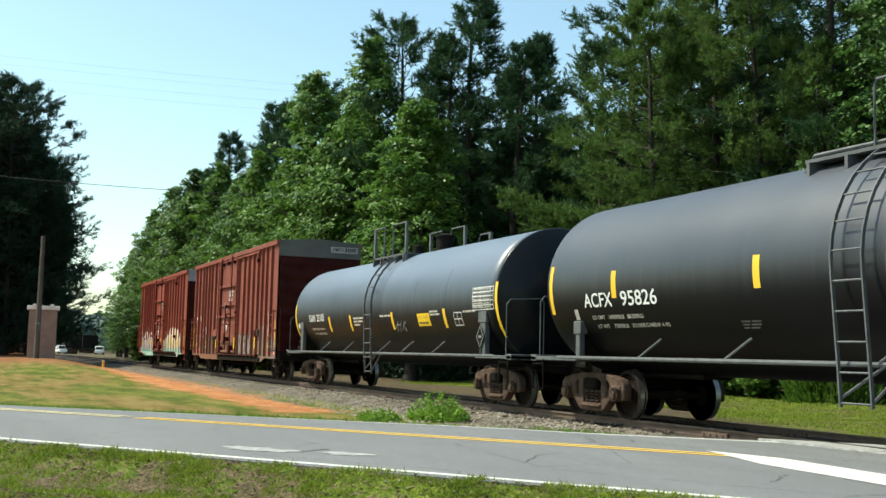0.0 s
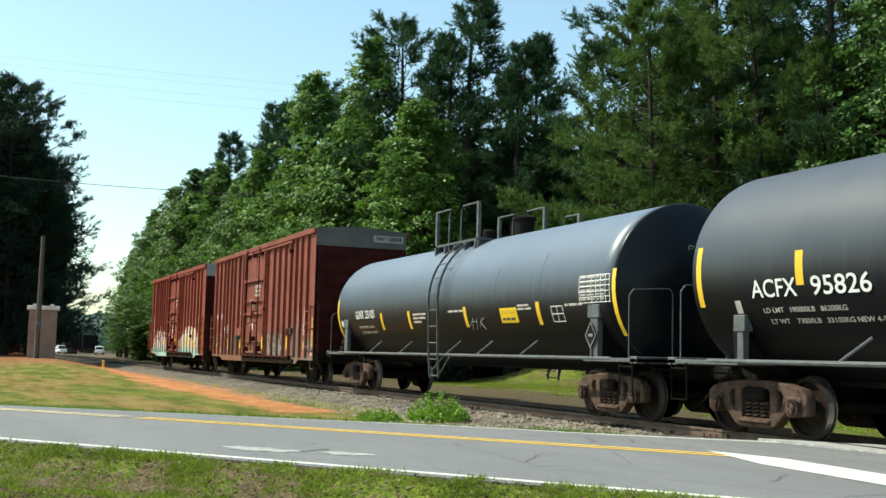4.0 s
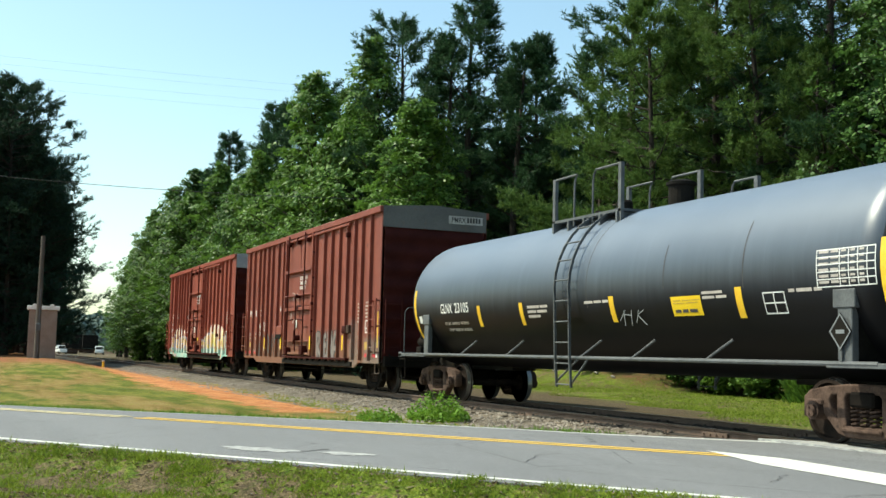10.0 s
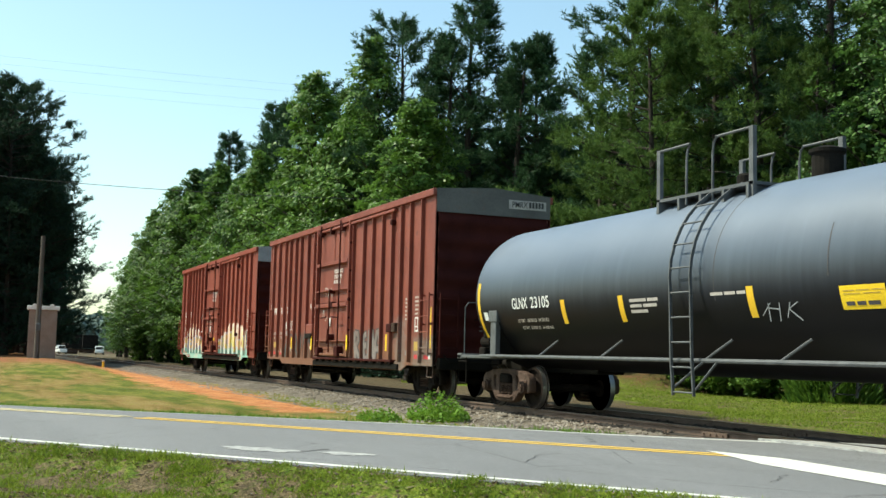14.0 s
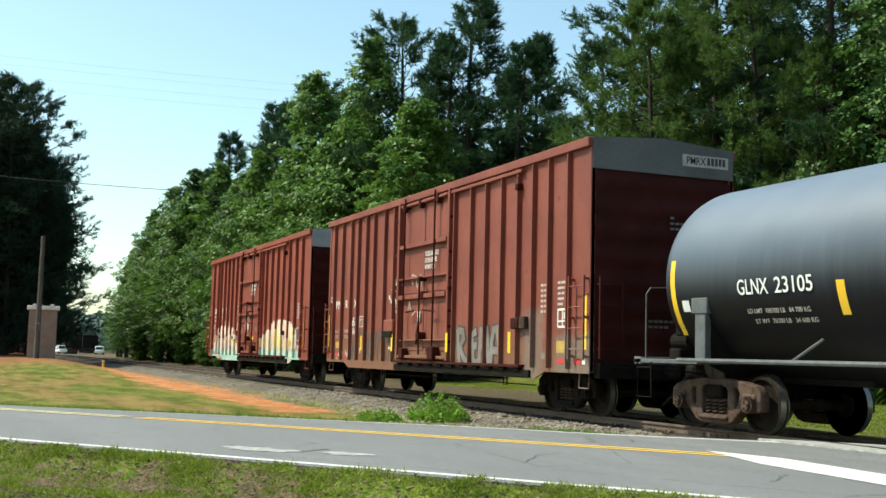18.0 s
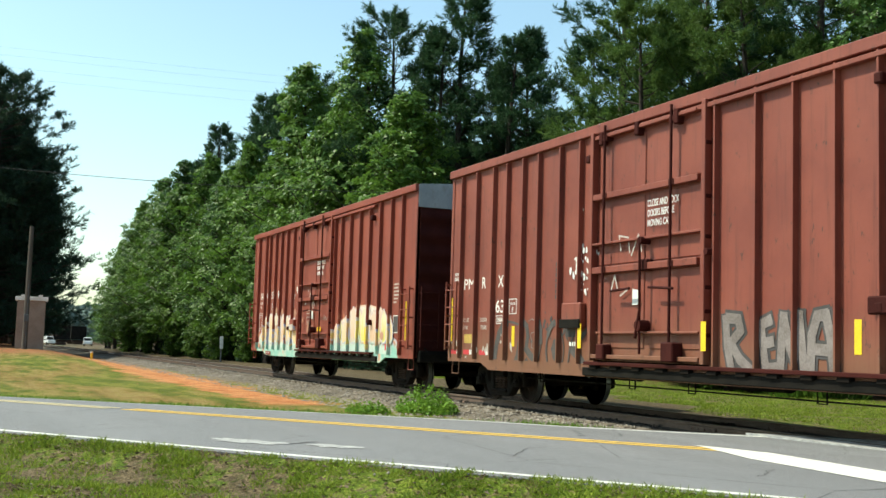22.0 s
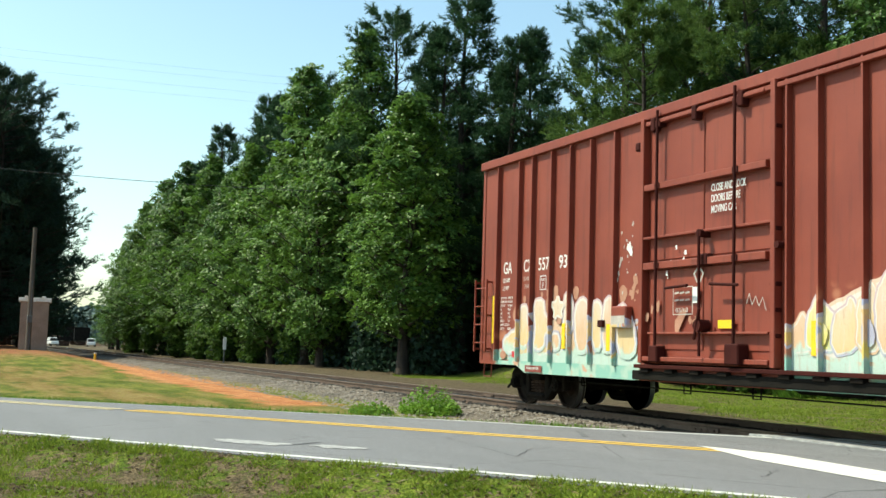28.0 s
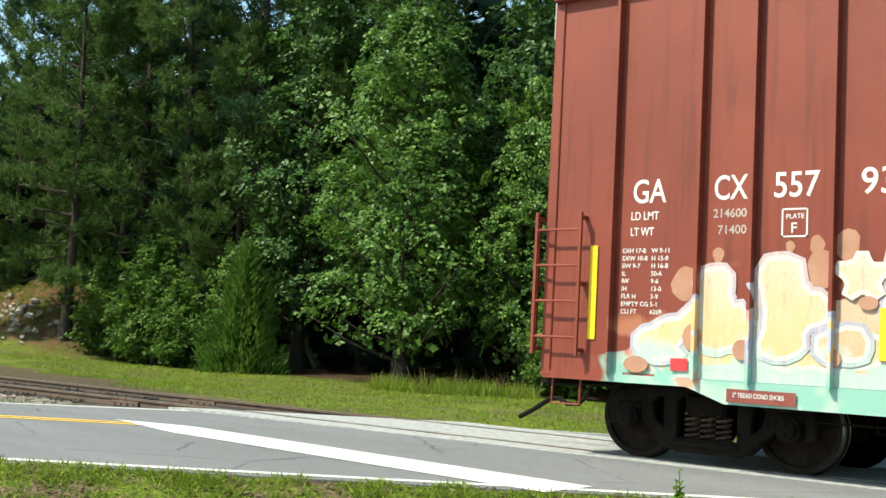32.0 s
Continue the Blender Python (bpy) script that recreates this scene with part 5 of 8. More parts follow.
# rubble on the mound
for i in range(90):
    a, b = rng.normal(-48.6, 1.5), rng.uniform(26.9, 29.6)
    bm = box(bmesh.new(), -0.5, 0.5, -0.5, 0.5, -0.5, 0.5, 0.12)
    for v in bm.verts:
        v.co += Vector(rng.normal(size=3) * 0.12)
    ob = part("rubble_block", bm, RUBBLE)
    s = rng.uniform(0.06, 0.26)
    ob.matrix_basis = pose(a, b, float(ground_z(a, b)) + 0.08, *rng.uniform(-40, 40, 3)) @ Matrix.Diagonal((s * rng.uniform(0.8, 2.0), s, s * 0.6, 1))
    tagged(ob, "pale broken concrete block on the earth mound", "rubble", "rubble on the mound")


# ---- the train ----
# all cars stand at their places for 19 s, and move along x by SHIFT
SHIFT = ((0.0, -24.115), (1.0, -22.88), (2.0, -21.69), (3.0, -20.567), (3.5, -20.0), (4.5, -18.91), (5.5, -17.828), (6.0, -17.279), (7.0, -16.221), (8.0, -15.215), (9.0, -14.217),
         (10.0, -13.251), (11.0, -12.315), (12.0, -11.412), (13.0, -10.506), (13.5, -10.062), (14.5, -8.88), (15.5, -7.27), (16.0, -6.33), (17.0, -4.34), (18.0, -2.235), (19.0, 0.0),
         (20.0, 2.392), (21.0, 4.95), (22.0, 7.73), (23.0, 10.625), (24.0, 13.61), (25.0, 16.785), (25.5, 18.45), (26.5, 21.92), (27.5, 25.42), (28.0, 27.208), (29.0, 30.793), (30.0, 34.467), (31.0, 38.357), (32.0, 42.197))
WHEEL_R = 0.43
spinning, rolling = [], []


def wheelset_mesh():
    bm = bmesh.new()
    rod(bm, (0, -1.05, 0), (0, 1.05, 0), 0.075, 12)
    for s in (-1, 1):
        prof = [(0.715, WHEEL_R + 0.026), (0.735, WHEEL_R + 0.026), (0.75, WHEEL_R), (0.845, WHEEL_R - 0.006), (0.85, WHEEL_R - 0.06), (0.80, WHEEL_R - 0.075), (0.785, 0.20), (0.83, 0.15), (0.86, 0.13), (0.86, 0.02), (0.68, 0.02), (0.68, 0.15), (0.735, 0.20), (0.745, WHEEL_R - 0.075), (0.715, WHEEL_R - 0.06), (0.715, WHEEL_R + 0.026)]
        lathe(bm, [(s * a, r) for a, r in prof], 36, "Y")
        for i in range(6):
            t = 2 * math.pi * i / 6
            rod(bm, (0.1 * math.cos(t), s * 0.85, 0.1 * math.sin(t)), (0.1 * math.cos(t), s * 0.875, 0.1 * math.sin(t)), 0.02, 5)
    me = bpy.data.meshes.new("wheelset")
    bmesh.ops.recalc_face_normals(bm, faces=bm.faces)
    bm.to_mesh(me)
    bm.free()
    me.materials.append(WHEEL)
    me.materials.append(TREAD)
    for p in me.polygons:
        r = math.hypot(p.center.x, p.center.z)
        if r > WHEEL_R - 0.02 and abs(p.normal.y) < 0.5:
            p.material_index = 1
    return me


def side_frame_mesh(side):
    """A cast truck side frame: one plate with rounded edges, three windows and two pedestal jaws, then bearings, caps and spring seat."""
    y = side * 0.98
    half = [(0.30, 0.775), (0.70, 0.735), (0.98, 0.68), (1.08, 0.60), (1.085, 0.36), (1.03, 0.35), (1.005, 0.55), (0.725, 0.55), (0.70, 0.40), (0.58, 0.29), (0.44, 0.165), (0.32, 0.13)]
    rim = half + [(-a, z) for a, z in half[::-1]]
    window = [(0.445, 0.29), (0.59, 0.41), (0.64, 0.585), (0.58, 0.665), (0.455, 0.685)]
    loops = [rim, window, [(-a, z) for a, z in window], [(-0.345, 0.235), (0.345, 0.235), (0.345, 0.63), (0.29, 0.69), (-0.29, 0.69), (-0.345, 0.63)]]
    cu = bpy.data.curves.new("side_frame", "CURVE")
    cu.dimensions, cu.fill_mode, cu.extrude, cu.bevel_depth, cu.bevel_resolution = "2D", "BOTH", 0.062, 0.022, 1
    for pts in loops:
        sp = cu.splines.new("POLY")
        sp.points.add(len(pts) - 1)
        for q, (a, z) in zip(sp.points, pts):
            q.co = (a, z, 0, 1)
        sp.use_cyclic_u = True
    tmp = bpy.data.objects.new("side_frame", cu)
    me = bpy.data.meshes.new_from_object(tmp)
    bpy.data.objects.remove(tmp)
    me.transform(Matrix.Translation((0, y, 0)) @ Matrix.Rotation(math.pi / 2, 4, "X"))
    bm = bmesh.new()
    bm.from_mesh(me)
    bpy.data.meshes.remove(me)
    for s in (-1, 1):
        box(bm, s * 0.865 - 0.15, s * 0.865 + 0.15, y - 0.11, y + 0.11, 0.50, 0.585, 0.02)
        rod(bm, (s * 0.865, y - side * 0.05, WHEEL_R), (s * 0.865, y + side * 0.15, WHEEL_R), 0.125, 14)
        rod(bm, (s * 0.865, y + side * 0.15, WHEEL_R), (s * 0.865, y + side * 0.18, WHEEL_R), 0.085, 12)
        for i in range(3):
            t = 2 * math.pi * i / 3
            rod(bm, (s * 0.865 + 0.055 * math.cos(t), y + side * 0.17, WHEEL_R + 0.055 * math.sin(t)), (s * 0.865 + 0.055 * math.cos(t), y + side * 0.2, WHEEL_R + 0.055 * math.sin(t)), 0.018, 6)
    box(bm, -0.35, 0.35, y - 0.13, y + 0.13, 0.175, 0.235, 0.02)
    return bm


def spring_mesh():
    turns = [(0.068 * math.cos(i * 0.9), 0.068 * math.sin(i * 0.9), 0.25 + 0.0078 * i) for i in range(33)]
    return pipe(bmesh.new(), turns, 0.017, 5)


PARTS = {}


def shared(key, make, mat):
    if key not in PARTS:
        me = bpy.data.meshes.new(key)
        bm = make()
        bmesh.ops.recalc_face_normals(bm, faces=bm.faces)
        bm.to_mesh(me)
        bm.free()
        me.materials.append(mat)
        PARTS[key] = me
    return PARTS[key]


def truck(car, x, mat, tone):
    def bolster():
        bm = box(bmesh.new(), -0.22, 0.22, -1.1, 1.1, 0.50, 0.70, 0.03)
        box(bm, -0.30, 0.30, -0.35, 0.35, 0.66, 0.82, 0.03)
        for s in (-1, 1):
            box(bm, s * 0.42 - 0.05, s * 0.42 + 0.05, -0.72, 0.72, 0.36, 0.48, 0.01)
            for side in (-1, 1):
                box(bm, s * 0.42 - 0.045, s * 0.42 + 0.02, side * 0.79 - 0.05, side * 0.79 + 0.05, 0.30, 0.56, 0.01)
        return bm
    # shade behind the side frames painted in with the darker steel
    t = part("truck", shared("bolster", bolster, TRUCK_DARK), None, car)
    t.location.x = x
    for side in (-1, 1):
        part("side_frame", shared("side_frame%d%s" % (side, tone), lambda: side_frame_mesh(side), mat), None, t)
        for cx in (-0.17, 0.0, 0.17):
            part("spring", shared("spring", spring_mesh, TRUCK), None, t).location = (cx, side * 1.0, 0)
    if "wheelset" not in PARTS:
        PARTS["wheelset"] = wheelset_mesh()
    for dx in (-0.865, 0.865):
        w = part("wheelset", PARTS["wheelset"], None, t)
        w.location = (dx, 0, WHEEL_R)
        spinning.append((w, dx))
    return t


def coupler(car, x, way):
    """Knuckle coupler with its shank, draft box and air hose at an end of a car."""
    def make():
        bm = box(bmesh.new(), -0.75, 0.28, -0.07, 0.07, 0.79, 0.95, 0.02)
        box(bm, -0.75, -0.05, -0.20, 0.20, 0.70, 1.02, 0.03)
        box(bm, 0.22, 0.48, -0.14, 0.06, 0.72, 1.02, 0.05)
        box(bm, 0.40, 0.56, -0.15, -0.05, 0.74, 1.0, 0.04)
        box(bm, 0.24, 0.52, 0.06, 0.17, 0.76, 0.98, 0.04)
        return bm
    c = part("coupler", shared("coupler", make, BLACK), None, car)
    c.matrix_basis = pose(x, 0, 0, 0, 0, 0 if way > 0 else 180)
    def hose():
        return pipe(bmesh.new(), [(-0.05, 0.33, 0.78), (0.02, 0.34, 0.60), (0.14, 0.34, 0.47), (0.30, 0.33, 0.46), (0.42, 0.33, 0.52), (0.55, 0.32, 0.50), (0.78, 0.31, 0.36), (0.98, 0.30, 0.26)], 0.03, 7)
    h = part("air_hose", shared("air_hose", hose, BLACK), None, car)
    h.matrix_basis = pose(x, 0, 0, 0, 0, 0 if way > 0 else 180)


def ladder(car, x0, x1, y, z0, z1, rungs, mat, wall=None, name="ladder"):
    """Side rails with round rungs; stand-off brackets where it is fixed to a wall."""
    bm = bmesh.new()
    for x in (x0, x1):
        box(bm, x - 0.018, x + 0.018, y - 0.006, y + 0.03, z0, z1, 0.003)
        if wall is not None:
            for z in (z0 + 0.06, z1 - 0.06, (z0 + z1) / 2):
                box(bm, x - 0.02, x + 0.02, min(y, wall), max(y, wall), z - 0.02, z + 0.02)
    lad = part(name, bm, mat, car)
    for i in range(rungs):
        z = z0 + (z1 - z0) * (i + 0.5) / rungs
        part("rung", rod(bmesh.new(), (x0, y + 0.01, z), (x1, y + 0.01, z), 0.013, 7), mat, lad)
    return lad


def boxcar(label, x, red, left_ribs, right_ribs, first, front, band):
    """A 50-foot plug-door boxcar, ribbed outside, 15.66 m long over the body."""
    L, W, TOP, LOW = 7.84, 1.485, 4.98, 0.80    # front: length from the middle to the leading end
    car = thing("boxcar", label, "freight car", "cars of the train", pose(x, TRACK_Y, 0))
    # underframe
    bm = box(bmesh.new(), -L - 0.12, front + 0.12, -0.28, 0.28, 0.68, 1.02, 0.02)
    box(bm, -L + 0.05, front - 0.05, -1.40, 1.40, 0.96, 1.08)
    for i in range(13):
        xx = -6.6 + i * 1.1
        box(bm, xx - 0.05, xx + 0.05, -1.38, 1.38, 0.80, 0.97)
    part("underframe", bm, BLACK, car)
    bm = box(bmesh.new(), -1.1, 0.5, 0.45, 1.05, 0.62, 0.95, 0.05)
    rod(bm, (1.0, -0.6, 0.72), (2.3, -0.6, 0.72), 0.17, 14)
    rod(bm, (-2.6, -0.5, 0.70), (-1.7, -0.5, 0.70), 0.13, 12)
    pipe(bm, [(-6.4, -0.9, 0.82), (-3.0, -0.95, 0.78), (3.0, -0.95, 0.78), (6.4, -0.9, 0.82)], 0.022, 6)
    for hx in (-4.4, -1.2, 0.5, 3.4):
        pipe(bm, [(hx - 0.09, -1.0, 0.72), (hx - 0.09, -1.0, 0.46), (hx + 0.09, -1.0, 0.46), (hx + 0.09, -1.0, 0.72)], 0.016)
    rod(bm, (-5.2, -1.0, 0.52), (4.8, -1.0, 0.49), 0.014, 6)
    part("brake_gear", bm, BLACK, car)
    for s in (-1, 1):
        # side: thin sheet between posts, door opening left out
        for x0, x1 in ((-L, -1.62), (1.62, front)):
            bm = box(bmesh.new(), x0, x1, s * W - 0.03, s * W + 0.03, LOW, TOP)
            part("side_panel", bm, red, car)
        part("side_panel", box(bmesh.new(), -1.62, 1.62, s * W - 0.03, s * W + 0.03, 4.78, TOP), red, car)
        bm = box(bmesh.new(), -L, front, s * (W + 0.03) - 0.09, s * (W + 0.03) + 0.09, TOP - 0.15, TOP + 0.02, 0.012)
        part("top_chord", bm, red, car, "weathered red top chord")
        # side sill: shallow at the ends, deeper from truck to truck
        out = [(-L + 0.02, LOW + 0.06), (-L + 0.02, LOW - 0.02), (-6.15, LOW - 0.02), (-5.75, 0.64), (5.75, 0.64), (6.15, LOW - 0.02), (front - 0.02, LOW - 0.02), (front - 0.02, LOW + 0.06)]
        bm = plate(bmesh.new(), out, s * W - 0.012 if s < 0 else s * W + 0.05, 0.035)
        part("side_sill", bm, red, car)
        for xr in left_ribs + right_ribs:
            xx = xr if s < 0 else max(-7.4, min(7.4, -xr))
            def rib():
                b3 = bmesh.new()
                foot, top2 = LOW + 0.05, TOP - 0.17
                sec = [(-0.056, 0.0), (-0.048, 0.092), (-0.014, 0.092), (-0.006, 0.0)]
                ends = [[b3.verts.new((a, -d, z)) for a, d in sec] for z in (foot, top2)]
                for i in range(3):
                    b3.faces.new((ends[0][i], ends[0][i + 1], ends[1][i + 1], ends[1][i]))
                b3.faces.new(ends[0])
                b3.faces.new(ends[1])
                return b3
            b3 = rib()
            for v in b3.verts:
                v.co = Vector((xx + v.co.x, s * (W + 0.028) + (v.co.y if s < 0 else -v.co.y), v.co.z))
            part("rib", b3, red, car)
        for xc in (-L + 0.06, front - 0.06):
            part("corner_post", box(bmesh.new(), xc - 0.06, xc + 0.06, s * W - 0.05, s * W + 0.05, LOW, TOP - 0.16, 0.01), red, car)
        plug_door(car, s, W, red, first)
    # ends: corrugated, with a flat galvanised band at the top
    back = L
    for s in (-1, 1):
        L = back if s < 0 else front
        bm = bmesh.new()
        zs = np.linspace(LOW, 4.45, 57)
        prof2 = [(s * (L - 0.02) + s * 0.055 * (0.5 - 0.5 * math.cos((z - LOW) / 3.65 * 2 * math.pi * 8)), z) for z in zs]
        a = [bm.verts.new((px, -W + 0.03, z)) for px, z in prof2]
        b = [bm.verts.new((px, W - 0.03, z)) for px, z in prof2]
        for i in range(len(zs) - 1):
            bm.faces.new((a[i], a[i + 1], b[i + 1], b[i]))
        # shade on the end put into its colour: darker red than the sides
        part("end_wall", bm, DARK_RED, car, "corrugated end with shade painted in dark red", True)
        bm = bmesh.new()
        ridge = [(-W - 0.03, 4.44), (W + 0.03, 4.44), (W + 0.03, TOP + 0.02), (0, TOP + 0.13), (-W - 0.03, TOP + 0.02)]
        f = [bm.verts.new((s * (L + 0.02), y, z)) for y, z in ridge]
        g = [bm.verts.new((s * (L - 0.04), y, z)) for y, z in ridge]
        bm.faces.new(f)
        bm.faces.new(g[::-1])
        for i in range(5):
            bm.faces.new((f[i], g[i], g[(i + 1) % 5], f[(i + 1) % 5]))
        part("end_band", bm, band, car, "weathered grey band across the end")
        coupler(car, s * (L + 0.10), s)
        part("end_sill", box(bmesh.new(), s * L - 0.05, s * L + 0.14, -1.42, 1.42, 0.70, 0.98, 0.02), BLACK, car)
        # crossover step and end handholds
        bm = pipe(bmesh.new(), [(s * (L + 0.10), -0.5, 1.9), (s * (L + 0.16), -0.5, 1.9), (s * (L + 0.16), 0.5, 1.9), (s * (L + 0.10), 0.5, 1.9)], 0.014)
        part("handhold", bm, BLACK, car)
        part("uncoupling_lever", pipe(bmesh.new(), [(s * (L + 0.12), -1.3, 1.05), (s * (L + 0.2), -1.2, 0.9), (s * (L + 0.2), -0.35, 0.88)], 0.016), BLACK, car)
        for side in (-1, 1):
            lx, sx = (7.52, 7.70) if first else ((7.62, 7.24) if s < 0 else (7.68, 7.50))
            ladder(car, s * lx - 0.27, s * lx + 0.27, side * (W + 0.16), 1.02, 2.52, 4, red, side * W)
            part("reflector_stripe", box(bmesh.new(), s * sx - 0.045, s * sx + 0.045, side * (W + 0.04) - 0.004, side * (W + 0.04) + 0.004, 1.2, 2.17), LEMON, car)
            # ladder on the end, seen edge-on past the corner
            ex = s * (L + 0.17)
            bm = bmesh.new()
            for yy in (side * 1.42, side * 0.96):
                box(bm, ex - 0.02, ex + 0.02, yy - 0.018, yy + 0.018, 1.05, 2.5)
            for i in range(4):
                rod(bm, (ex, side * 0.96, 1.22 + i * 0.38), (ex, side * 1.42, 1.22 + i * 0.38), 0.013, 7)
                rod(bm, (s * L, side * 1.42, 1.22 + i * 0.38), (ex, side * 1.42, 1.22 + i * 0.38), 0.012, 6)
            # shade put into the leading end's ladder by the darker red
            part("end_ladder", bm, DARK_RED if s > 0 else red, car)
            bm = pipe(bmesh.new(), [(s * (L - 0.12), side * 1.46, 0.84), (s * (L - 0.12), side * 1.47, 0.52), (s * (L - 0.46), side * 1.47, 0.52), (s * (L - 0.46), side * 1.46, 0.84)], 0.014)
            part("sill_step", bm, red, car)
    # roof with cross ribs
    bm = bmesh.new()
    L = back
    a = [bm.verts.new((xx, y, z)) for xx in (-L, front) for y, z in ((-W - 0.05, TOP + 0.015), (0, TOP + 0.12), (W + 0.05, TOP + 0.015))]
    for q in ((0, 1, 4, 3), (1, 2, 5, 4)):
        bm.faces.new([a[i] for i in q])
    for i in range(18):
        xx = -L + 0.3 + i * (2 * L - 0.6) / 17
        for s in (-1, 1):
            bar(bm, (xx, s * (W + 0.03), TOP + 0.025), (xx, 0.0, TOP + 0.135), 0.06, 0.03)
    part("roof", bm, GALV, car, "ribbed galvanised roof streaked with rust")
    for s in (-1, 1):
        # shade under the car body painted in: darker side frames than the tank cars'
        truck(car, s * 6.15, TRUCK_DARK, "_dark")
    rolling.append((car, x))
    return car


def plug_door(car, s, W, red, first):
    """A sliding plug door with its frame, lock rods, rails and handles."""
    y = s * (W + 0.03)
    bm = box(bmesh.new(), -1.60, 1.60, min(y, y - s * 0.08), max(y, y - s * 0.08), 0.92, 4.80, 0.01)
    door = part("door", bm, red, car, "red plug door with dark lock rods")
    for z0, z1 in ((1.14, 2.38), (2.54, 3.62), (3.78, 4.66)):
        for x0, x1 in ((-1.48, -0.08), (0.08, 1.48)):
            part("door_panel", box(bmesh.new(), x0, x1, min(y - s * 0.004, y + s * 0.018), max(y - s * 0.004, y + s * 0.018), z0, z1, 0.01), red, door)
    yo = s * (W + 0.165)
    for xx in (-1.16, 0.79):
        b2 = rod(bmesh.new(), (xx, yo, 1.0), (xx, yo, 4.92), 0.024, 8)
        for z in (1.15, 2.45, 3.71, 4.70):
            box(b2, xx - 0.06, xx + 0.06, min(y, yo), max(y, yo), z - 0.045, z + 0.045)
        part("lock_rod", b2, DARK_RED, door)
    for z, x0, x1, d in ((3.71, -1.55, 1.45, 0.10), (2.45, -1.55, 1.45, 0.11), (2.90, -1.55, 1.55, 0.04), (1.39, -1.4, 1.5, 0.035), (0.99, -1.55, 1.5, 0.07), (4.74, -1.5, 1.4, 0.05)):
        part("door_rail", box(bmesh.new(), x0, x1, min(y, s * (W + 0.15)), max(y, s * (W + 0.15)), z - d / 2, z + d / 2, 0.008), red, door)
    for xx in (-1.60, 1.60):
        part("door_post", box(bmesh.new(), xx - 0.05, xx + 0.05, min(y, s * (W + 0.16)), max(y, s * (W + 0.16)), 0.92, 4.85, 0.008), red, car)
    for z in (1.35, 1.7, 2.05, 2.8, 3.4, 4.2):
        part("hinge", box(bmesh.new(), 1.52, 1.66, min(y, s * (W + 0.14)), max(y, s * (W + 0.14)), z - 0.03, z + 0.03, 0.01), DARK_RED, door)
    for a, b, rr in (((0.03, yo + s * 0.03, 1.05), (0.03, yo + s * 0.05, 2.90), 0.022), ((-0.85, yo + s * 0.03, 2.08), (-0.25, yo + s * 0.05, 2.10), 0.022),
                     ((0.30, yo + s * 0.05, 2.10), (0.92, yo + s * 0.03, 2.06), 0.022), ((-0.05, yo + s * 0.06, 1.30), (0.10, yo + s * 0.08, 1.75), 0.026)):
        part("handle", rod(bmesh.new(), a, b, rr, 8), DARK_RED, door)
    for xx, zz, rr, dd in ((0.03, 1.50, 0.09, 0.08), (0.03, 2.86, 0.06, 0.06)):
        part("lock_hub", rod(bmesh.new(), (xx, y, zz), (xx, yo + s * dd, zz), rr, 12), DARK_RED, door)
    for x0, x1, z0, z1, dd in ((-0.10, 0.16, 2.38, 2.56, 0.0), (0.66, 0.98, 0.94, 1.24, 0.07), (-1.28, -1.04, 0.94, 1.20, 0.05)):
        part("bracket", box(bmesh.new(), x0, x1, min(y, yo + s * dd), max(y, yo + s * dd), z0, z1, 0.02), DARK_RED, door)
    part("knob", rod(bmesh.new(), (1.73, y - s * 0.02, 2.57), (1.73, yo + s * 0.03, 2.57), 0.05, 10), DARK_RED, car)
    # tracks above and below, with the roller hangers
    part("door_track", box(bmesh.new(), -1.75, 5.3, min(y, s * (W + 0.17)), max(y, s * (W + 0.17)), 0.84, 0.90, 0.008), DARK_RED, car)
    part("sill_channel", box(bmesh.new(), -1.9, 5.6, min(y - s * 0.02, s * (W + 0.10)), max(y - s * 0.02, s * (W + 0.10)), 0.655, 0.80, 0.012), BLACK, car)
    for i in range(11):
        part("sill_tab", box(bmesh.new(), -1.6 + i * 0.66, -1.38 + i * 0.66, min(y, s * (W + 0.14)), max(y, s * (W + 0.14)), 0.775, 0.835, 0.006), TRUCK_DARK, car)
    part("door_track", box(bmesh.new(), -1.6, 5.2, min(y, s * (W + 0.13)), max(y, s * (W + 0.13)), 4.72, 4.79, 0.008), red, car)
    for xx in (-1.3, -0.2, 0.9):
        part("hanger", box(bmesh.new(), xx - 0.06, xx + 0.06, min(y, s * (W + 0.17)), max(y, s * (W + 0.17)), 4.60, 4.82, 0.015), DARK_RED, door)
    for xx, zz in ((-1.74, 4.42), (5.05, 4.45), (5.05, 1.68), (-2.2, 1.72)):
        b2 = box(bmesh.new(), xx - 0.07, xx + 0.07, min(y, s * (W + 0.16)), max(y, s * (W + 0.16)), zz - 0.07, zz + 0.07, 0.02)
        part("door_stop", b2, DARK_RED, car)


def bars(parent, x, z, widths, y, mat, height=0.05, gap=0.085):
    """Lines of small stencilled writing too fine to read."""
    bm = bmesh.new()
    for i, ws in enumerate(widths):
        xx = x
        for w in ws:
            plate(bm, [(xx, z - i * gap), (xx + w, z - i * gap), (xx + w, z - i * gap + height), (xx, z - i * gap + height)], y, 0.002)
            xx += w + 0.035
    return tagged(part("stencil", bm, mat, parent), kind="stuff")


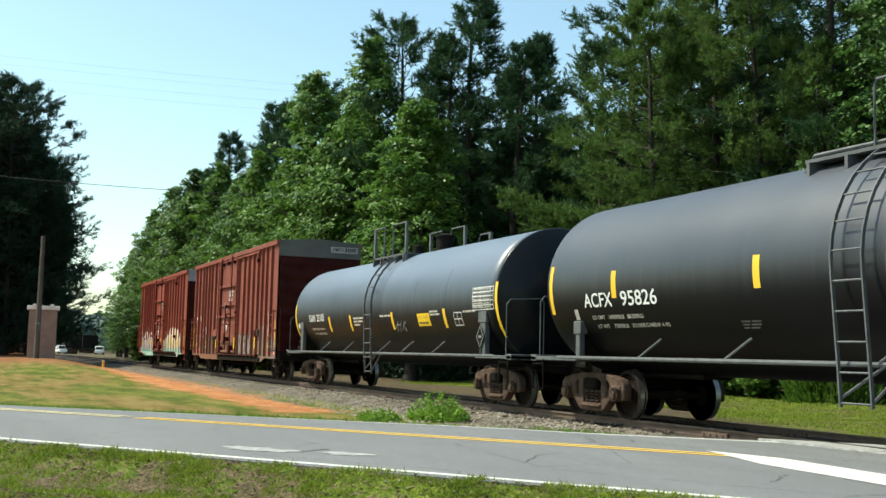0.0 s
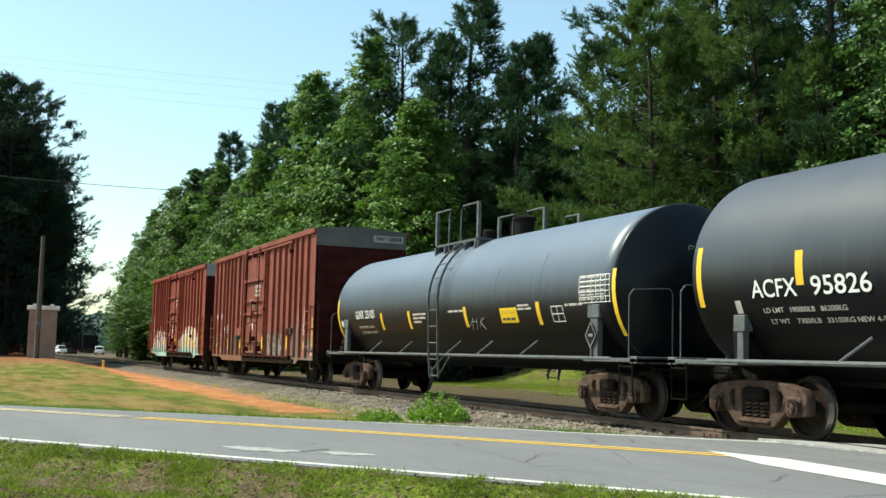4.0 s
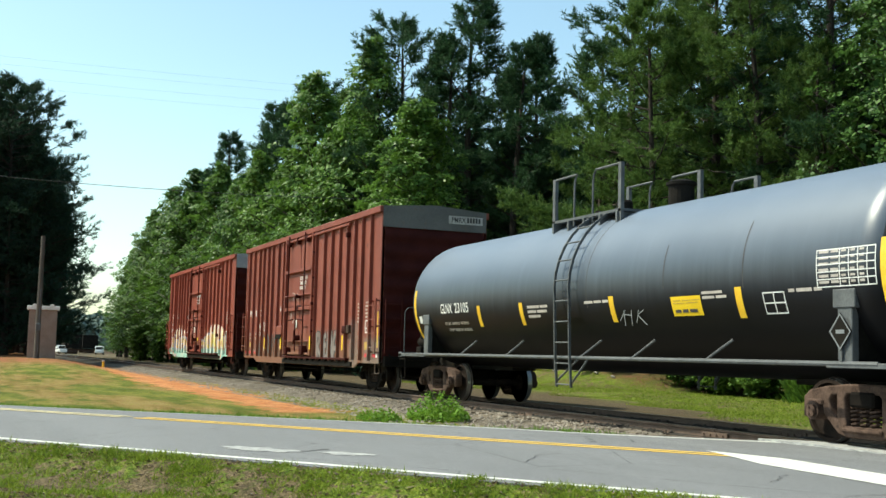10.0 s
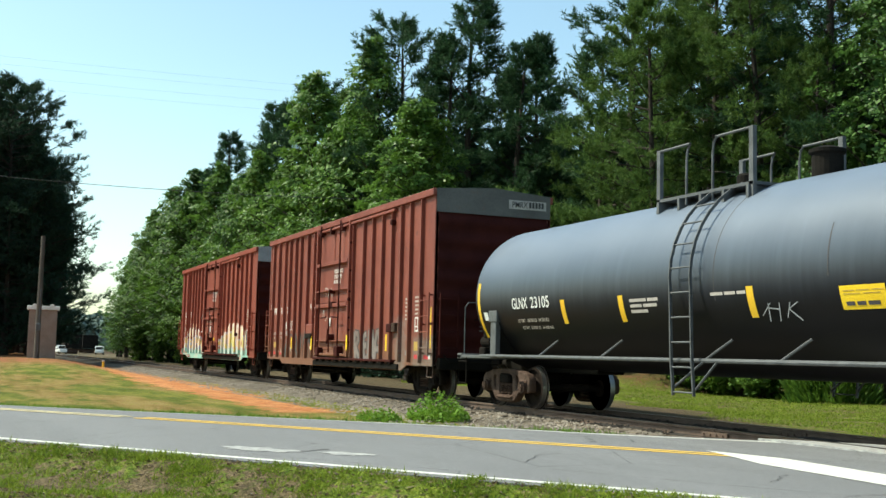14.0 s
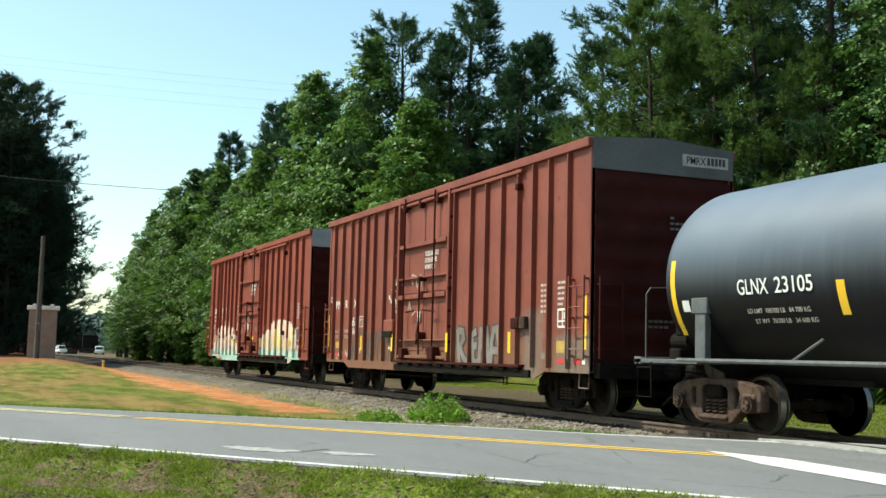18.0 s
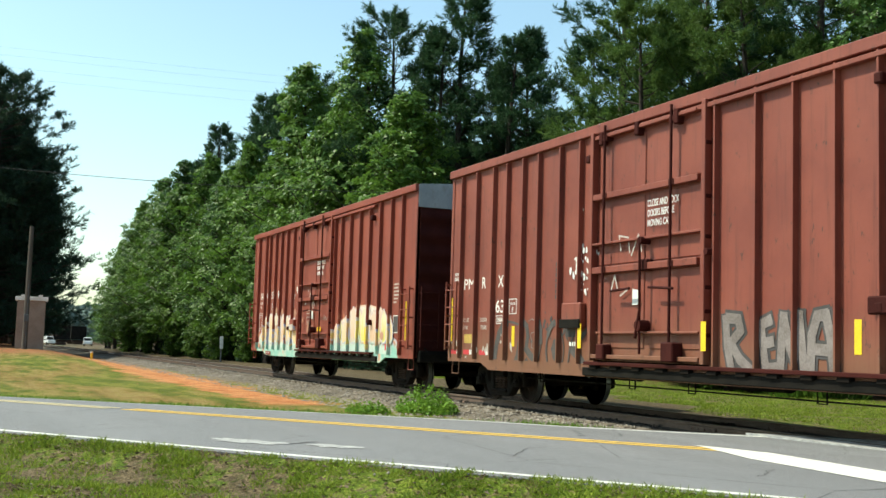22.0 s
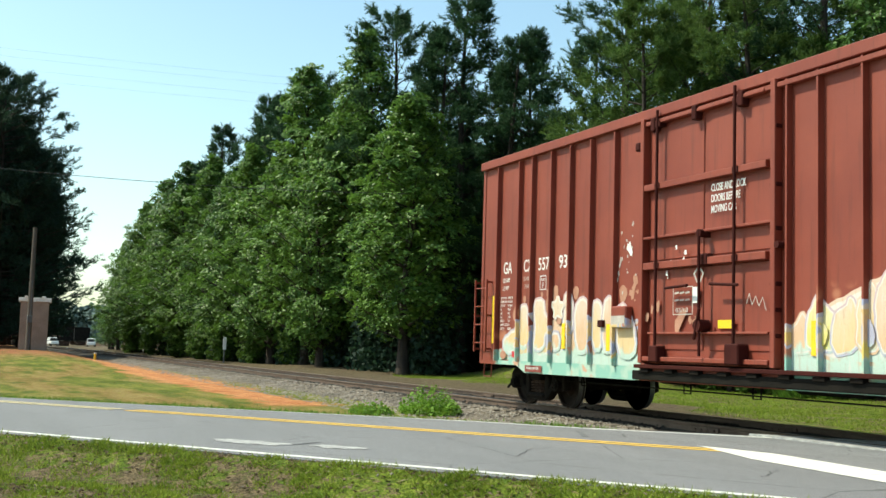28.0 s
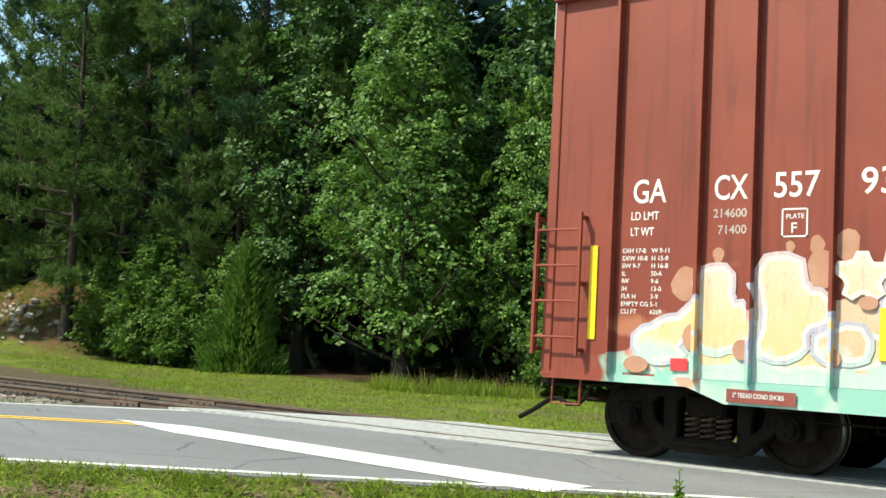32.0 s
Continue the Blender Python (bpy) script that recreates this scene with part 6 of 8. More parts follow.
def splotches(parent, cx, cz, sx, sz, count, size, y, mat, label):
    """Irregular dabs and flakes of paint."""
    bm = bmesh.new()
    for i in range(count):
        px, pz, r = cx + rng.normal() * sx, cz + rng.normal() * sz, size * rng.uniform(0.3, 1.25)
        tall, turn = rng.uniform(0.8, 2.2), rng.uniform(-0.6, 0.6)
        pts = []
        for k in range(9):
            a, q = 2 * math.pi * k / 9, r * rng.uniform(0.55, 1.2)
            u, v = q * math.cos(a), q * tall * math.sin(a)
            pts.append((px + u * math.cos(turn) - v * math.sin(turn), pz + u * math.sin(turn) + v * math.cos(turn)))
        plate(bm, pts, y - 0.0004 * i, 0.001)
    return tagged(part("paint_fleck", bm, mat, parent, label), kind="stuff")


YS = -1.517   # outer face of the side sheets

b1 = boxcar("weathered faded red boxcar with a plug door and tags", -23.10, RED_A,
            [-7.16, -6.39, -5.58, -4.96, -4.26, -3.62, -2.78, -2.06], [1.84, 2.76, 3.53, 4.31, 5.05, 5.71, 6.37, 7.11], True, 7.84, GALV)
words("PM", b1, -7.12, YS, 2.33, 0.24, LETTER, width=0.52, bold=0.0)
words("R", b1, -6.21, YS, 2.33, 0.24, LETTER)
words("X", b1, -5.42, YS, 2.33, 0.24, LETTER)
words("63", b1, -5.53, YS, 1.81, 0.26, LETTER, width=0.38)
words("WORK\nSAFELY", b1, -7.60, YS, 2.64, 0.075, LETTER, width=0.27)
words("LD LMT", b1, -7.10, YS, 1.63, 0.085, FADED, width=0.30)
words("LT WT", b1, -7.10, YS, 1.47, 0.085, FADED, width=0.26)
words("212500", b1, -6.26, YS, 1.63, 0.085, FADED, width=0.33)
words("73500", b1, -6.22, YS, 1.47, 0.085, FADED, width=0.28)
words("286K", b1, -5.44, YS, 1.62, 0.09, LETTER, width=0.28)


def outline_box(car, x0, x1, z0, z1, t, y, mat, name):
    bm = bmesh.new()
    for q in ([(x0, z0), (x1, z0), (x1, z0 + t), (x0, z0 + t)], [(x0, z1 - t), (x1, z1 - t), (x1, z1), (x0, z1)], [(x0, z0 + t), (x0 + t, z0 + t), (x0 + t, z1 - t), (x0, z1 - t)], [(x1 - t, z0 + t), (x1, z0 + t), (x1, z1 - t), (x1 - t, z1 - t)]):
        plate(bm, q, y, 0.002)
    return part(name, bm, mat, car)


outline_box(b1, -5.48, -5.12, 1.58, 1.75, 0.014, YS, LETTER, "stencil_frame")
outline_box(b1, -4.90, -4.58, 1.77, 2.07, 0.016, YS, LETTER, "plate_mark")
words("PLATE", b1, -4.85, YS, 1.95, 0.05, LETTER, width=0.2)
words("F", b1, -4.78, YS, 1.81, 0.10, LETTER)
part("yellow_plate", plate(bmesh.new(), [(-7.02, 1.18), (-6.56, 1.18), (-6.56, 1.37), (-7.02, 1.37)], YS, 0.003), MUSTARD, b1, "small worn yellow plate")
for xx in (-7.72, -7.05, -6.25, 7.25, 6.62):
    part("reflector_strip", plate(bmesh.new(), [(xx, 0.94), (xx + 0.30, 0.94), (xx + 0.30, 1.04), (xx, 1.04)], YS, 0.003), SIGN_RED, b1, "red reflector strip")
    part("reflector_strip", plate(bmesh.new(), [(xx + 0.31, 0.94), (xx + 0.42, 0.94), (xx + 0.42, 1.04), (xx + 0.31, 1.04)], YS, 0.003), LETTER, b1, "white reflector strip")
words("CLOSE AND LOCK\nDOORS BEFORE\nMOVING CAR", b1, 0.05, YS - 0.055, 3.40, 0.115, LETTER, width=0.86)
bars(b1, 5.95, 2.40, [(0.10, 0.14)] * 6, YS, FADED, 0.045, 0.10)
bars(b1, 6.62, 2.42, [(0.10, 0.16), (0.26,), (0.12, 0.1), (0.24,), (0.2,)], YS, FADED, 0.045, 0.10)
bm = bmesh.new()
for q in ([(6.62, 1.60), (7.02, 1.60), (7.02, 1.64), (6.62, 1.64)], [(6.62, 1.92), (7.02, 1.92), (7.02, 1.96), (6.62, 1.96)], [(6.62, 1.60), (6.66, 1.60), (6.66, 1.96), (6.62, 1.96)], [(6.98, 1.60), (7.02, 1.60), (7.02, 1.96), (6.98, 1.96)], [(6.80, 1.64), (6.83, 1.64), (6.83, 1.92), (6.80, 1.92)], [(6.66, 1.71), (6.98, 1.71), (6.98, 1.74), (6.66, 1.74)], [(6.86, 1.77), (6.95, 1.77), (6.95, 1.89), (6.86, 1.89)]):
    plate(bm, q, YS, 0.002)
part("inspection_stencil", bm, LETTER, b1, "white framed stencil panel")
for xx, z0, z1 in ((-4.70, 1.13, 1.53), (-1.90, 1.12, 1.55), (1.66, 1.12, 1.55), (4.60, 1.12, 1.55)):
    yy2 = YS - (0.13 if abs(xx) < 2 else 0.0)
    part("reflector_stripe", box(bmesh.new(), xx - 0.06, xx + 0.06, yy2 - 0.004, yy2, z0, z1), LEMON, b1)
for xx, zz, w, h, mt in ((6.60, 1.14, 0.38, 0.22, MUSTARD), (5.98, 1.02, 0.16, 0.12, TAG_GREY), (-2.62, 1.32, 0.42, 0.22, TAG_BLACK)):
    part("paint_patch", plate(bmesh.new(), [(xx, zz), (xx + w, zz), (xx + w, zz + h), (xx, zz + h)], YS, 0.0015), mt, b1)
# grey tag right of the door, slate tag left of it, pale flakes beside the door
def ring(cx, cz, rx, rz, a0, a1):
    return [(cx + rx * math.cos(math.radians(a)), cz + rz * math.sin(math.radians(a))) for a in np.linspace(a0, a1, 13)]


pale = ([(2.02, 1.60), (2.06, 1.2), (2.16, 0.86)], [(2.06, 1.60), (2.30, 1.58), (2.36, 1.42), (2.14, 1.24), (2.34, 1.02), (2.60, 0.86)], [(2.98, 1.56), (2.80, 1.50), (2.84, 1.2), (2.90, 0.90)], [(2.86, 1.24), (3.02, 1.27)],
        [(2.90, 0.90), (3.12, 0.92)], [(3.20, 0.88), (3.22, 1.30), (3.26, 1.62)], [(3.26, 1.60), (3.38, 1.20), (3.46, 1.05)], [(3.46, 1.05), (3.52, 1.40), (3.56, 1.64)], [(3.56, 1.62), (3.62, 1.2), (3.66, 0.88)],
        [(3.78, 0.90), (3.80, 1.35), (3.90, 1.60), (4.06, 1.62), (4.14, 1.35), (4.20, 0.90)], [(3.82, 1.18), (4.16, 1.16)])
tag = bmesh.new()
for i, pts in enumerate(pale):
    stroke(tag, pts, 0.24, YS - 0.0006 * i)
tagged(part("tag_outline", tag, TAG_BLACK, b1, "black edges of the sprayed letters"), kind="stuff")
tag = bmesh.new()
for i, pts in enumerate(pale):
    stroke(tag, pts, 0.15, YS - 0.009 - 0.0006 * i)
tagged(part("tag", tag, TAG_GREY, b1, "grey sprayed letters"), kind="stuff")
tag = bmesh.new()
for i, (pts, w) in enumerate((([(-4.98, 1.60), (-5.18, 1.52), (-5.32, 1.38), (-5.41, 1.2), (-5.47, 1.0), (-5.49, 0.86)], 0.17), ([(-4.94, 1.62), (-4.7, 1.60), (-4.43, 1.55)], 0.05), ([(-4.40, 1.42), (-4.43, 1.2), (-4.50, 0.95), (-4.68, 0.70)], 0.13),
                             ([(-4.25, 1.60), (-4.12, 1.52), (-4.07, 1.34), (-4.12, 1.12)], 0.13), ([(-4.15, 1.10), (-3.87, 0.92), (-3.62, 0.72)], 0.15), ([(-4.28, 0.70), (-4.08, 0.84)], 0.16), ([(-3.62, 1.60), (-3.55, 1.45), (-3.54, 1.22)], 0.12),
                             (ring(-2.99, 1.09, 0.055, 0.15, 0, 360), 0.10), (ring(-2.99, 1.10, 0.33, 0.46, 60, 250), 0.05), (ring(-2.99, 1.14, 0.30, 0.44, 95, 150), 0.12), (ring(-2.99, 1.08, 0.33, 0.42, -80, 60), 0.03),
                             ([(-1.85, 1.45), (-2.05, 1.30), (-2.20, 1.40)], 0.10), ([(-2.36, 1.10), (-2.07, 0.93), (-1.74, 0.70)], 0.17), ([(-2.52, 0.72), (-2.45, 1.10), (-2.30, 1.40)], 0.04), ([(-3.75, 0.72), (-3.60, 0.95), (-3.52, 1.2)], 0.03))):
    stroke(tag, pts, w, YS - 0.0006 * i)
tagged(part("tag", tag, SLATE_SPRAY, b1, "slate-blue sprayed letters"), kind="stuff")
tag = bmesh.new()
stroke(tag, [(-4.02, 1.62), (-3.90, 1.66), (-3.78, 1.62), (-3.70, 1.54), (-3.80, 1.48), (-3.70, 1.42), (-3.88, 1.40), (-3.94, 1.34), (-3.86, 1.22), (-3.90, 1.12), (-3.80, 1.10)], 0.016, YS - 0.012)
tagged(part("tag", tag, TAG_GREY, b1, "thin pale scrawl"), kind="stuff")
bars(b1, -3.03, 2.02, [(0.07,), (0.08,), (0.06,), (0.07,), (0.08,), (0.06,), (0.07,)][::-1], YS, TAG_BLACK, 0.07, -0.1)
bm = box(bmesh.new(), -2.57, -1.90, YS - 0.13, YS, 1.47, 1.92, 0.02)
part("latch_box", bm, RED_A, b1, "boxed latch beside the door")
part("latch_bar", box(bmesh.new(), -2.59, -1.88, YS - 0.16, YS - 0.128, 1.47, 1.63, 0.01), BLACK, b1)
bars(b1, -2.45, 1.16, [(0.06, 0.05, 0.05)], YS - 0.012, LETTER, 0.07)
splotches(b1, -2.02, 2.60, 0.17, 0.28, 46, 0.045, YS - 0.004, LETTER, "white paint flakes")
splotches(b1, -3.2, 1.5, 0.5, 0.25, 18, 0.05, YS, TAG_BLACK, "dark paint flakes")
splotches(b1, -6.2, 1.05, 0.8, 0.12, 20, 0.045, YS, FADED, "dull overspray")
tag = bmesh.new()
for pts in ([(-1.0, 2.1), (-0.9, 2.35), (-0.8, 2.1)], [(-0.72, 2.75), (-0.78, 3.0), (-0.5, 2.95), (-0.45, 2.7)], [(-0.4, 2.65), (-0.2, 2.98), (-0.1, 2.7)], [(-0.72, 2.0), (-0.5, 2.1)]):
    stroke(tag, pts, 0.03, YS - 0.055)
tagged(part("tag", tag, FADED, b1, "thin chalk scrawl on the door"), kind="stuff")
part("paint_patch", plate(bmesh.new(), [(-0.36, 1.84), (-0.20, 1.84), (-0.18, 2.08), (-0.36, 2.1)], YS - 0.05, 0.002), LETTER, b1)
# number board on the end towards the tank car
part("number_board", box(bmesh.new(), 7.855, 7.862, 0.38, 1.40, 4.64, 4.86), FADED, b1, "pale reporting-mark board on the end band")
w = words("PMRX", b1, 7.868, 0.46, 4.68, 0.15, TAG_BLACK, width=0.42)
w.matrix_basis = pose(7.868, 0.46, 4.68, 90, 0, 90)
bm = bmesh.new()
for i in range(5):
    box(bm, 7.862, 7.866, 0.93 + i * 0.085, 0.99 + i * 0.085, 4.69, 4.83)
part("stencil", bm, TAG_BLACK, b1)

for y0, z0, lines in ((0.10, 3.62, (0.16, 0.62, 0.40)), (0.15, 2.98, (0.52, 0.48, 0.50)), (-0.35, 1.72, (0.85, 0.45))):
    bm = bmesh.new()
    for i, ln in enumerate(lines):
        for k in range(int(ln / 0.11)):
            box(bm, 7.888, 7.892, y0 + k * 0.11, y0 + k * 0.11 + 0.085, z0 - i * 0.10, z0 - i * 0.10 + 0.045)
    part("stencil", bm, DIM_LETTER, b1, "dim stencilled lines on the end wall")

b2 = boxcar("red boxcar with plug door and colourful graffiti along its foot", -41.09, RED_B,
            [-6.98, -6.03, -5.48, -4.71, -4.00, -3.27, -2.48], [1.86, 2.46, 3.25, 4.06, 4.86, 5.64, 6.47, 7.23], False, 8.08, PALE_BAND)
words("GA", b2, -6.82, YS, 2.60, 0.245, LETTER, width=0.37)
words("CX", b2, -5.93, YS, 2.60, 0.245, LETTER, width=0.34)
words("557", b2, -5.33, YS, 2.60, 0.245, LETTER, width=0.43)
words("93", b2, -4.52, YS, 2.60, 0.245, LETTER, width=0.30)
words("LD LMT", b2, -6.83, YS, 2.425, 0.085, LETTER, width=0.31)
words("LT WT", b2, -6.83, YS, 2.265, 0.085, LETTER, width=0.26)
words("214600", b2, -5.93, YS, 2.425, 0.085, FADED, width=0.34)
words("71400", b2, -5.88, YS, 2.265, 0.085, FADED, width=0.29)
for i, (a, c) in enumerate((("EXH 17-0", "W 9-11"), ("EXW 10-8", "H 15-8"), ("EW 9-7", "H 16-8"), ("IL", "50-6"), ("IW", "9-6"), ("IH", "13-0"), ("FLR H", "3-9"), ("EMPTY CG", "5-1"), ("CU FT", "6269"))):
    words(a, b2, -6.93 + 0.02, YS, 2.09 - i * 0.077, 0.048, LETTER)
    words(c, b2, -6.58, YS, 2.09 - i * 0.077, 0.048, LETTER)
bm = bmesh.new()
for q in ([(-5.24, 2.22), (-4.99, 2.22), (-4.99, 2.235), (-5.24, 2.235)], [(-5.24, 2.475), (-4.99, 2.475), (-4.99, 2.49), (-5.24, 2.49)], [(-5.24, 2.22), (-5.225, 2.22), (-5.225, 2.49), (-5.24, 2.49)], [(-5.005, 2.22), (-4.99, 2.22), (-4.99, 2.49), (-5.005, 2.49)]):
    plate(bm, q, YS, 0.002)
part("plate_mark", bm, LETTER, b2)
words("PLATE", b2, -5.2, YS, 2.395, 0.045, LETTER, width=0.17)
words("F", b2, -5.155, YS, 2.26, 0.10, LETTER)
words("CLOSE AND LOCK\nDOORS BEFORE\nMOVING CAR", b2, 0.15, YS - 0.055, 3.47, 0.115, LETTER, width=0.80)
words("2\" TREAD COND SHOES", b2, -5.66, YS - 0.042, 0.715, 0.045, LETTER, width=0.5)
part("brown_plate", plate(bmesh.new(), [(-5.72, 0.665), (-5.05, 0.665), (-5.05, 0.79), (-5.72, 0.79)], YS - 0.034, 0.003), BROWN_SIGN, b2, "brown stencil plate")
part("brown_plate", plate(bmesh.new(), [(-6.86, 0.80), (-6.5, 0.80), (-6.5, 0.88), (-6.86, 0.88)], YS, 0.003), BROWN_SIGN, b2, "brown stencil plate")
words("JACK HERE", b2, -6.84, YS - 0.004, 0.82, 0.04, LETTER, width=0.3)
part("red_plate", plate(bmesh.new(), [(-6.32, 0.93), (-6.14, 0.93), (-6.14, 1.05), (-6.32, 1.05)], YS - 0.02, 0.003), SIGN_RED, b2, "small red stencil plate")
for xx, z0, z1 in ((-4.26, 1.12, 1.58), (-2.72, 1.10, 1.55), (2.31, 1.10, 1.55), (4.6, 1.1, 1.55)):
    part("reflector_stripe", box(bmesh.new(), xx - 0.06, xx + 0.06, YS - 0.026, YS, z0, z1), LEMON, b2)
part("yellow_plate", plate(bmesh.new(), [(0.33, 1.46), (0.72, 1.46), (0.72, 1.58), (0.33, 1.58)], YS - 0.05, 0.003), LEMON, b2, "yellow plate on the door")
part("small_box", box(bmesh.new(), -2.99, -2.83, YS - 0.08, YS, 1.50, 1.62, 0.01), DARK_RED, b2)
part("latch_plate", plate(bmesh.new(), [(-2.44, 1.55), (-2.02, 1.55), (-2.02, 1.68), (-2.44, 1.68)], YS - 0.142, 0.003), FADED, b2)
b = box(bmesh.new(), -2.46, -2.00, YS - 0.14, YS, 1.48, 1.84, 0.02)
part("latch_box", b, RED_B, b2, "boxed latch beside the door")
PEACH = surface("peach_spray", (0.34, 0.145, 0.090), (0.46, 0.24, 0.160), 3, 150, 0.7, relief=0.1)
splotches(b2, -2.18, 2.62, 0.12, 0.26, 20, 0.034, YS, FADED, "pale paint flakes")
splotches(b2, -2.1, 2.80, 0.04, 0.04, 3, 0.07, YS - 0.008, LETTER, "pale paint dab")
splotches(b2, -1.95, 2.05, 0.07, 0.22, 8, 0.07, YS, PEACH, "peach overspray")
splotches(b2, -1.3, 1.75, 0.10, 0.12, 4, 0.08, YS - 0.052, PEACH, "peach overspray on the door")
splotches(b2, -0.5, 1.55, 0.25, 0.06, 5, 0.09, YS - 0.052, PEACH, "peach overspray on the door")
splotches(b2, -0.7, 2.45, 0.2, 0.12, 8, 0.035, YS - 0.056, LETTER, "pale paint flakes on the door")
tag = bmesh.new()
for i in range(2):
    for k in range(3):
        stroke(tag, [(-0.74 + k * 0.14, 2.0 - i * 0.11), (-0.65 + k * 0.14, 2.01 - i * 0.11)], 0.03, YS - 0.055)
words("03/18", b2, -0.72, YS - 0.057, 1.71, 0.07, FADED, width=0.32)
outline_box(b2, -0.79, -0.28, 1.67, 2.10, 0.014, YS - 0.055, FADED, "chalk_frame")
stroke(tag, [(-0.18, 2.16), (-0.25, 2.28), (-0.14, 2.38), (-0.02, 2.28), (-0.09, 2.16)], 0.03, YS - 0.055)
part("paint_patch", plate(bmesh.new(), [(-0.28, 1.84), (-0.12, 1.84), (-0.12, 2.08), (-0.28, 2.08)], YS - 0.055, 0.003), LETTER, b2)
stroke(tag, [(0.98, 1.80), (1.04, 1.94), (1.10, 1.78), (1.18, 1.9), (1.25, 1.76), (1.33, 1.88), (1.40, 1.70)], 0.011, YS - 0.055)
tagged(part("tag", tag, FADED, b2, "thin chalk scrawl on the door"), kind="stuff")


# ---- sprayed letters on the second boxcar ----
def spray_material(name, top, belly, seed):
    """Spray paint that fades from a pale top through its own colour to an aqua foot, with drifting mist."""
    m, n, l, b = material(name)
    co = n.new("ShaderNodeTexCoord").outputs["Object"]
    xyz = n.new("ShaderNodeSeparateXYZ")
    l.new(co, xyz.inputs[0])
    cloud = noise_tex(n, l, 2.3 + 0.3 * seed, 3, 0.55, co, (1.5, 1.0, 0.6))
    mist = noise_tex(n, l, 7.0, 4, 0.7, co, (2.0, 1.0, 0.35))
    grit = noise_tex(n, l, 120.0, 2, 0.7, co)
    z = calc(n, l, "ADD", xyz.outputs[2], calc(n, l, "MULTIPLY", calc(n, l, "SUBTRACT", cloud, 0.5), 0.9))
    c = mix(n, l, ramp(n, l, z, 1.25, 1.95), belly, top)
    c = mix(n, l, ramp(n, l, z, 1.22, 1.02), c, (0.42, 0.54, 0.48))
    c = mix(n, l, calc(n, l, "MULTIPLY", ramp(n, l, mist, 0.55, 0.70), 0.55), c, (0.60, 0.53, 0.50))
    c = mix(n, l, calc(n, l, "MULTIPLY", ramp(n, l, mist, 0.42, 0.34), 0.35), c, (0.40, 0.24, 0.17))
    c = mix(n, l, calc(n, l, "MULTIPLY", ramp(n, l, grit, 0.58, 0.70), 0.45), c, (0.28, 0.10, 0.06))
    l.new(c, b.inputs["Base Color"])
    b.inputs["Roughness"].default_value = 0.75
    return m


CREAM = spray_material("cream_spray", (0.62, 0.49, 0.38), (0.62, 0.45, 0.24), 0)
PALE_SPRAY = spray_material("white_spray", (0.66, 0.58, 0.52), (0.60, 0.55, 0.52), 1)
LILAC = spray_material("lilac_spray", (0.50, 0.38, 0.40), (0.36, 0.36, 0.46), 2)
AQUA = spray_material("aqua_spray", (0.46, 0.58, 0.50), (0.40, 0.56, 0.48), 3)
LIME = spray_material("lime_spray", (0.64, 0.56, 0.36), (0.58, 0.52, 0.14), 4)
BLUSH = spray_material("blush_spray", (0.64, 0.46, 0.36), (0.58, 0.38, 0.24), 5)


def rounded(pts, times=2):
    for _ in range(times):
        pts = [q for (ax, az), (bx2, bz) in zip(pts, pts[1:] + pts[:1]) for q in ((0.75 * ax + 0.25 * bx2, 0.75 * az + 0.25 * bz), (0.25 * ax + 0.75 * bx2, 0.25 * az + 0.75 * bz))]
    return pts


def grown(pts, d):
    """The outline moved outwards by d."""
    area = sum(a[0] * b[1] - b[0] * a[1] for a, b in zip(pts, pts[1:] + pts[:1]))
    k, out = len(pts), []
    for i in range(k):
        t = Vector((pts[(i + 1) % k][0] - pts[i - 1][0], pts[(i + 1) % k][1] - pts[i - 1][1])).normalized()
        o = Vector((t.y, -t.x)) * (d if area > 0 else -d)
        out.append((pts[i][0] + o.x, pts[i][1] + o.y))
    return out


def frayed(pts, step=0.06, amp=0.035):
    """The outline in short steps, wavering like spray."""
    out = []
    for (ax, az), (bx2, bz) in zip(pts, pts[1:] + pts[:1]):
        k = max(1, int(math.hypot(bx2 - ax, bz - az) / step))
        for i in range(k):
            qx, qz = ax + (bx2 - ax) * i / k, az + (bz - az) * i / k
            out.append((qx + amp * noise.noise((qx * 6, qz * 6, 1.7)), qz + amp * noise.noise((qx * 6, qz * 6, 8.3))))
    return out


def sprayed(car, pts, fill, depth, rims=((0.085, LILAC), (0.045, PALE_SPRAY)), label="sprayed letter"):
    """A sprayed letter: fill with a pale rim and a lilac outline round it."""
    shape, y = frayed(grown(rounded(pts, 1), -0.03 if len(rims) > 1 else 0.0)), YS - depth
    for i, (d, mat) in enumerate(rims):
        part("letter_rim", plate(bmesh.new(), grown(shape, d), y - 0.0006 * i, 0.0004), mat, car)
    part("letter", plate(bmesh.new(), shape, y - 0.0006 * len(rims), 0.0004), fill, car, label)


def wavy(x0, x1, z0, z1, amp, seed):
    rr = random.Random(seed)
    return [(x0, z0), (x1, z0)] + [(x, z1 + rr.uniform(-amp, amp)) for x in np.linspace(x1, x0, 16)]


part("sprayed_foot", plate(bmesh.new(), wavy(-6.25, -1.78, 0.865, 1.10, 0.07, 4), YS - 0.002, 0.001), AQUA, b2, "aqua sprayed band")
part("sprayed_foot", plate(bmesh.new(), wavy(1.80, 6.55, 0.865, 1.18, 0.08, 5), YS - 0.002, 0.001), AQUA, b2, "aqua sprayed band")
soft = ((0.05, PALE_SPRAY),)
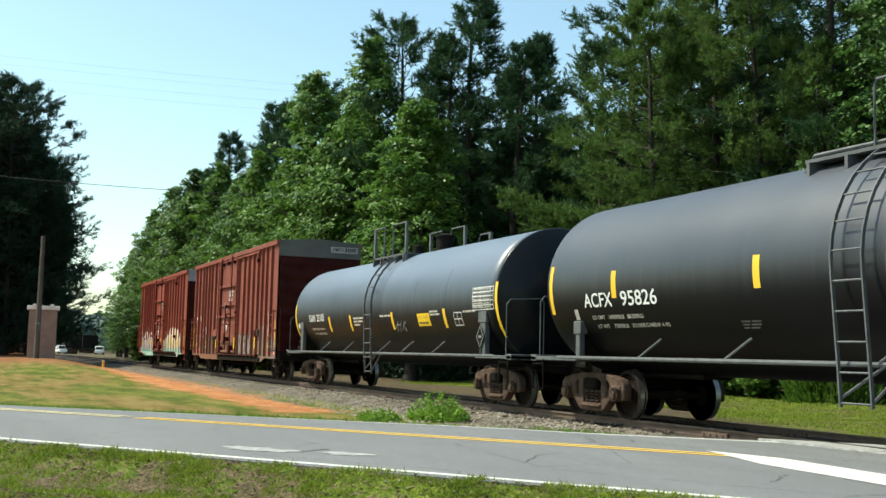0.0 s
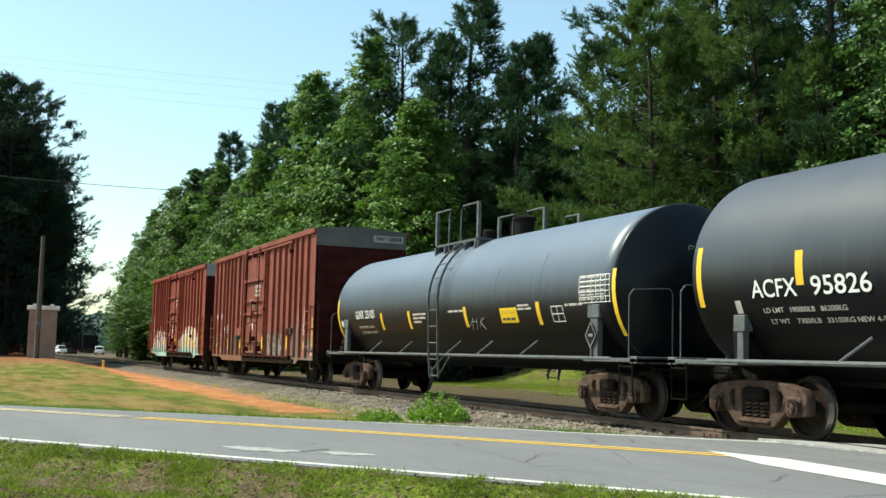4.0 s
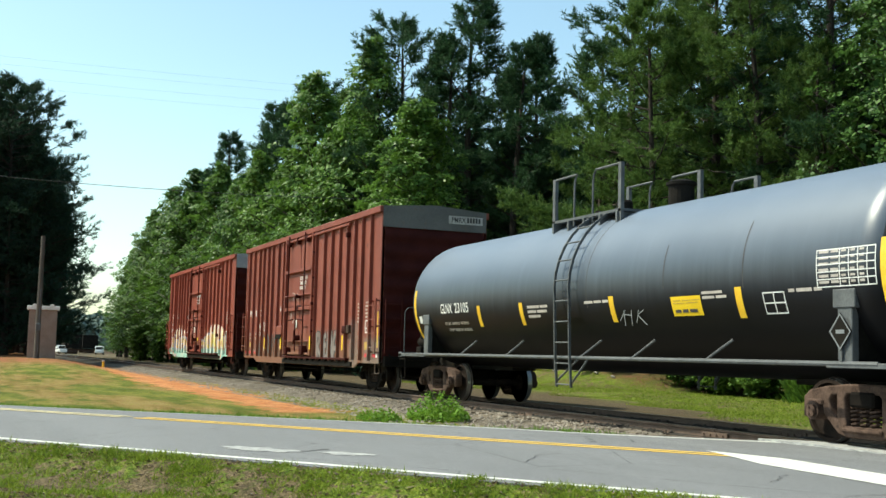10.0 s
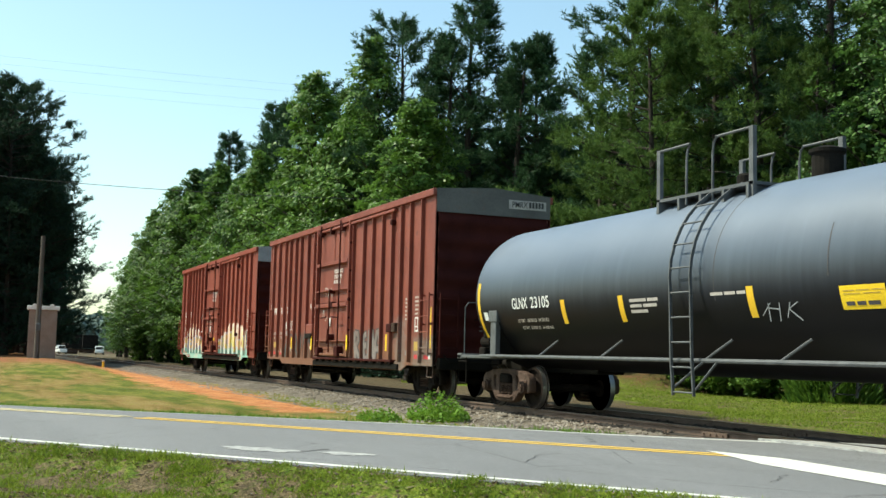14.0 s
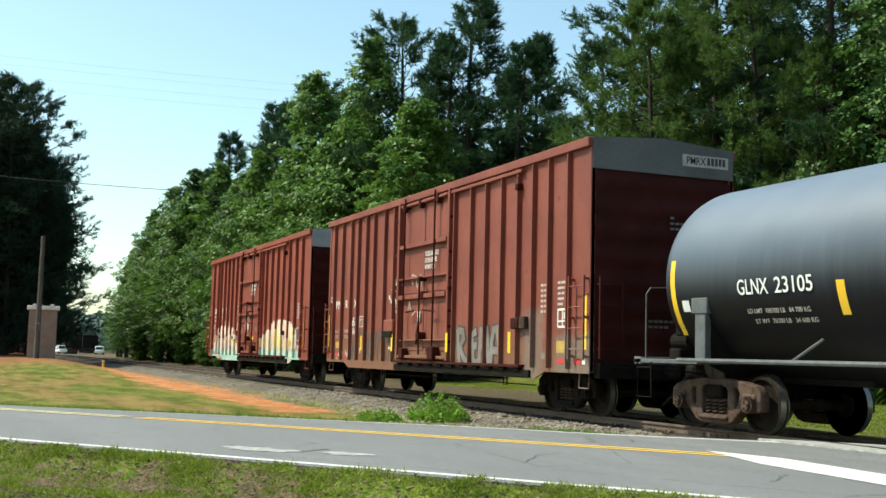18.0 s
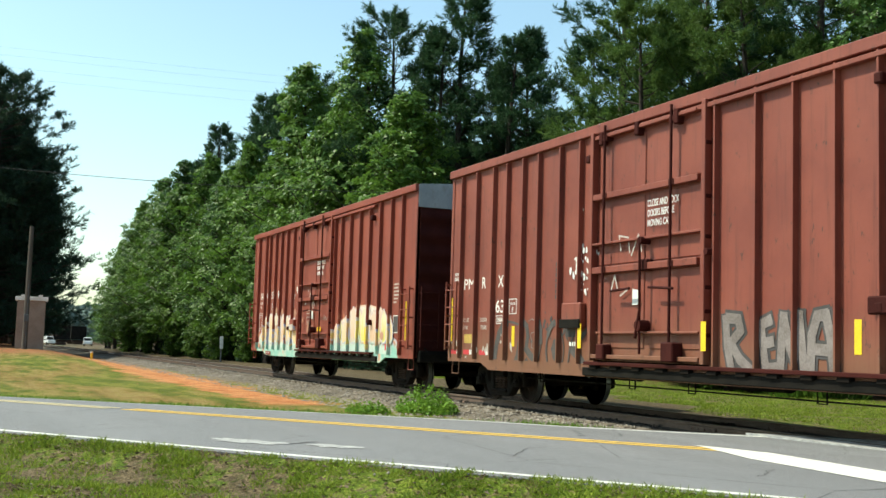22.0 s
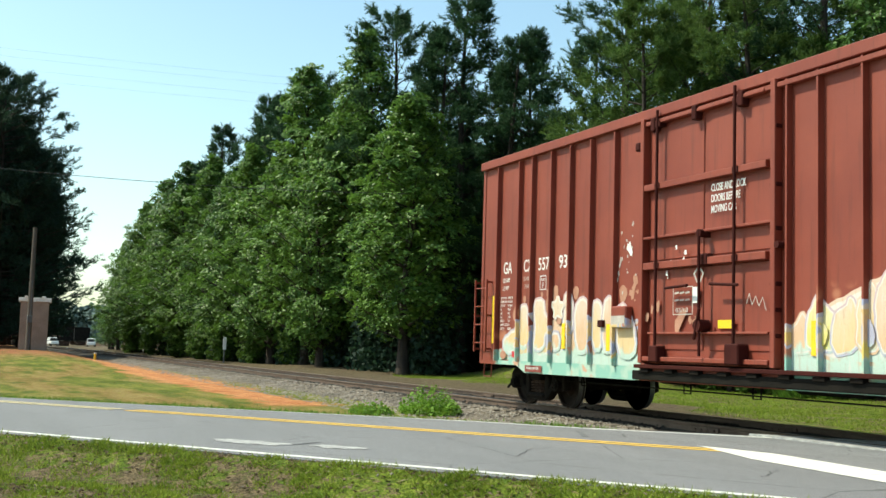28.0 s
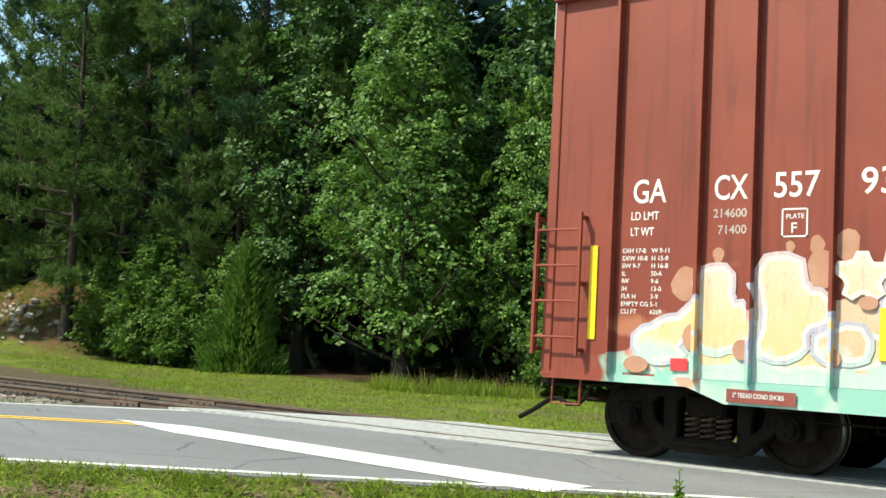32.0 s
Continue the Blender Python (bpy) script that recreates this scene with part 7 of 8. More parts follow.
# broad cloudy ground sprayed first, under the letters
sprayed(b2, [(-6.10, 1.0), (-6.05, 1.52), (-5.3, 1.66), (-4.6, 1.62), (-3.9, 1.90), (-3.2, 1.86), (-2.4, 1.84), (-1.95, 1.55), (-1.84, 1.0)], BLUSH, 0.003, ())
sprayed(b2, [(1.84, 1.05), (1.86, 1.52), (2.6, 1.72), (3.3, 2.00), (4.0, 2.08), (4.8, 2.12), (5.5, 2.02), (6.2, 1.84), (6.5, 1.40), (6.52, 1.05)], PALE_SPRAY, 0.003, ((0.05, BLUSH),))
sprayed(b2, [(-6.50, 1.02), (-6.30, 1.28), (-5.40, 1.42), (-4.40, 1.34), (-4.15, 1.20), (-4.50, 1.06), (-5.30, 1.00)], CREAM, 0.004, soft)
for i, (pts, fill) in enumerate((
        ([(-6.62, 1.02), (-6.78, 1.20), (-6.58, 1.36), (-6.12, 1.50), (-6.02, 1.74), (-5.80, 1.66), (-6.02, 1.34), (-6.30, 1.18), (-6.16, 1.04)], CREAM),
        ([(-6.06, 1.16), (-6.02, 1.50), (-6.10, 1.90), (-5.70, 1.95), (-5.74, 1.60), (-5.56, 1.58), (-5.52, 1.30), (-5.72, 1.12)], CREAM),
        ([(-5.46, 1.14), (-5.36, 1.44), (-5.46, 2.02), (-5.06, 2.06), (-5.00, 1.70), (-4.80, 1.72), (-4.76, 1.46), (-5.00, 1.38), (-4.98, 1.18), (-5.22, 1.08)], CREAM),
        ([(-4.92, 1.10), (-4.86, 1.36), (-4.52, 1.44), (-4.40, 1.26), (-4.48, 1.10)], BLUSH),
        ([(-4.28, 1.35), (-4.26, 2.04), (-4.12, 2.14), (-3.97, 2.05), (-3.95, 1.40)], CREAM),
        ([(-3.80, 1.10), (-3.88, 1.86), (-3.62, 2.04), (-3.40, 1.90), (-3.38, 1.30), (-3.50, 1.05)], BLUSH),
        ([(-3.24, 1.12), (-3.26, 1.88), (-3.05, 1.98), (-2.92, 1.80), (-2.94, 1.12)], CREAM),
        ([(-2.92, 1.12), (-2.88, 1.90), (-2.68, 2.02), (-2.54, 1.86), (-2.58, 1.12)], BLUSH),
        ([(-2.44, 1.10), (-2.46, 1.80), (-2.20, 1.88), (-1.96, 1.56), (-1.84, 1.12), (-2.10, 1.00)], CREAM))):
    sprayed(b2, pts, fill, 0.008 + 0.0018 * i)
sprayed(b2, [(-4.48 + (0.25 if k % 2 == 0 else 0.11) * math.sin(k * math.pi / 5), 1.86 + (0.25 if k % 2 == 0 else 0.11) * math.cos(k * math.pi / 5)) for k in range(10)], CREAM, 0.027, ((0.05, PALE_SPRAY),), "sprayed star")
for i, (hx, hz, hr, tall) in enumerate(((-6.10, 1.26, 0.10, 1.3), (-5.58, 1.16, 0.10, 1.0), (-4.72, 1.12, 0.07, 1.2), (-4.42, 1.62, 0.09, 0.7), (-6.70, 0.97, 0.14, 0.6))):
    part("letter_hollow", plate(bmesh.new(), [(hx + hr * math.cos(a), hz + hr * tall * math.sin(a)) for a in np.linspace(0, 2 * math.pi, 11)[:-1]], YS - 0.0285, 0.001), PEACH, b2, "red hollow in the sprayed letters")
for i, (hx, hz, hr) in enumerate(((-5.86, 2.06, 0.06), (-5.15, 2.13, 0.045), (-4.90, 2.15, 0.07), (-4.86, 1.92, 0.15), (-6.20, 1.78, 0.14), (-4.62, 2.14, 0.12), (-3.86, 2.12, 0.10), (-2.30, 2.05, 0.12))):
    part("overspray", plate(bmesh.new(), [(hx + hr * (1 + 0.15 * math.sin(3 * a + i)) * math.cos(a), hz + hr * 1.25 * math.sin(a)) for a in np.linspace(0, 2 * math.pi, 13)[:-1]], YS - 0.0008 - 0.0003 * i, 0.0005), PEACH, b2, "peach puff of spray")
# rounded upright letters towards the leading end
for i, cx in enumerate(np.arange(2.05, 6.5, 0.40)):
    top = 1.60 + 0.52 * (1 - ((cx - 4.6) / 2.7) ** 2) + 0.07 * math.sin(i * 2.1)
    w = 0.27 + 0.05 * math.sin(i * 1.7)
    lean = 0.10 * math.sin(i * 4.3)
    sprayed(b2, [(cx - w, 1.12), (cx - w, top - 0.22), (cx - w * 0.3 + lean, top - 0.10), (cx + lean, top + 0.04), (cx + w * 0.35 + lean, top - 0.06), (cx + w * 0.9, top - 0.26), (cx + w * 0.9, 1.15)], (BLUSH, CREAM, LIME)[(i * 5 + i // 3) % 3], 0.006 + 0.0018 * i, ((0.050, LILAC if i % 3 else BLUSH), (0.020, PALE_SPRAY)))
    if i % 2:
        sprayed(b2, [(cx - 0.10, 1.22), (cx - 0.12, 1.45), (cx, 1.56), (cx + 0.11, 1.42), (cx + 0.08, 1.2)], LIME if i % 4 == 1 else LILAC, 0.030, ())
part("red_dot", plate(bmesh.new(), [(5.92 + 0.12 * math.cos(a), 1.33 + 0.11 * math.sin(a)) for a in np.linspace(0, 2 * math.pi, 13)[:-1]], YS - 0.032, 0.001), PEACH, b2)
part("red_plate", plate(bmesh.new(), [(6.18, 0.96), (6.38, 0.96), (6.38, 1.12), (6.18, 1.12)], YS - 0.034, 0.003), SIGN_RED, b2, "small red stencil plate")
part("stencil_panel", plate(bmesh.new(), [(6.66, 1.42), (7.04, 1.42), (7.04, 1.82), (6.66, 1.82)], YS, 0.003), TAG_BLACK, b2, "black stencil panel with white frame")
outline_box(b2, 6.64, 7.06, 1.40, 1.84, 0.02, YS - 0.003, LETTER, "stencil_frame")
bars(b2, 6.62, 2.60, [(0.24, 0.16), (0.30,), (0.12, 0.18), (0.34,), (0.16, 0.10), (0.2,)], YS, FADED, 0.04, 0.09)


def tank_car(label, x, r, zc, half, mat, ladder_x, platform, manway_x, ux, post=(0.68, 0.13, 0.20, 1.98)):
    """A tank car: shell with dished heads, saddles, walkways, ladders, top platform."""
    car = thing("tank_car", label, "freight car", "cars of the train", pose(x, TRACK_Y, 0))
    head = 0.66
    curve = [(head * math.cos(math.pi / 2 * i / 16) ** 0.84, max(0.02, r * math.sin(math.pi / 2 * i / 16) ** 0.78)) for i in range(17)]
    prof = [(-half - a, q) for a, q in curve]
    prof += [(sx, r) for sx in np.linspace(-half, half, 40)[1:]]
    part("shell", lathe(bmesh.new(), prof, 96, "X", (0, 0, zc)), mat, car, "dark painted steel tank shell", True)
    knuckle, bend = 0.07, math.radians(54)
    dish = (r - knuckle + knuckle * math.cos(bend)) / math.cos(bend)
    cap = [(half - 0.03, r - 0.01)] + [(half + knuckle * math.sin(a), r - knuckle + knuckle * math.cos(a)) for a in np.linspace(0, bend, 9)]
    cap += [(half + (knuckle - dish) * math.sin(bend) + dish * math.sin(a), max(0.02, dish * math.cos(a))) for a in np.linspace(bend, math.pi / 2, 15)[1:]]
    # only the leading head is a separate part, darker than the shell
    part("head", lathe(bmesh.new(), cap, 96, "X", (0, 0, zc)), TANK_HEAD, car, "blue-black dished head", True)
    for sx, t0, t1 in ((0.62, -14, 70), (3.05, -5, 22), (5.05, -8, 30)):
        weld = bmesh.new()
        ring = []
        for t in np.linspace(t0, t1, 15):
            a = math.radians(t)
            ring.append([weld.verts.new((sx + dx, -(r + 0.003) * math.cos(a), zc + (r + 0.003) * math.sin(a))) for dx in (-0.009, 0.009)])
        for a, q in zip(ring, ring[1:]):
            weld.faces.new((a[0], a[1], q[1], q[0]))
        part("weld_seam", weld, TAG_BLACK, car, "thin dark weld line")
    end = half + 0.93
    for s in (-1, 1):
        # stub sill, platform and saddle
        bm = box(bmesh.new(), min(s * (half - 3.0), s * end + ux), max(s * (half - 3.0), s * end + ux), -0.30, 0.30, 0.74, 1.04, 0.02)
        part("stub_sill", bm, BLACK, car)
        bm = box(bmesh.new(), min(s * (end - 1.75), s * end) + ux, max(s * (end - 1.75), s * end) + ux, -1.50, -0.5, 1.0, 1.07, 0.008)
        box(bm, min(s * (end - 1.75), s * end) + ux, max(s * (end - 1.75), s * end) + ux, 0.5, 1.5, 1.0, 1.07, 0.008)
        box(bm, min(s * (end - 0.22), s * end) + ux, max(s * (end - 0.22), s * end) + ux, -1.5, 1.5, 0.98, 1.1, 0.01)
        part("end_platform", bm, GREY_IRON, car)
        for side in (-1, 1):
            bm = bmesh.new()
            inset, thin, wide, high = post
            box(bm, s * (half - inset) - thin, s * (half - inset) + thin, side * 1.36, side * 1.47, 1.05, high, 0.01)
            box(bm, s * (half - inset) - wide, s * (half - inset) + wide, side * 1.34, side * 1.49, high - 0.22, high + 0.02, 0.012)
            part("saddle_post", bm, GREY_IRON, car)
        for side in (-1, 1):
            bm = bmesh.new()
            a = [bm.verts.new((s * (half - 0.68) + dx, y, z)) for dx in (-0.12, 0.12) for y, z in ((0.3 * side, 1.0), (1.35 * side, 1.06), (1.40 * side, 1.75), (1.15 * side, 1.40), (0.6 * side, 1.03))]
            bm.faces.new(a[:5])
            bm.faces.new(a[5:][::-1])
            for i in range(5):
                j = (i + 1) % 5
                bm.faces.new((a[i], a[j], a[5 + j], a[5 + i]))
            part("saddle", bm, BLACK, car)
        for side in (-1, 1):
            # end handrail, step and slanting brace
            hx = s * (end - 0.30) + ux
            bm = pipe(bmesh.new(), [(hx, side * 1.46, 1.05), (hx, side * 1.46, 2.12), (hx, side * 1.38, 2.22), (hx, side * 0.66, 2.26), (hx, side * 0.60, 2.18), (hx, side * 0.60, 1.05)], 0.013)
            part("handrail", bm, GREY_IRON, car)
            bm = pipe(bmesh.new(), [(s * (end - 0.12) + ux, side * 1.5, 1.02), (s * (end - 0.12) + ux, side * 1.5, 0.46), (s * (end - 0.52) + ux, side * 1.5, 0.46), (s * (end - 0.52) + ux, side * 1.5, 1.02)], 0.017)
            pipe(bm, [(s * (end - 0.12) + ux, side * 1.5, 0.93), (s * (end - 0.52) + ux, side * 1.5, 0.93)], 0.014)
            part("sill_step", bm, TRUCK_DARK, car)
        pipe_b = pipe(bmesh.new(), [(s * end + ux, -1.35, 1.02), (s * (end + 0.05) + ux, -1.2, 0.9), (s * (end + 0.05) + ux, -0.3, 0.86)], 0.016)
        part("uncoupling_lever", pipe_b, BLACK, car)
        coupler(car, s * (end - 0.03) + ux, s)
        truck(car, s * (half - 0.65) + ux, TRUCK, "")
    for side in (-1, 1):
        # running rail with slanting struts down each flank
        bm = rod(bmesh.new(), (-half + 0.1, side * 1.475, 1.055), (half - 0.1, side * 1.475, 1.055), 0.035, 8)
        part("side_rail", bm, GREY_IRON, car)
        for sx in (-5.0, -2.7, 0.35, 2.05, 4.1):
            part("strut", rod(bmesh.new(), (sx, side * 1.46, 1.06), (sx + 0.38, side * 1.24, zc - r * 0.62), 0.022, 7), GREY_IRON, car)
        # ladder up the flank, following the shell
        arc = []
        for t in np.linspace(-8, 66, 9):
            a = math.radians(t)
            arc.append((side * (r + 0.13) * math.cos(a), zc + (r + 0.13) * math.sin(a)))
        path = [(side * 1.56, 0.52), (side * 1.60, 1.05)] + arc
        rails = []
        for dx in (-0.27, 0.27):
            bm = bmesh.new()
            rings = []
            for i, (ya, za) in enumerate(path):
                a, b = path[max(i - 1, 0)], path[min(i + 1, len(path) - 1)]
                d = Vector((b[0] - a[0], b[1] - a[1])).normalized()
                o = Vector((-d.y, d.x))
                rings.append([bm.verts.new((ladder_x + dx + w * 0.013, ya + o.x * q * 0.024, za + o.y * q * 0.024)) for w, q in ((-1, -1), (1, -1), (1, 1), (-1, 1))])
            for a, b in zip(rings, rings[1:]):
                for i in range(4):
                    bm.faces.new((a[i], a[(i + 1) % 4], b[(i + 1) % 4], b[i]))
            bm.faces.new(rings[0])
            bm.faces.new(rings[-1])
            rails.append(part("ladder" if dx < 0 else "ladder_rail", bm, GREY_IRON, rails[0] if rails else car))
        lad = rails[0]
        run = np.cumsum([0] + [math.hypot(b[0] - a[0], b[1] - a[1]) for a, b in zip(path, path[1:])])
        for d in np.arange(0.05, run[-1], 0.38):
            y, z = np.interp(d, run, [p[0] for p in path]), np.interp(d, run, [p[1] for p in path])
            part("rung", rod(bmesh.new(), (ladder_x - 0.27, y, z), (ladder_x + 0.27, y, z), 0.015, 6), GREY_IRON, lad)
        bm = rod(bmesh.new(), (ladder_x - 0.3, side * 1.55, 0.62), (ladder_x + 0.42, side * 1.48, 1.05), 0.02, 6)
        rod(bm, (ladder_x + 0.3, side * 1.55, 0.62), (ladder_x + 0.75, side * 1.48, 1.05), 0.02, 6)
        part("ladder_brace", bm, GREY_IRON, car)
    # top works
    top = zc + r
    px0, px1 = platform
    bm = bmesh.new()
    for side in (-1, 1):
        box(bm, px0, px1, side * 0.62 - 0.26, side * 0.62 + 0.26, top - 0.10, top - 0.05)
        for xx in np.linspace(px0 + 0.1, px1 - 0.1, 5):
            box(bm, xx - 0.03, xx + 0.03, side * 0.62 - 0.3, side * 0.62 + 0.3, top - 0.30, top - 0.10)
    part("platform", bm, GREY_IRON, car)
    bm = bmesh.new()
    lathe(bm, [(top - 0.06, 0.23), (top + 0.32, 0.23), (top + 0.35, 0.27), (top + 0.40, 0.27), (top + 0.45, 0.12)], 20, "Z", (manway_x, 0, 0))
    part("manway", bm, BLACK, car, "dark round manway with lid")
    bm = lathe(bmesh.new(), [(top - 0.06, 0.16), (top + 0.26, 0.16), (top + 0.30, 0.12)], 14, "Z", ((px0 + px1) / 2, 0, 0))
    part("valve", bm, BLACK, car)
    part("valve", rod(bmesh.new(), (px0 + 0.3, 0, top - 0.05), (px0 + 0.3, 0, top + 0.2), 0.06, 10), BLACK, car)
    rolling.append((car, x))
    return car


def top_rails(car, zc, r, hoops):
    """Tall handrail hoops round the top platform: (x0, x1, side, height)."""
    for x0, x1, side, hh in hoops:
        z0 = zc + r - 0.12
        bm = bmesh.new()
        box(bm, x1 - 0.05, x1 + 0.05, side * 0.86 - 0.02, side * 0.86 + 0.05, z0 - 0.2, z0 + hh)
        pipe(bm, [(x1, side * 0.86, z0 + hh - 0.02), (x0 + 0.1, side * 0.86, z0 + hh - 0.02), (x0 + 0.03, side * 0.86, z0 + hh - 0.1), (x0, side * 0.86, z0 + hh - 0.25), (x0, side * 0.86, z0 - 0.1)], 0.022)
        part("top_rail", bm, GREY_IRON, car)


def shell_y(r, zc, z):
    return -math.sqrt(max(r * r - (z - zc) ** 2, 0.01))


def shell_stripe(car, x0, x1, z0, z1, r, zc, mat, name="reflector_stripe", label=""):
    """A thin patch that follows the shell."""
    bm = bmesh.new()
    zs = np.linspace(z0, z1, 7)
    rows2 = []
    for z in zs:
        a = math.asin(max(-1, min(1, (z - zc) / r)))
        y2, z2 = -(r + 0.004) * math.cos(a), zc + (r + 0.004) * math.sin(a)
        rows2.append((bm.verts.new((x0, y2, z2)), bm.verts.new((x1, y2, z2))))
    for a, b in zip(rows2, rows2[1:]):
        bm.faces.new((a[0], a[1], b[1], b[0]))
    return part(name, bm, mat, car, label)


def shell_words(text, car, x, z, size, r, zc, mat, width=None):
    a = math.degrees(math.asin((z + size / 2 - zc) / r))
    y = -(r + 0.012) * math.cos(math.radians(a))
    zz = zc + (r + 0.012) * math.sin(math.radians(a))
    ob = words(text, car, x, y, z, size, mat, width)
    ob.matrix_basis = pose(x, y, zz, 90 - a, 0, 0) @ Matrix.Translation((0, -size / 2, 0))
    return ob


def shell_bars(car, x, z, lines, r, zc, mat, height=0.05, gap=0.09):
    bm = bmesh.new()
    for i, ws in enumerate(lines):
        xx = x
        for w in ws:
            zs = (z - i * gap, z - i * gap + height)
            pts = []
            for q in zs:
                a = math.asin((q - zc) / r)
                pts.append((-(r + 0.005) * math.cos(a), zc + (r + 0.005) * math.sin(a)))
            bm.faces.new([bm.verts.new(v) for v in ((xx, *pts[0]), (xx + w, *pts[0]), (xx + w, *pts[1]), (xx, *pts[1]))])
            xx += w + 0.04
    return tagged(part("stencil", bm, mat, car), kind="stuff")


AX, AR, AZ = -5.05, 1.512, 2.31
ta = tank_car("slate-black tank car with yellow reflector stripes, shade painted low on shell", AX, AR, AZ, 7.72, TANK_A, -0.05, (-1.85, 0.75), 1.35, -0.17)
top_rails(ta, AZ, AR, ((-1.0, -1.8, -1, 0.92), (-0.29, 0.69, -1, 0.92), (1.65, 2.35, 1, 0.58), (-1.0, -1.8, 1, 0.92), (-0.29, 0.69, 1, 0.92)))
for xx in (-4.02, -2.0, 1.44, 4.92):
    shell_stripe(ta, xx - 0.075, xx + 0.075, 1.68, 2.12, AR, AZ, YELLOW)
shell_stripe(ta, -7.76, -7.64, 1.45, 2.60, AR, AZ, YELLOW)
shell_stripe(ta, 7.70, 7.82, 1.45, 2.60, AR, AZ, YELLOW)
shell_words("GLNX", ta, -6.10, 2.005, 0.225, AR, AZ, LETTER, 0.67)
shell_words("23105", ta, -5.29, 2.005, 0.225, AR, AZ, LETTER, 0.76)
shell_words("LD LMT  186700 LB   84 700 KG", ta, -5.96, 1.74, 0.07, AR, AZ, FADED, 1.30)
shell_words("LT WT  76300 LB   34 600 KG", ta, -5.85, 1.60, 0.07, AR, AZ, FADED, 1.27)
shell_stripe(ta, -7.50, -7.32, 1.80, 1.97, AR, AZ, LETTER, "tag_plate", "white routing card")
shell_bars(ta, -1.72, 2.0, [(0.5, 0.3), (0.35, 0.4), (0.5,)], AR, AZ, FADED, 0.05, 0.09)
shell_bars(ta, 0.52, 2.02, [(0.3, 0.25, 0.2)], AR, AZ, FADED, 0.045)
shell_bars(ta, 4.05, 2.05, [(0.5,), (0.3, 0.25)], AR, AZ, FADED, 0.04, 0.07)
shell_bars(ta, 6.0, 2.0, [(0.12, 0.3, 0.15)], AR, AZ, FADED, 0.045)
shell_stripe(ta, 3.22, 4.0, 1.74, 2.04, AR, AZ, LEMON, "yellow_sign", "yellow emergency sign")
shell_bars(ta, 3.30, 1.79, [(0.15, 0.15, 0.20)], AR + 0.004, AZ, TAG_BLACK, 0.05)
shell_bars(ta, 3.28, 1.97, [(0.2, 0.22, 0.2), (0.3, 0.3)], AR + 0.004, AZ, MUSTARD, 0.012, 0.04)


def frame_box(car, x0, x1, z0, z1, r, zc, cols, rows2, t=0.018):
    """A ruled table stencilled on the shell."""
    shell_bars(car, x0, z1 - t, [(x1 - x0,)], r, zc, LETTER, t)
    for i in range(rows2):
        shell_bars(car, x0, z0 + (z1 - z0 - t) * i / rows2, [(x1 - x0,)], r, zc, LETTER, t)
    for c in cols:
        shell_stripe(car, x0 + c - t / 2, x0 + c + t / 2, z0, z1, r, zc, LETTER, "rule")


frame_box(ta, 5.46, 5.90, 1.72, 2.02, AR, AZ, (0.0, 0.22, 0.44), 2)
frame_box(ta, 6.58, 7.62, 2.03, 2.52, AR, AZ, (0.0, 0.42, 0.58, 0.74, 0.90, 1.04), 5, 0.014)
for i in range(6):
    shell_bars(ta, 6.62, 2.47 - i * 0.078, [(0.18, 0.14), ], AR, AZ, FADED, 0.035)
    shell_bars(ta, 7.03, 2.47 - i * 0.078, [(0.08, 0.0, 0.08, 0.0, 0.08)], AR, AZ, FADED, 0.03)
# scratched pale scrawl
hk = bmesh.new()
yh = shell_y(AR, AZ, 1.8) - 0.02
for pts in ([(1.75, 1.98), (1.85, 1.62)], [(1.82, 1.80), (2.02, 1.78)], [(2.0, 1.95), (2.06, 1.62)], [(2.25, 1.96), (2.2, 1.66)], [(2.45, 1.9), (2.22, 1.78), (2.5, 1.62)], [(1.68, 1.70), (1.98, 2.05)]):
    stroke(hk, pts, 0.018, yh)
part("tag", hk, SCRATCH, ta, "thin pale scrawl")
# hazard placard holder on the saddle post
bm = plate(bmesh.new(), [(6.80, 1.46), (7.0, 1.22), (7.2, 1.46), (7.0, 1.70)], -1.50, 0.01)
pl = part("placard_holder", bm, BLACK, ta)
bm = bmesh.new()
stroke(bm, [(6.82, 1.46), (7.0, 1.24), (7.18, 1.46), (7.0, 1.68), (6.82, 1.46)], 0.02, -1.511)
stroke(bm, [(6.94, 1.46), (7.06, 1.46)], 0.05, -1.511)
part("placard_outline", bm, SCRATCH, pl)
part("strap", box(bmesh.new(), 6.98, 7.02, -1.50, -1.47, 1.05, 1.25), GREY_IRON, ta)
w = words("GLNX", ta, 0, 0, 0, 0.11, FADED, 0.36)
w.matrix_basis = pose(8.165, -0.28, 2.93, 84, 0, 90)
w = words("23105", ta, 0, 0, 0, 0.11, FADED, 0.32)
w.matrix_basis = pose(8.165, 0.14, 2.93, 84, 0, 90)
bm = box(bmesh.new(), -8.10, -7.80, -1.30, -0.85, 1.07, 1.24, 0.02)
rod(bm, (-8.15, -1.12, 1.36), (-7.72, -1.12, 1.36), 0.13, 14)
rod(bm, (-8.30, -1.05, 1.30), (-8.12, -1.05, 1.30), 0.08, 10)
box(bm, -8.02, -7.86, -1.24, -0.98, 1.44, 1.58, 0.02)
rod(bm, (-7.94, -1.10, 1.56), (-7.94, -1.10, 1.66), 0.05, 10)
part("brake_valve", bm, TRUCK_DARK, ta, "dark brake valve on the end platform")
# angle-cock box and number bracket on the first boxcar
part("bracket_box", box(bmesh.new(), 4.86, 5.20, YS - 0.12, YS, 1.60, 1.82, 0.02), DARK_RED, b1)
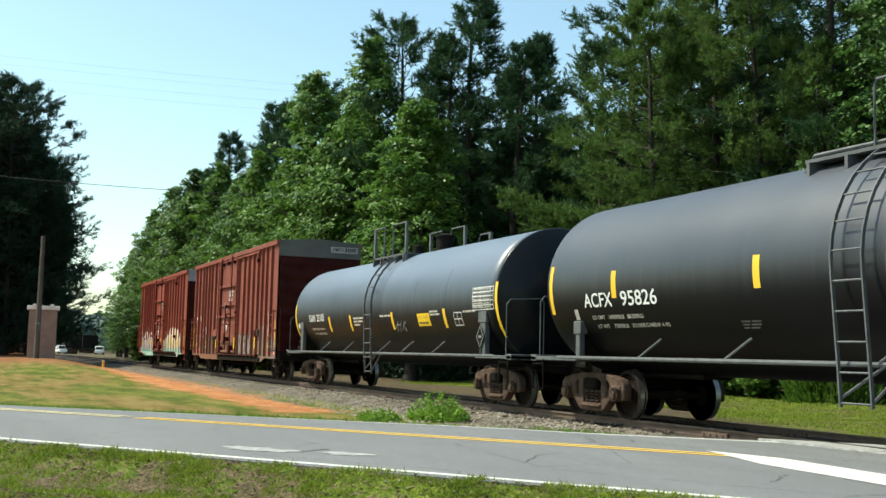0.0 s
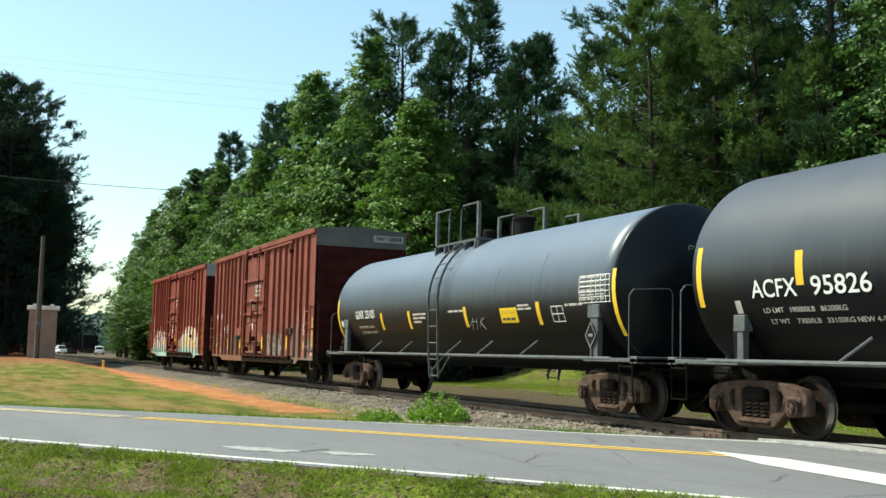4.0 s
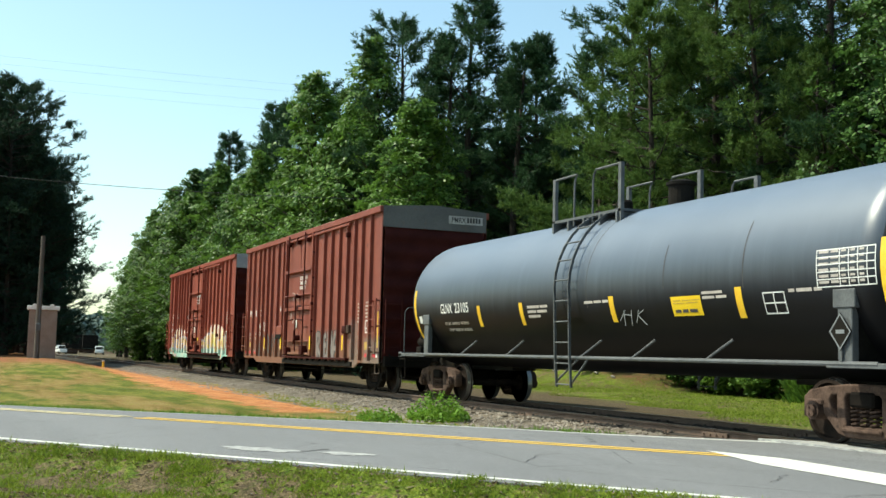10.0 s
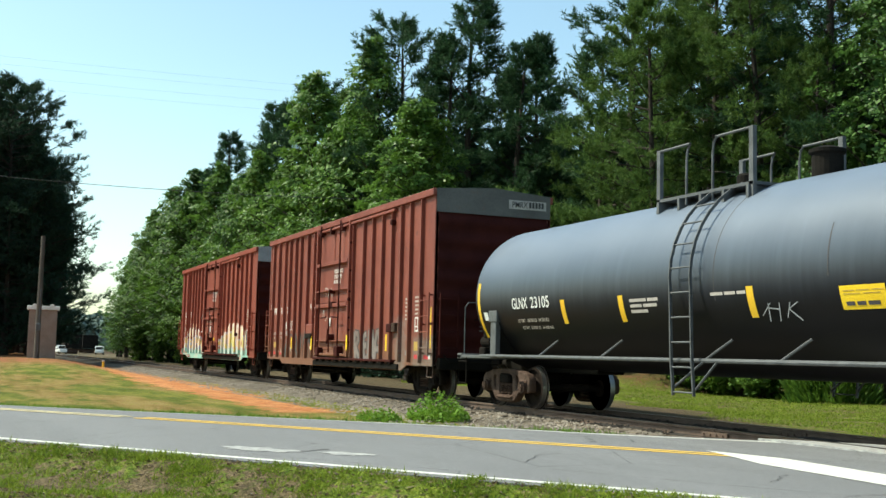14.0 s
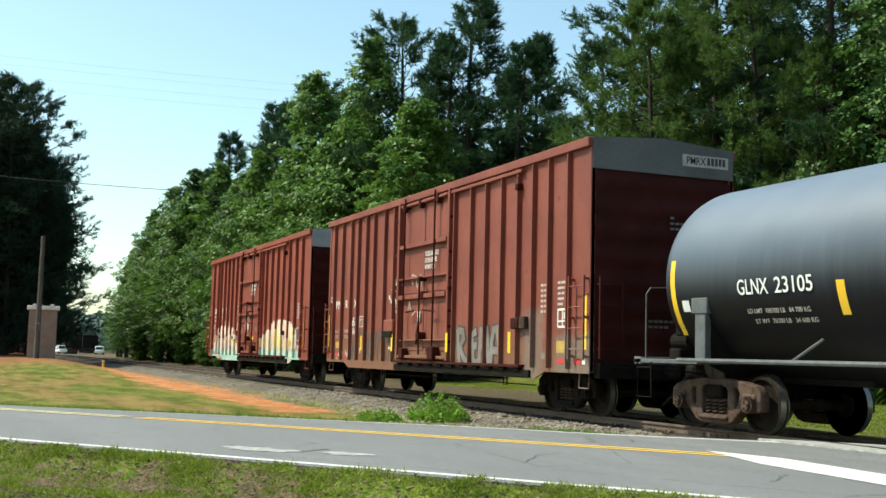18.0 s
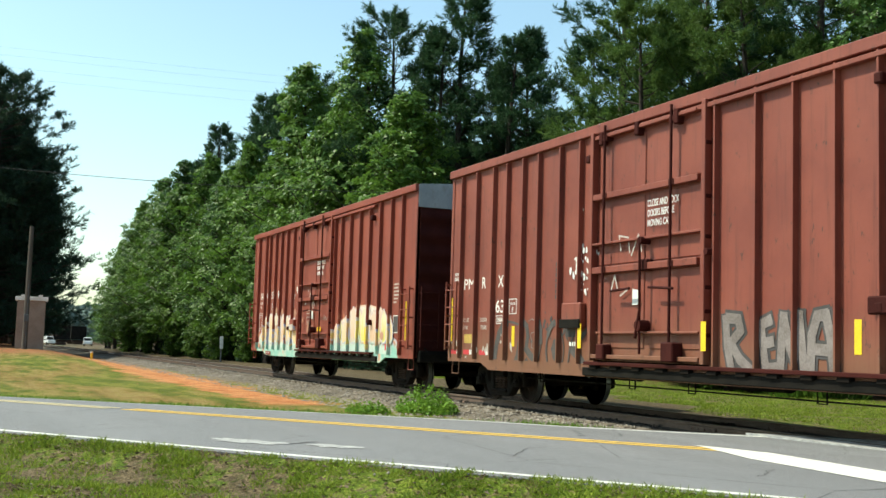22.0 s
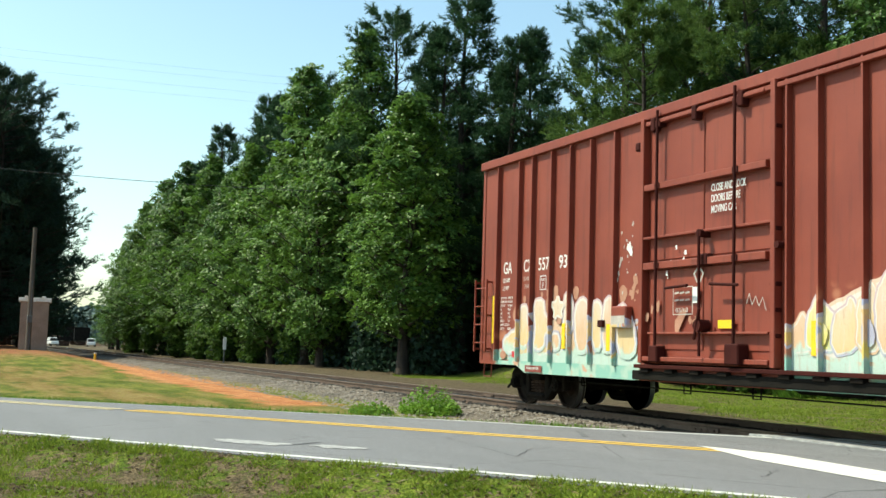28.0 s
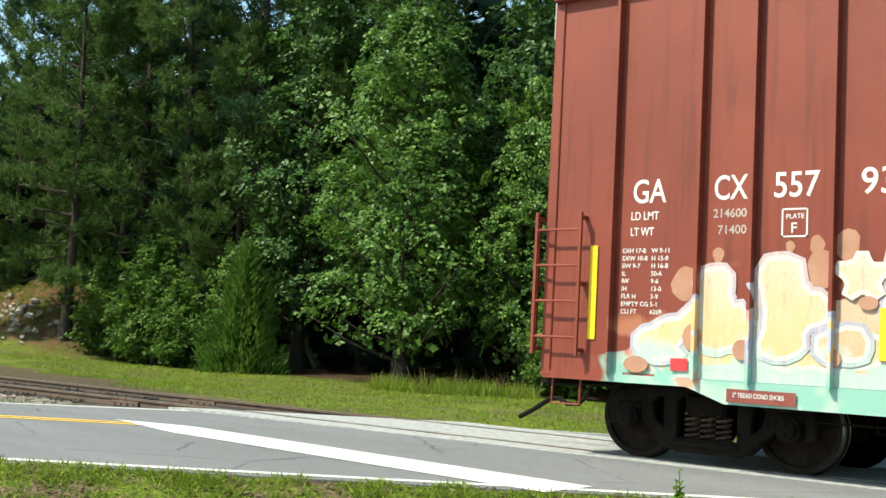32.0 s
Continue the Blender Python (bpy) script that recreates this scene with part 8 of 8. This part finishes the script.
part("bracket_plate", box(bmesh.new(), 5.20, 5.44, YS - 0.10, YS, 1.60, 1.84, 0.015), TRUCK, b1)

CX, CR, CZ = 13.05, 1.58, 2.37
tc = tank_car("charcoal black tank car with yellow reflector stripes", CX, CR, CZ, 7.80, TANK_C, 0.10, (-1.6, 1.6), 1.0, 0.0, (0.84, 0.07, 0.13, 1.70))
for xx in (-5.58, -1.80):
    shell_stripe(tc, xx - 0.075, xx + 0.075, 2.08, 2.54, CR, CZ, YELLOW)
shell_stripe(tc, -7.86, -7.74, 1.85, 2.74, CR, CZ, YELLOW)
shell_words("ACFX", tc, -6.59, 1.945, 0.255, CR, CZ, LETTER, 0.94)
shell_words("95826", tc, -5.385, 1.945, 0.255, CR, CZ, LETTER, 1.075)
shell_words("LD LMT   190000LB   86200KG", tc, -6.435, 1.735, 0.075, CR, CZ, FADED, 1.62)
shell_words("LT WT    73000LB   33100KG NEW 4-95", tc, -6.348, 1.585, 0.075, CR, CZ, FADED, 2.2)
shell_bars(tc, -2.35, 1.62, [(0.2, 0.2), (0.16, 0.22), (0.12, 0.2)], CR, CZ, DIM_LETTER, 0.022, 0.045)
shell_stripe(tc, -7.02, -6.89, 1.74, 1.92, CR, CZ, FADED, "tag_plate", "pale routing card")
# low arched frame over the top platform
bm = bmesh.new()
for side in (-1, 1):
    pipe(bm, [(-1.75, side * 0.75, CZ + CR - 0.22), (-1.55, side * 0.75, CZ + CR + 0.02), (1.55, side * 0.75, CZ + CR + 0.02), (1.75, side * 0.75, CZ + CR - 0.22)], 0.03)
    pipe(bm, [(-0.35, side * 0.8, CZ + CR - 0.1), (-0.35, side * 0.8, CZ + CR + 0.75), (-0.3, side * 0.8, CZ + CR + 0.85), (1.2, side * 0.8, CZ + CR + 0.85), (1.3, side * 0.8, CZ + CR - 0.1)], 0.022)
part("top_rail", bm, GREY_IRON, tc)


# ---- beside and beyond the track ----
hut = thing("relay_hut", "small buff masonry trackside hut with white coping", "hut", at=pose(-74.86, 4.5, 0.28, 0, 0, -4))
part("wall", box(bmesh.new(), -0.82, 0.82, -0.82, 0.82, -0.3, 2.96, 0.01), BRICK, hut)
part("coping", box(bmesh.new(), -0.93, 0.93, -0.95, 0.95, 2.96, 3.2, 0.02), WHITE_CAP, hut, "white coping slab")
for s in (-1, 1):
    part("vent", box(bmesh.new(), 0.8, 1.0, s * 0.5 - 0.12, s * 0.5 + 0.12, 3.2, 3.3, 0.01), WHITE_CAP, hut)
upole = thing("utility_pole", "weathered wooden utility pole beside the hut", "utility pole", at=pose(-71.9, 4.05, 0.2))
part("shaft", rod(bmesh.new(), (0, 0, -0.5), (0, 0.02, 7.4), 0.17, 12, 0.12), POLE_WOOD, upole)
part("meter_box", box(bmesh.new(), 0.13, 0.30, -0.14, 0.14, 1.7, 2.15, 0.02), GREY_IRON, upole)
part("conduit", rod(bmesh.new(), (0.16, 0.05, 0), (0.15, 0.05, 4.2), 0.03, 6), GREY_IRON, upole)
mile = thing("marker_post", "slim post with a white marker board beside the track", "sign post", at=pose(-78.9, 17.3, -0.35))
part("post", rod(bmesh.new(), (0, 0, -0.3), (0, 0, 1.75), 0.05, 8), GREY_IRON, mile)
part("board", box(bmesh.new(), 0.04, 0.07, -0.12, 0.12, 0.95, 1.8, 0.01), WHITE_CAP, mile)
ym = thing("marker_stake", "short yellow and white marker stake by the clay", "marker", at=pose(-67.2, 7.4, -0.22))
part("stake", rod(bmesh.new(), (0, 0, -0.2), (0, 0, 0.46), 0.07, 8), YELLOW, ym)
part("cap", rod(bmesh.new(), (0, 0, 0.46), (0, 0, 0.52), 0.08, 8), WHITE_CAP, ym)


def catenary(name, label, a, b, sag, r=0.012):
    a, b = Vector(a), Vector(b)
    pts = [a.lerp(b, t) - Vector((0, 0, sag * 4 * t * (1 - t))) for t in np.linspace(0, 1, 15)]
    tagged(part(name, pipe(bmesh.new(), pts, r, 5), CABLE), label, "cable")


catenary("overhead_cable", "thin dark overhead service cable", (-60, -6, 9.6), (-59, 26, 9.9), 0.5, 0.016)
for y0, zz in ((0, 15.9), (0, 15.5), (0, 14.9), (0, 14.4)):
    catenary("power_line", "thin pale overhead power line", (-62, -30, zz + 0.4), (-58.5, 40, zz + 0.6), 0.9, 0.003)


def far_wagon(label, x, y, z, mat, logs):
    c = thing("flat_wagon", label, "freight car", "parked cars down the line", at=pose(x, y, z))
    part("deck", box(bmesh.new(), -8, 8, -1.5, 1.5, 0.95, 1.2, 0.03), BLACK, c)
    for sx in (-6, 6):
        bm = box(bmesh.new(), sx - 1.1, sx + 1.1, -1.1, 1.1, 0.5, 0.8, 0.05)
        for dx in (-0.85, 0.85):
            rod(bm, (sx + dx, -0.85, 0.43), (sx + dx, 0.85, 0.43), 0.43, 16)
        part("truck", bm, TRUCK, c)
    if logs:
        for i in range(26):
            yy, zz = rng.uniform(-1.25, 1.25), 1.4 + 0.32 * (i % 6)
            part("log", rod(bmesh.new(), (-7.5 + rng.uniform(0, 1), yy, zz), (7.0 + rng.uniform(0, 1), yy, zz), 0.17, 8), LOG, c)
    else:
        part("body", box(bmesh.new(), -7.8, 7.8, -1.5, 1.5, 1.2, 3.6, 0.05), mat, c)
    for sx in (-7.8, 7.8):
        part("bulkhead", box(bmesh.new(), sx - 0.1, sx + 0.1, -1.5, 1.5, 1.2, 3.7, 0.03), BLACK, c)
    return c


far_wagon("dark parked log wagon far down the line", -226, 18.6, -0.25, BLACK, True)
far_wagon("dark parked gondola wagon far down the line", -250, 23.9, -0.25, BLACK, False)


def van(x, y, turn):
    c = thing("parked_van", "white van parked far down the line", "van", "parked vans", at=pose(x, y, -0.3, 0, 0, turn) @ Matrix.Scale(0.72, 4))
    bm = box(bmesh.new(), -2.4, 1.4, -0.95, 0.95, 0.4, 2.1, 0.15)
    box(bm, 1.2, 2.5, -0.95, 0.95, 0.4, 1.2, 0.12)
    part("body", bm, VAN_WHITE, c)
    part("windscreen", box(bmesh.new(), 1.35, 1.45, -0.8, 0.8, 1.25, 1.95, 0.02), GLASS_DARK, c)
    for sx in (-1.6, 1.7):
        for sy in (-0.9, 0.9):
            part("wheel", rod(bmesh.new(), (sx, sy - 0.1, 0.33), (sx, sy + 0.1, 0.33), 0.33, 14), BLACK, c)


van(-213.0, 15.8, 20)
van(-216.0, 23.0, -10)

# ---- ties, last: each a piece of the track ----
tie_me = bpy.data.meshes.new("tie")
bm = box(bmesh.new(), -0.115, 0.115, -1.3, 1.3, -0.36, -0.165, 0.012)
bmesh.ops.recalc_face_normals(bm, faces=bm.faces)
bm.to_mesh(tie_me)
bm.free()
tie_me.materials.append(TIE_WOOD)
for i in range(160):
    x = -94.0 + i * 0.51
    if x * N[0] + 10.4 * N[1] > 16.1:
        t = part("tie", tie_me, None, track)
        t.matrix_basis = pose(x + rng.uniform(-0.03, 0.03), TRACK_Y + rng.uniform(-0.04, 0.04), rng.uniform(-0.004, 0.008), 0, 0, rng.uniform(-1.2, 1.2))


# ---- what moves ----
def shift_at(t):
    """The train's way along the track at t, along a smooth curve through SHIFT."""
    ts, vs = [p[0] for p in SHIFT], [p[1] for p in SHIFT]
    slopes = [(vs[min(i + 1, len(ts) - 1)] - vs[max(i - 1, 0)]) / (ts[min(i + 1, len(ts) - 1)] - ts[max(i - 1, 0)]) for i in range(len(ts))]
    i = max(0, min(len(ts) - 2, sum(1 for v in ts if v <= t) - 1))
    h = ts[i + 1] - ts[i]
    u = (t - ts[i]) / h
    return ((2 * u ** 3 - 3 * u ** 2 + 1) * vs[i] + (u ** 3 - 2 * u ** 2 + u) * h * slopes[i] + (3 * u ** 2 - 2 * u ** 3) * vs[i + 1] + (u ** 3 - u ** 2) * h * slopes[i + 1])


def motions():
    car_times = [i * 0.5 for i in range(65)]
    for car, x in rolling:
        walk(car, [(t, pose(x + shift_at(t), TRACK_Y, 0)) for t in car_times])
    wheel_times = [i * 0.2 for i in range(125)] + [25.0 + i * 0.1 for i in range(71)]
    for w, dx in spinning:
        walk(w, [(t, pose(dx, 0, WHEEL_R, 0, math.degrees(shift_at(t) / WHEEL_R), 0)) for t in wheel_times])


motions()
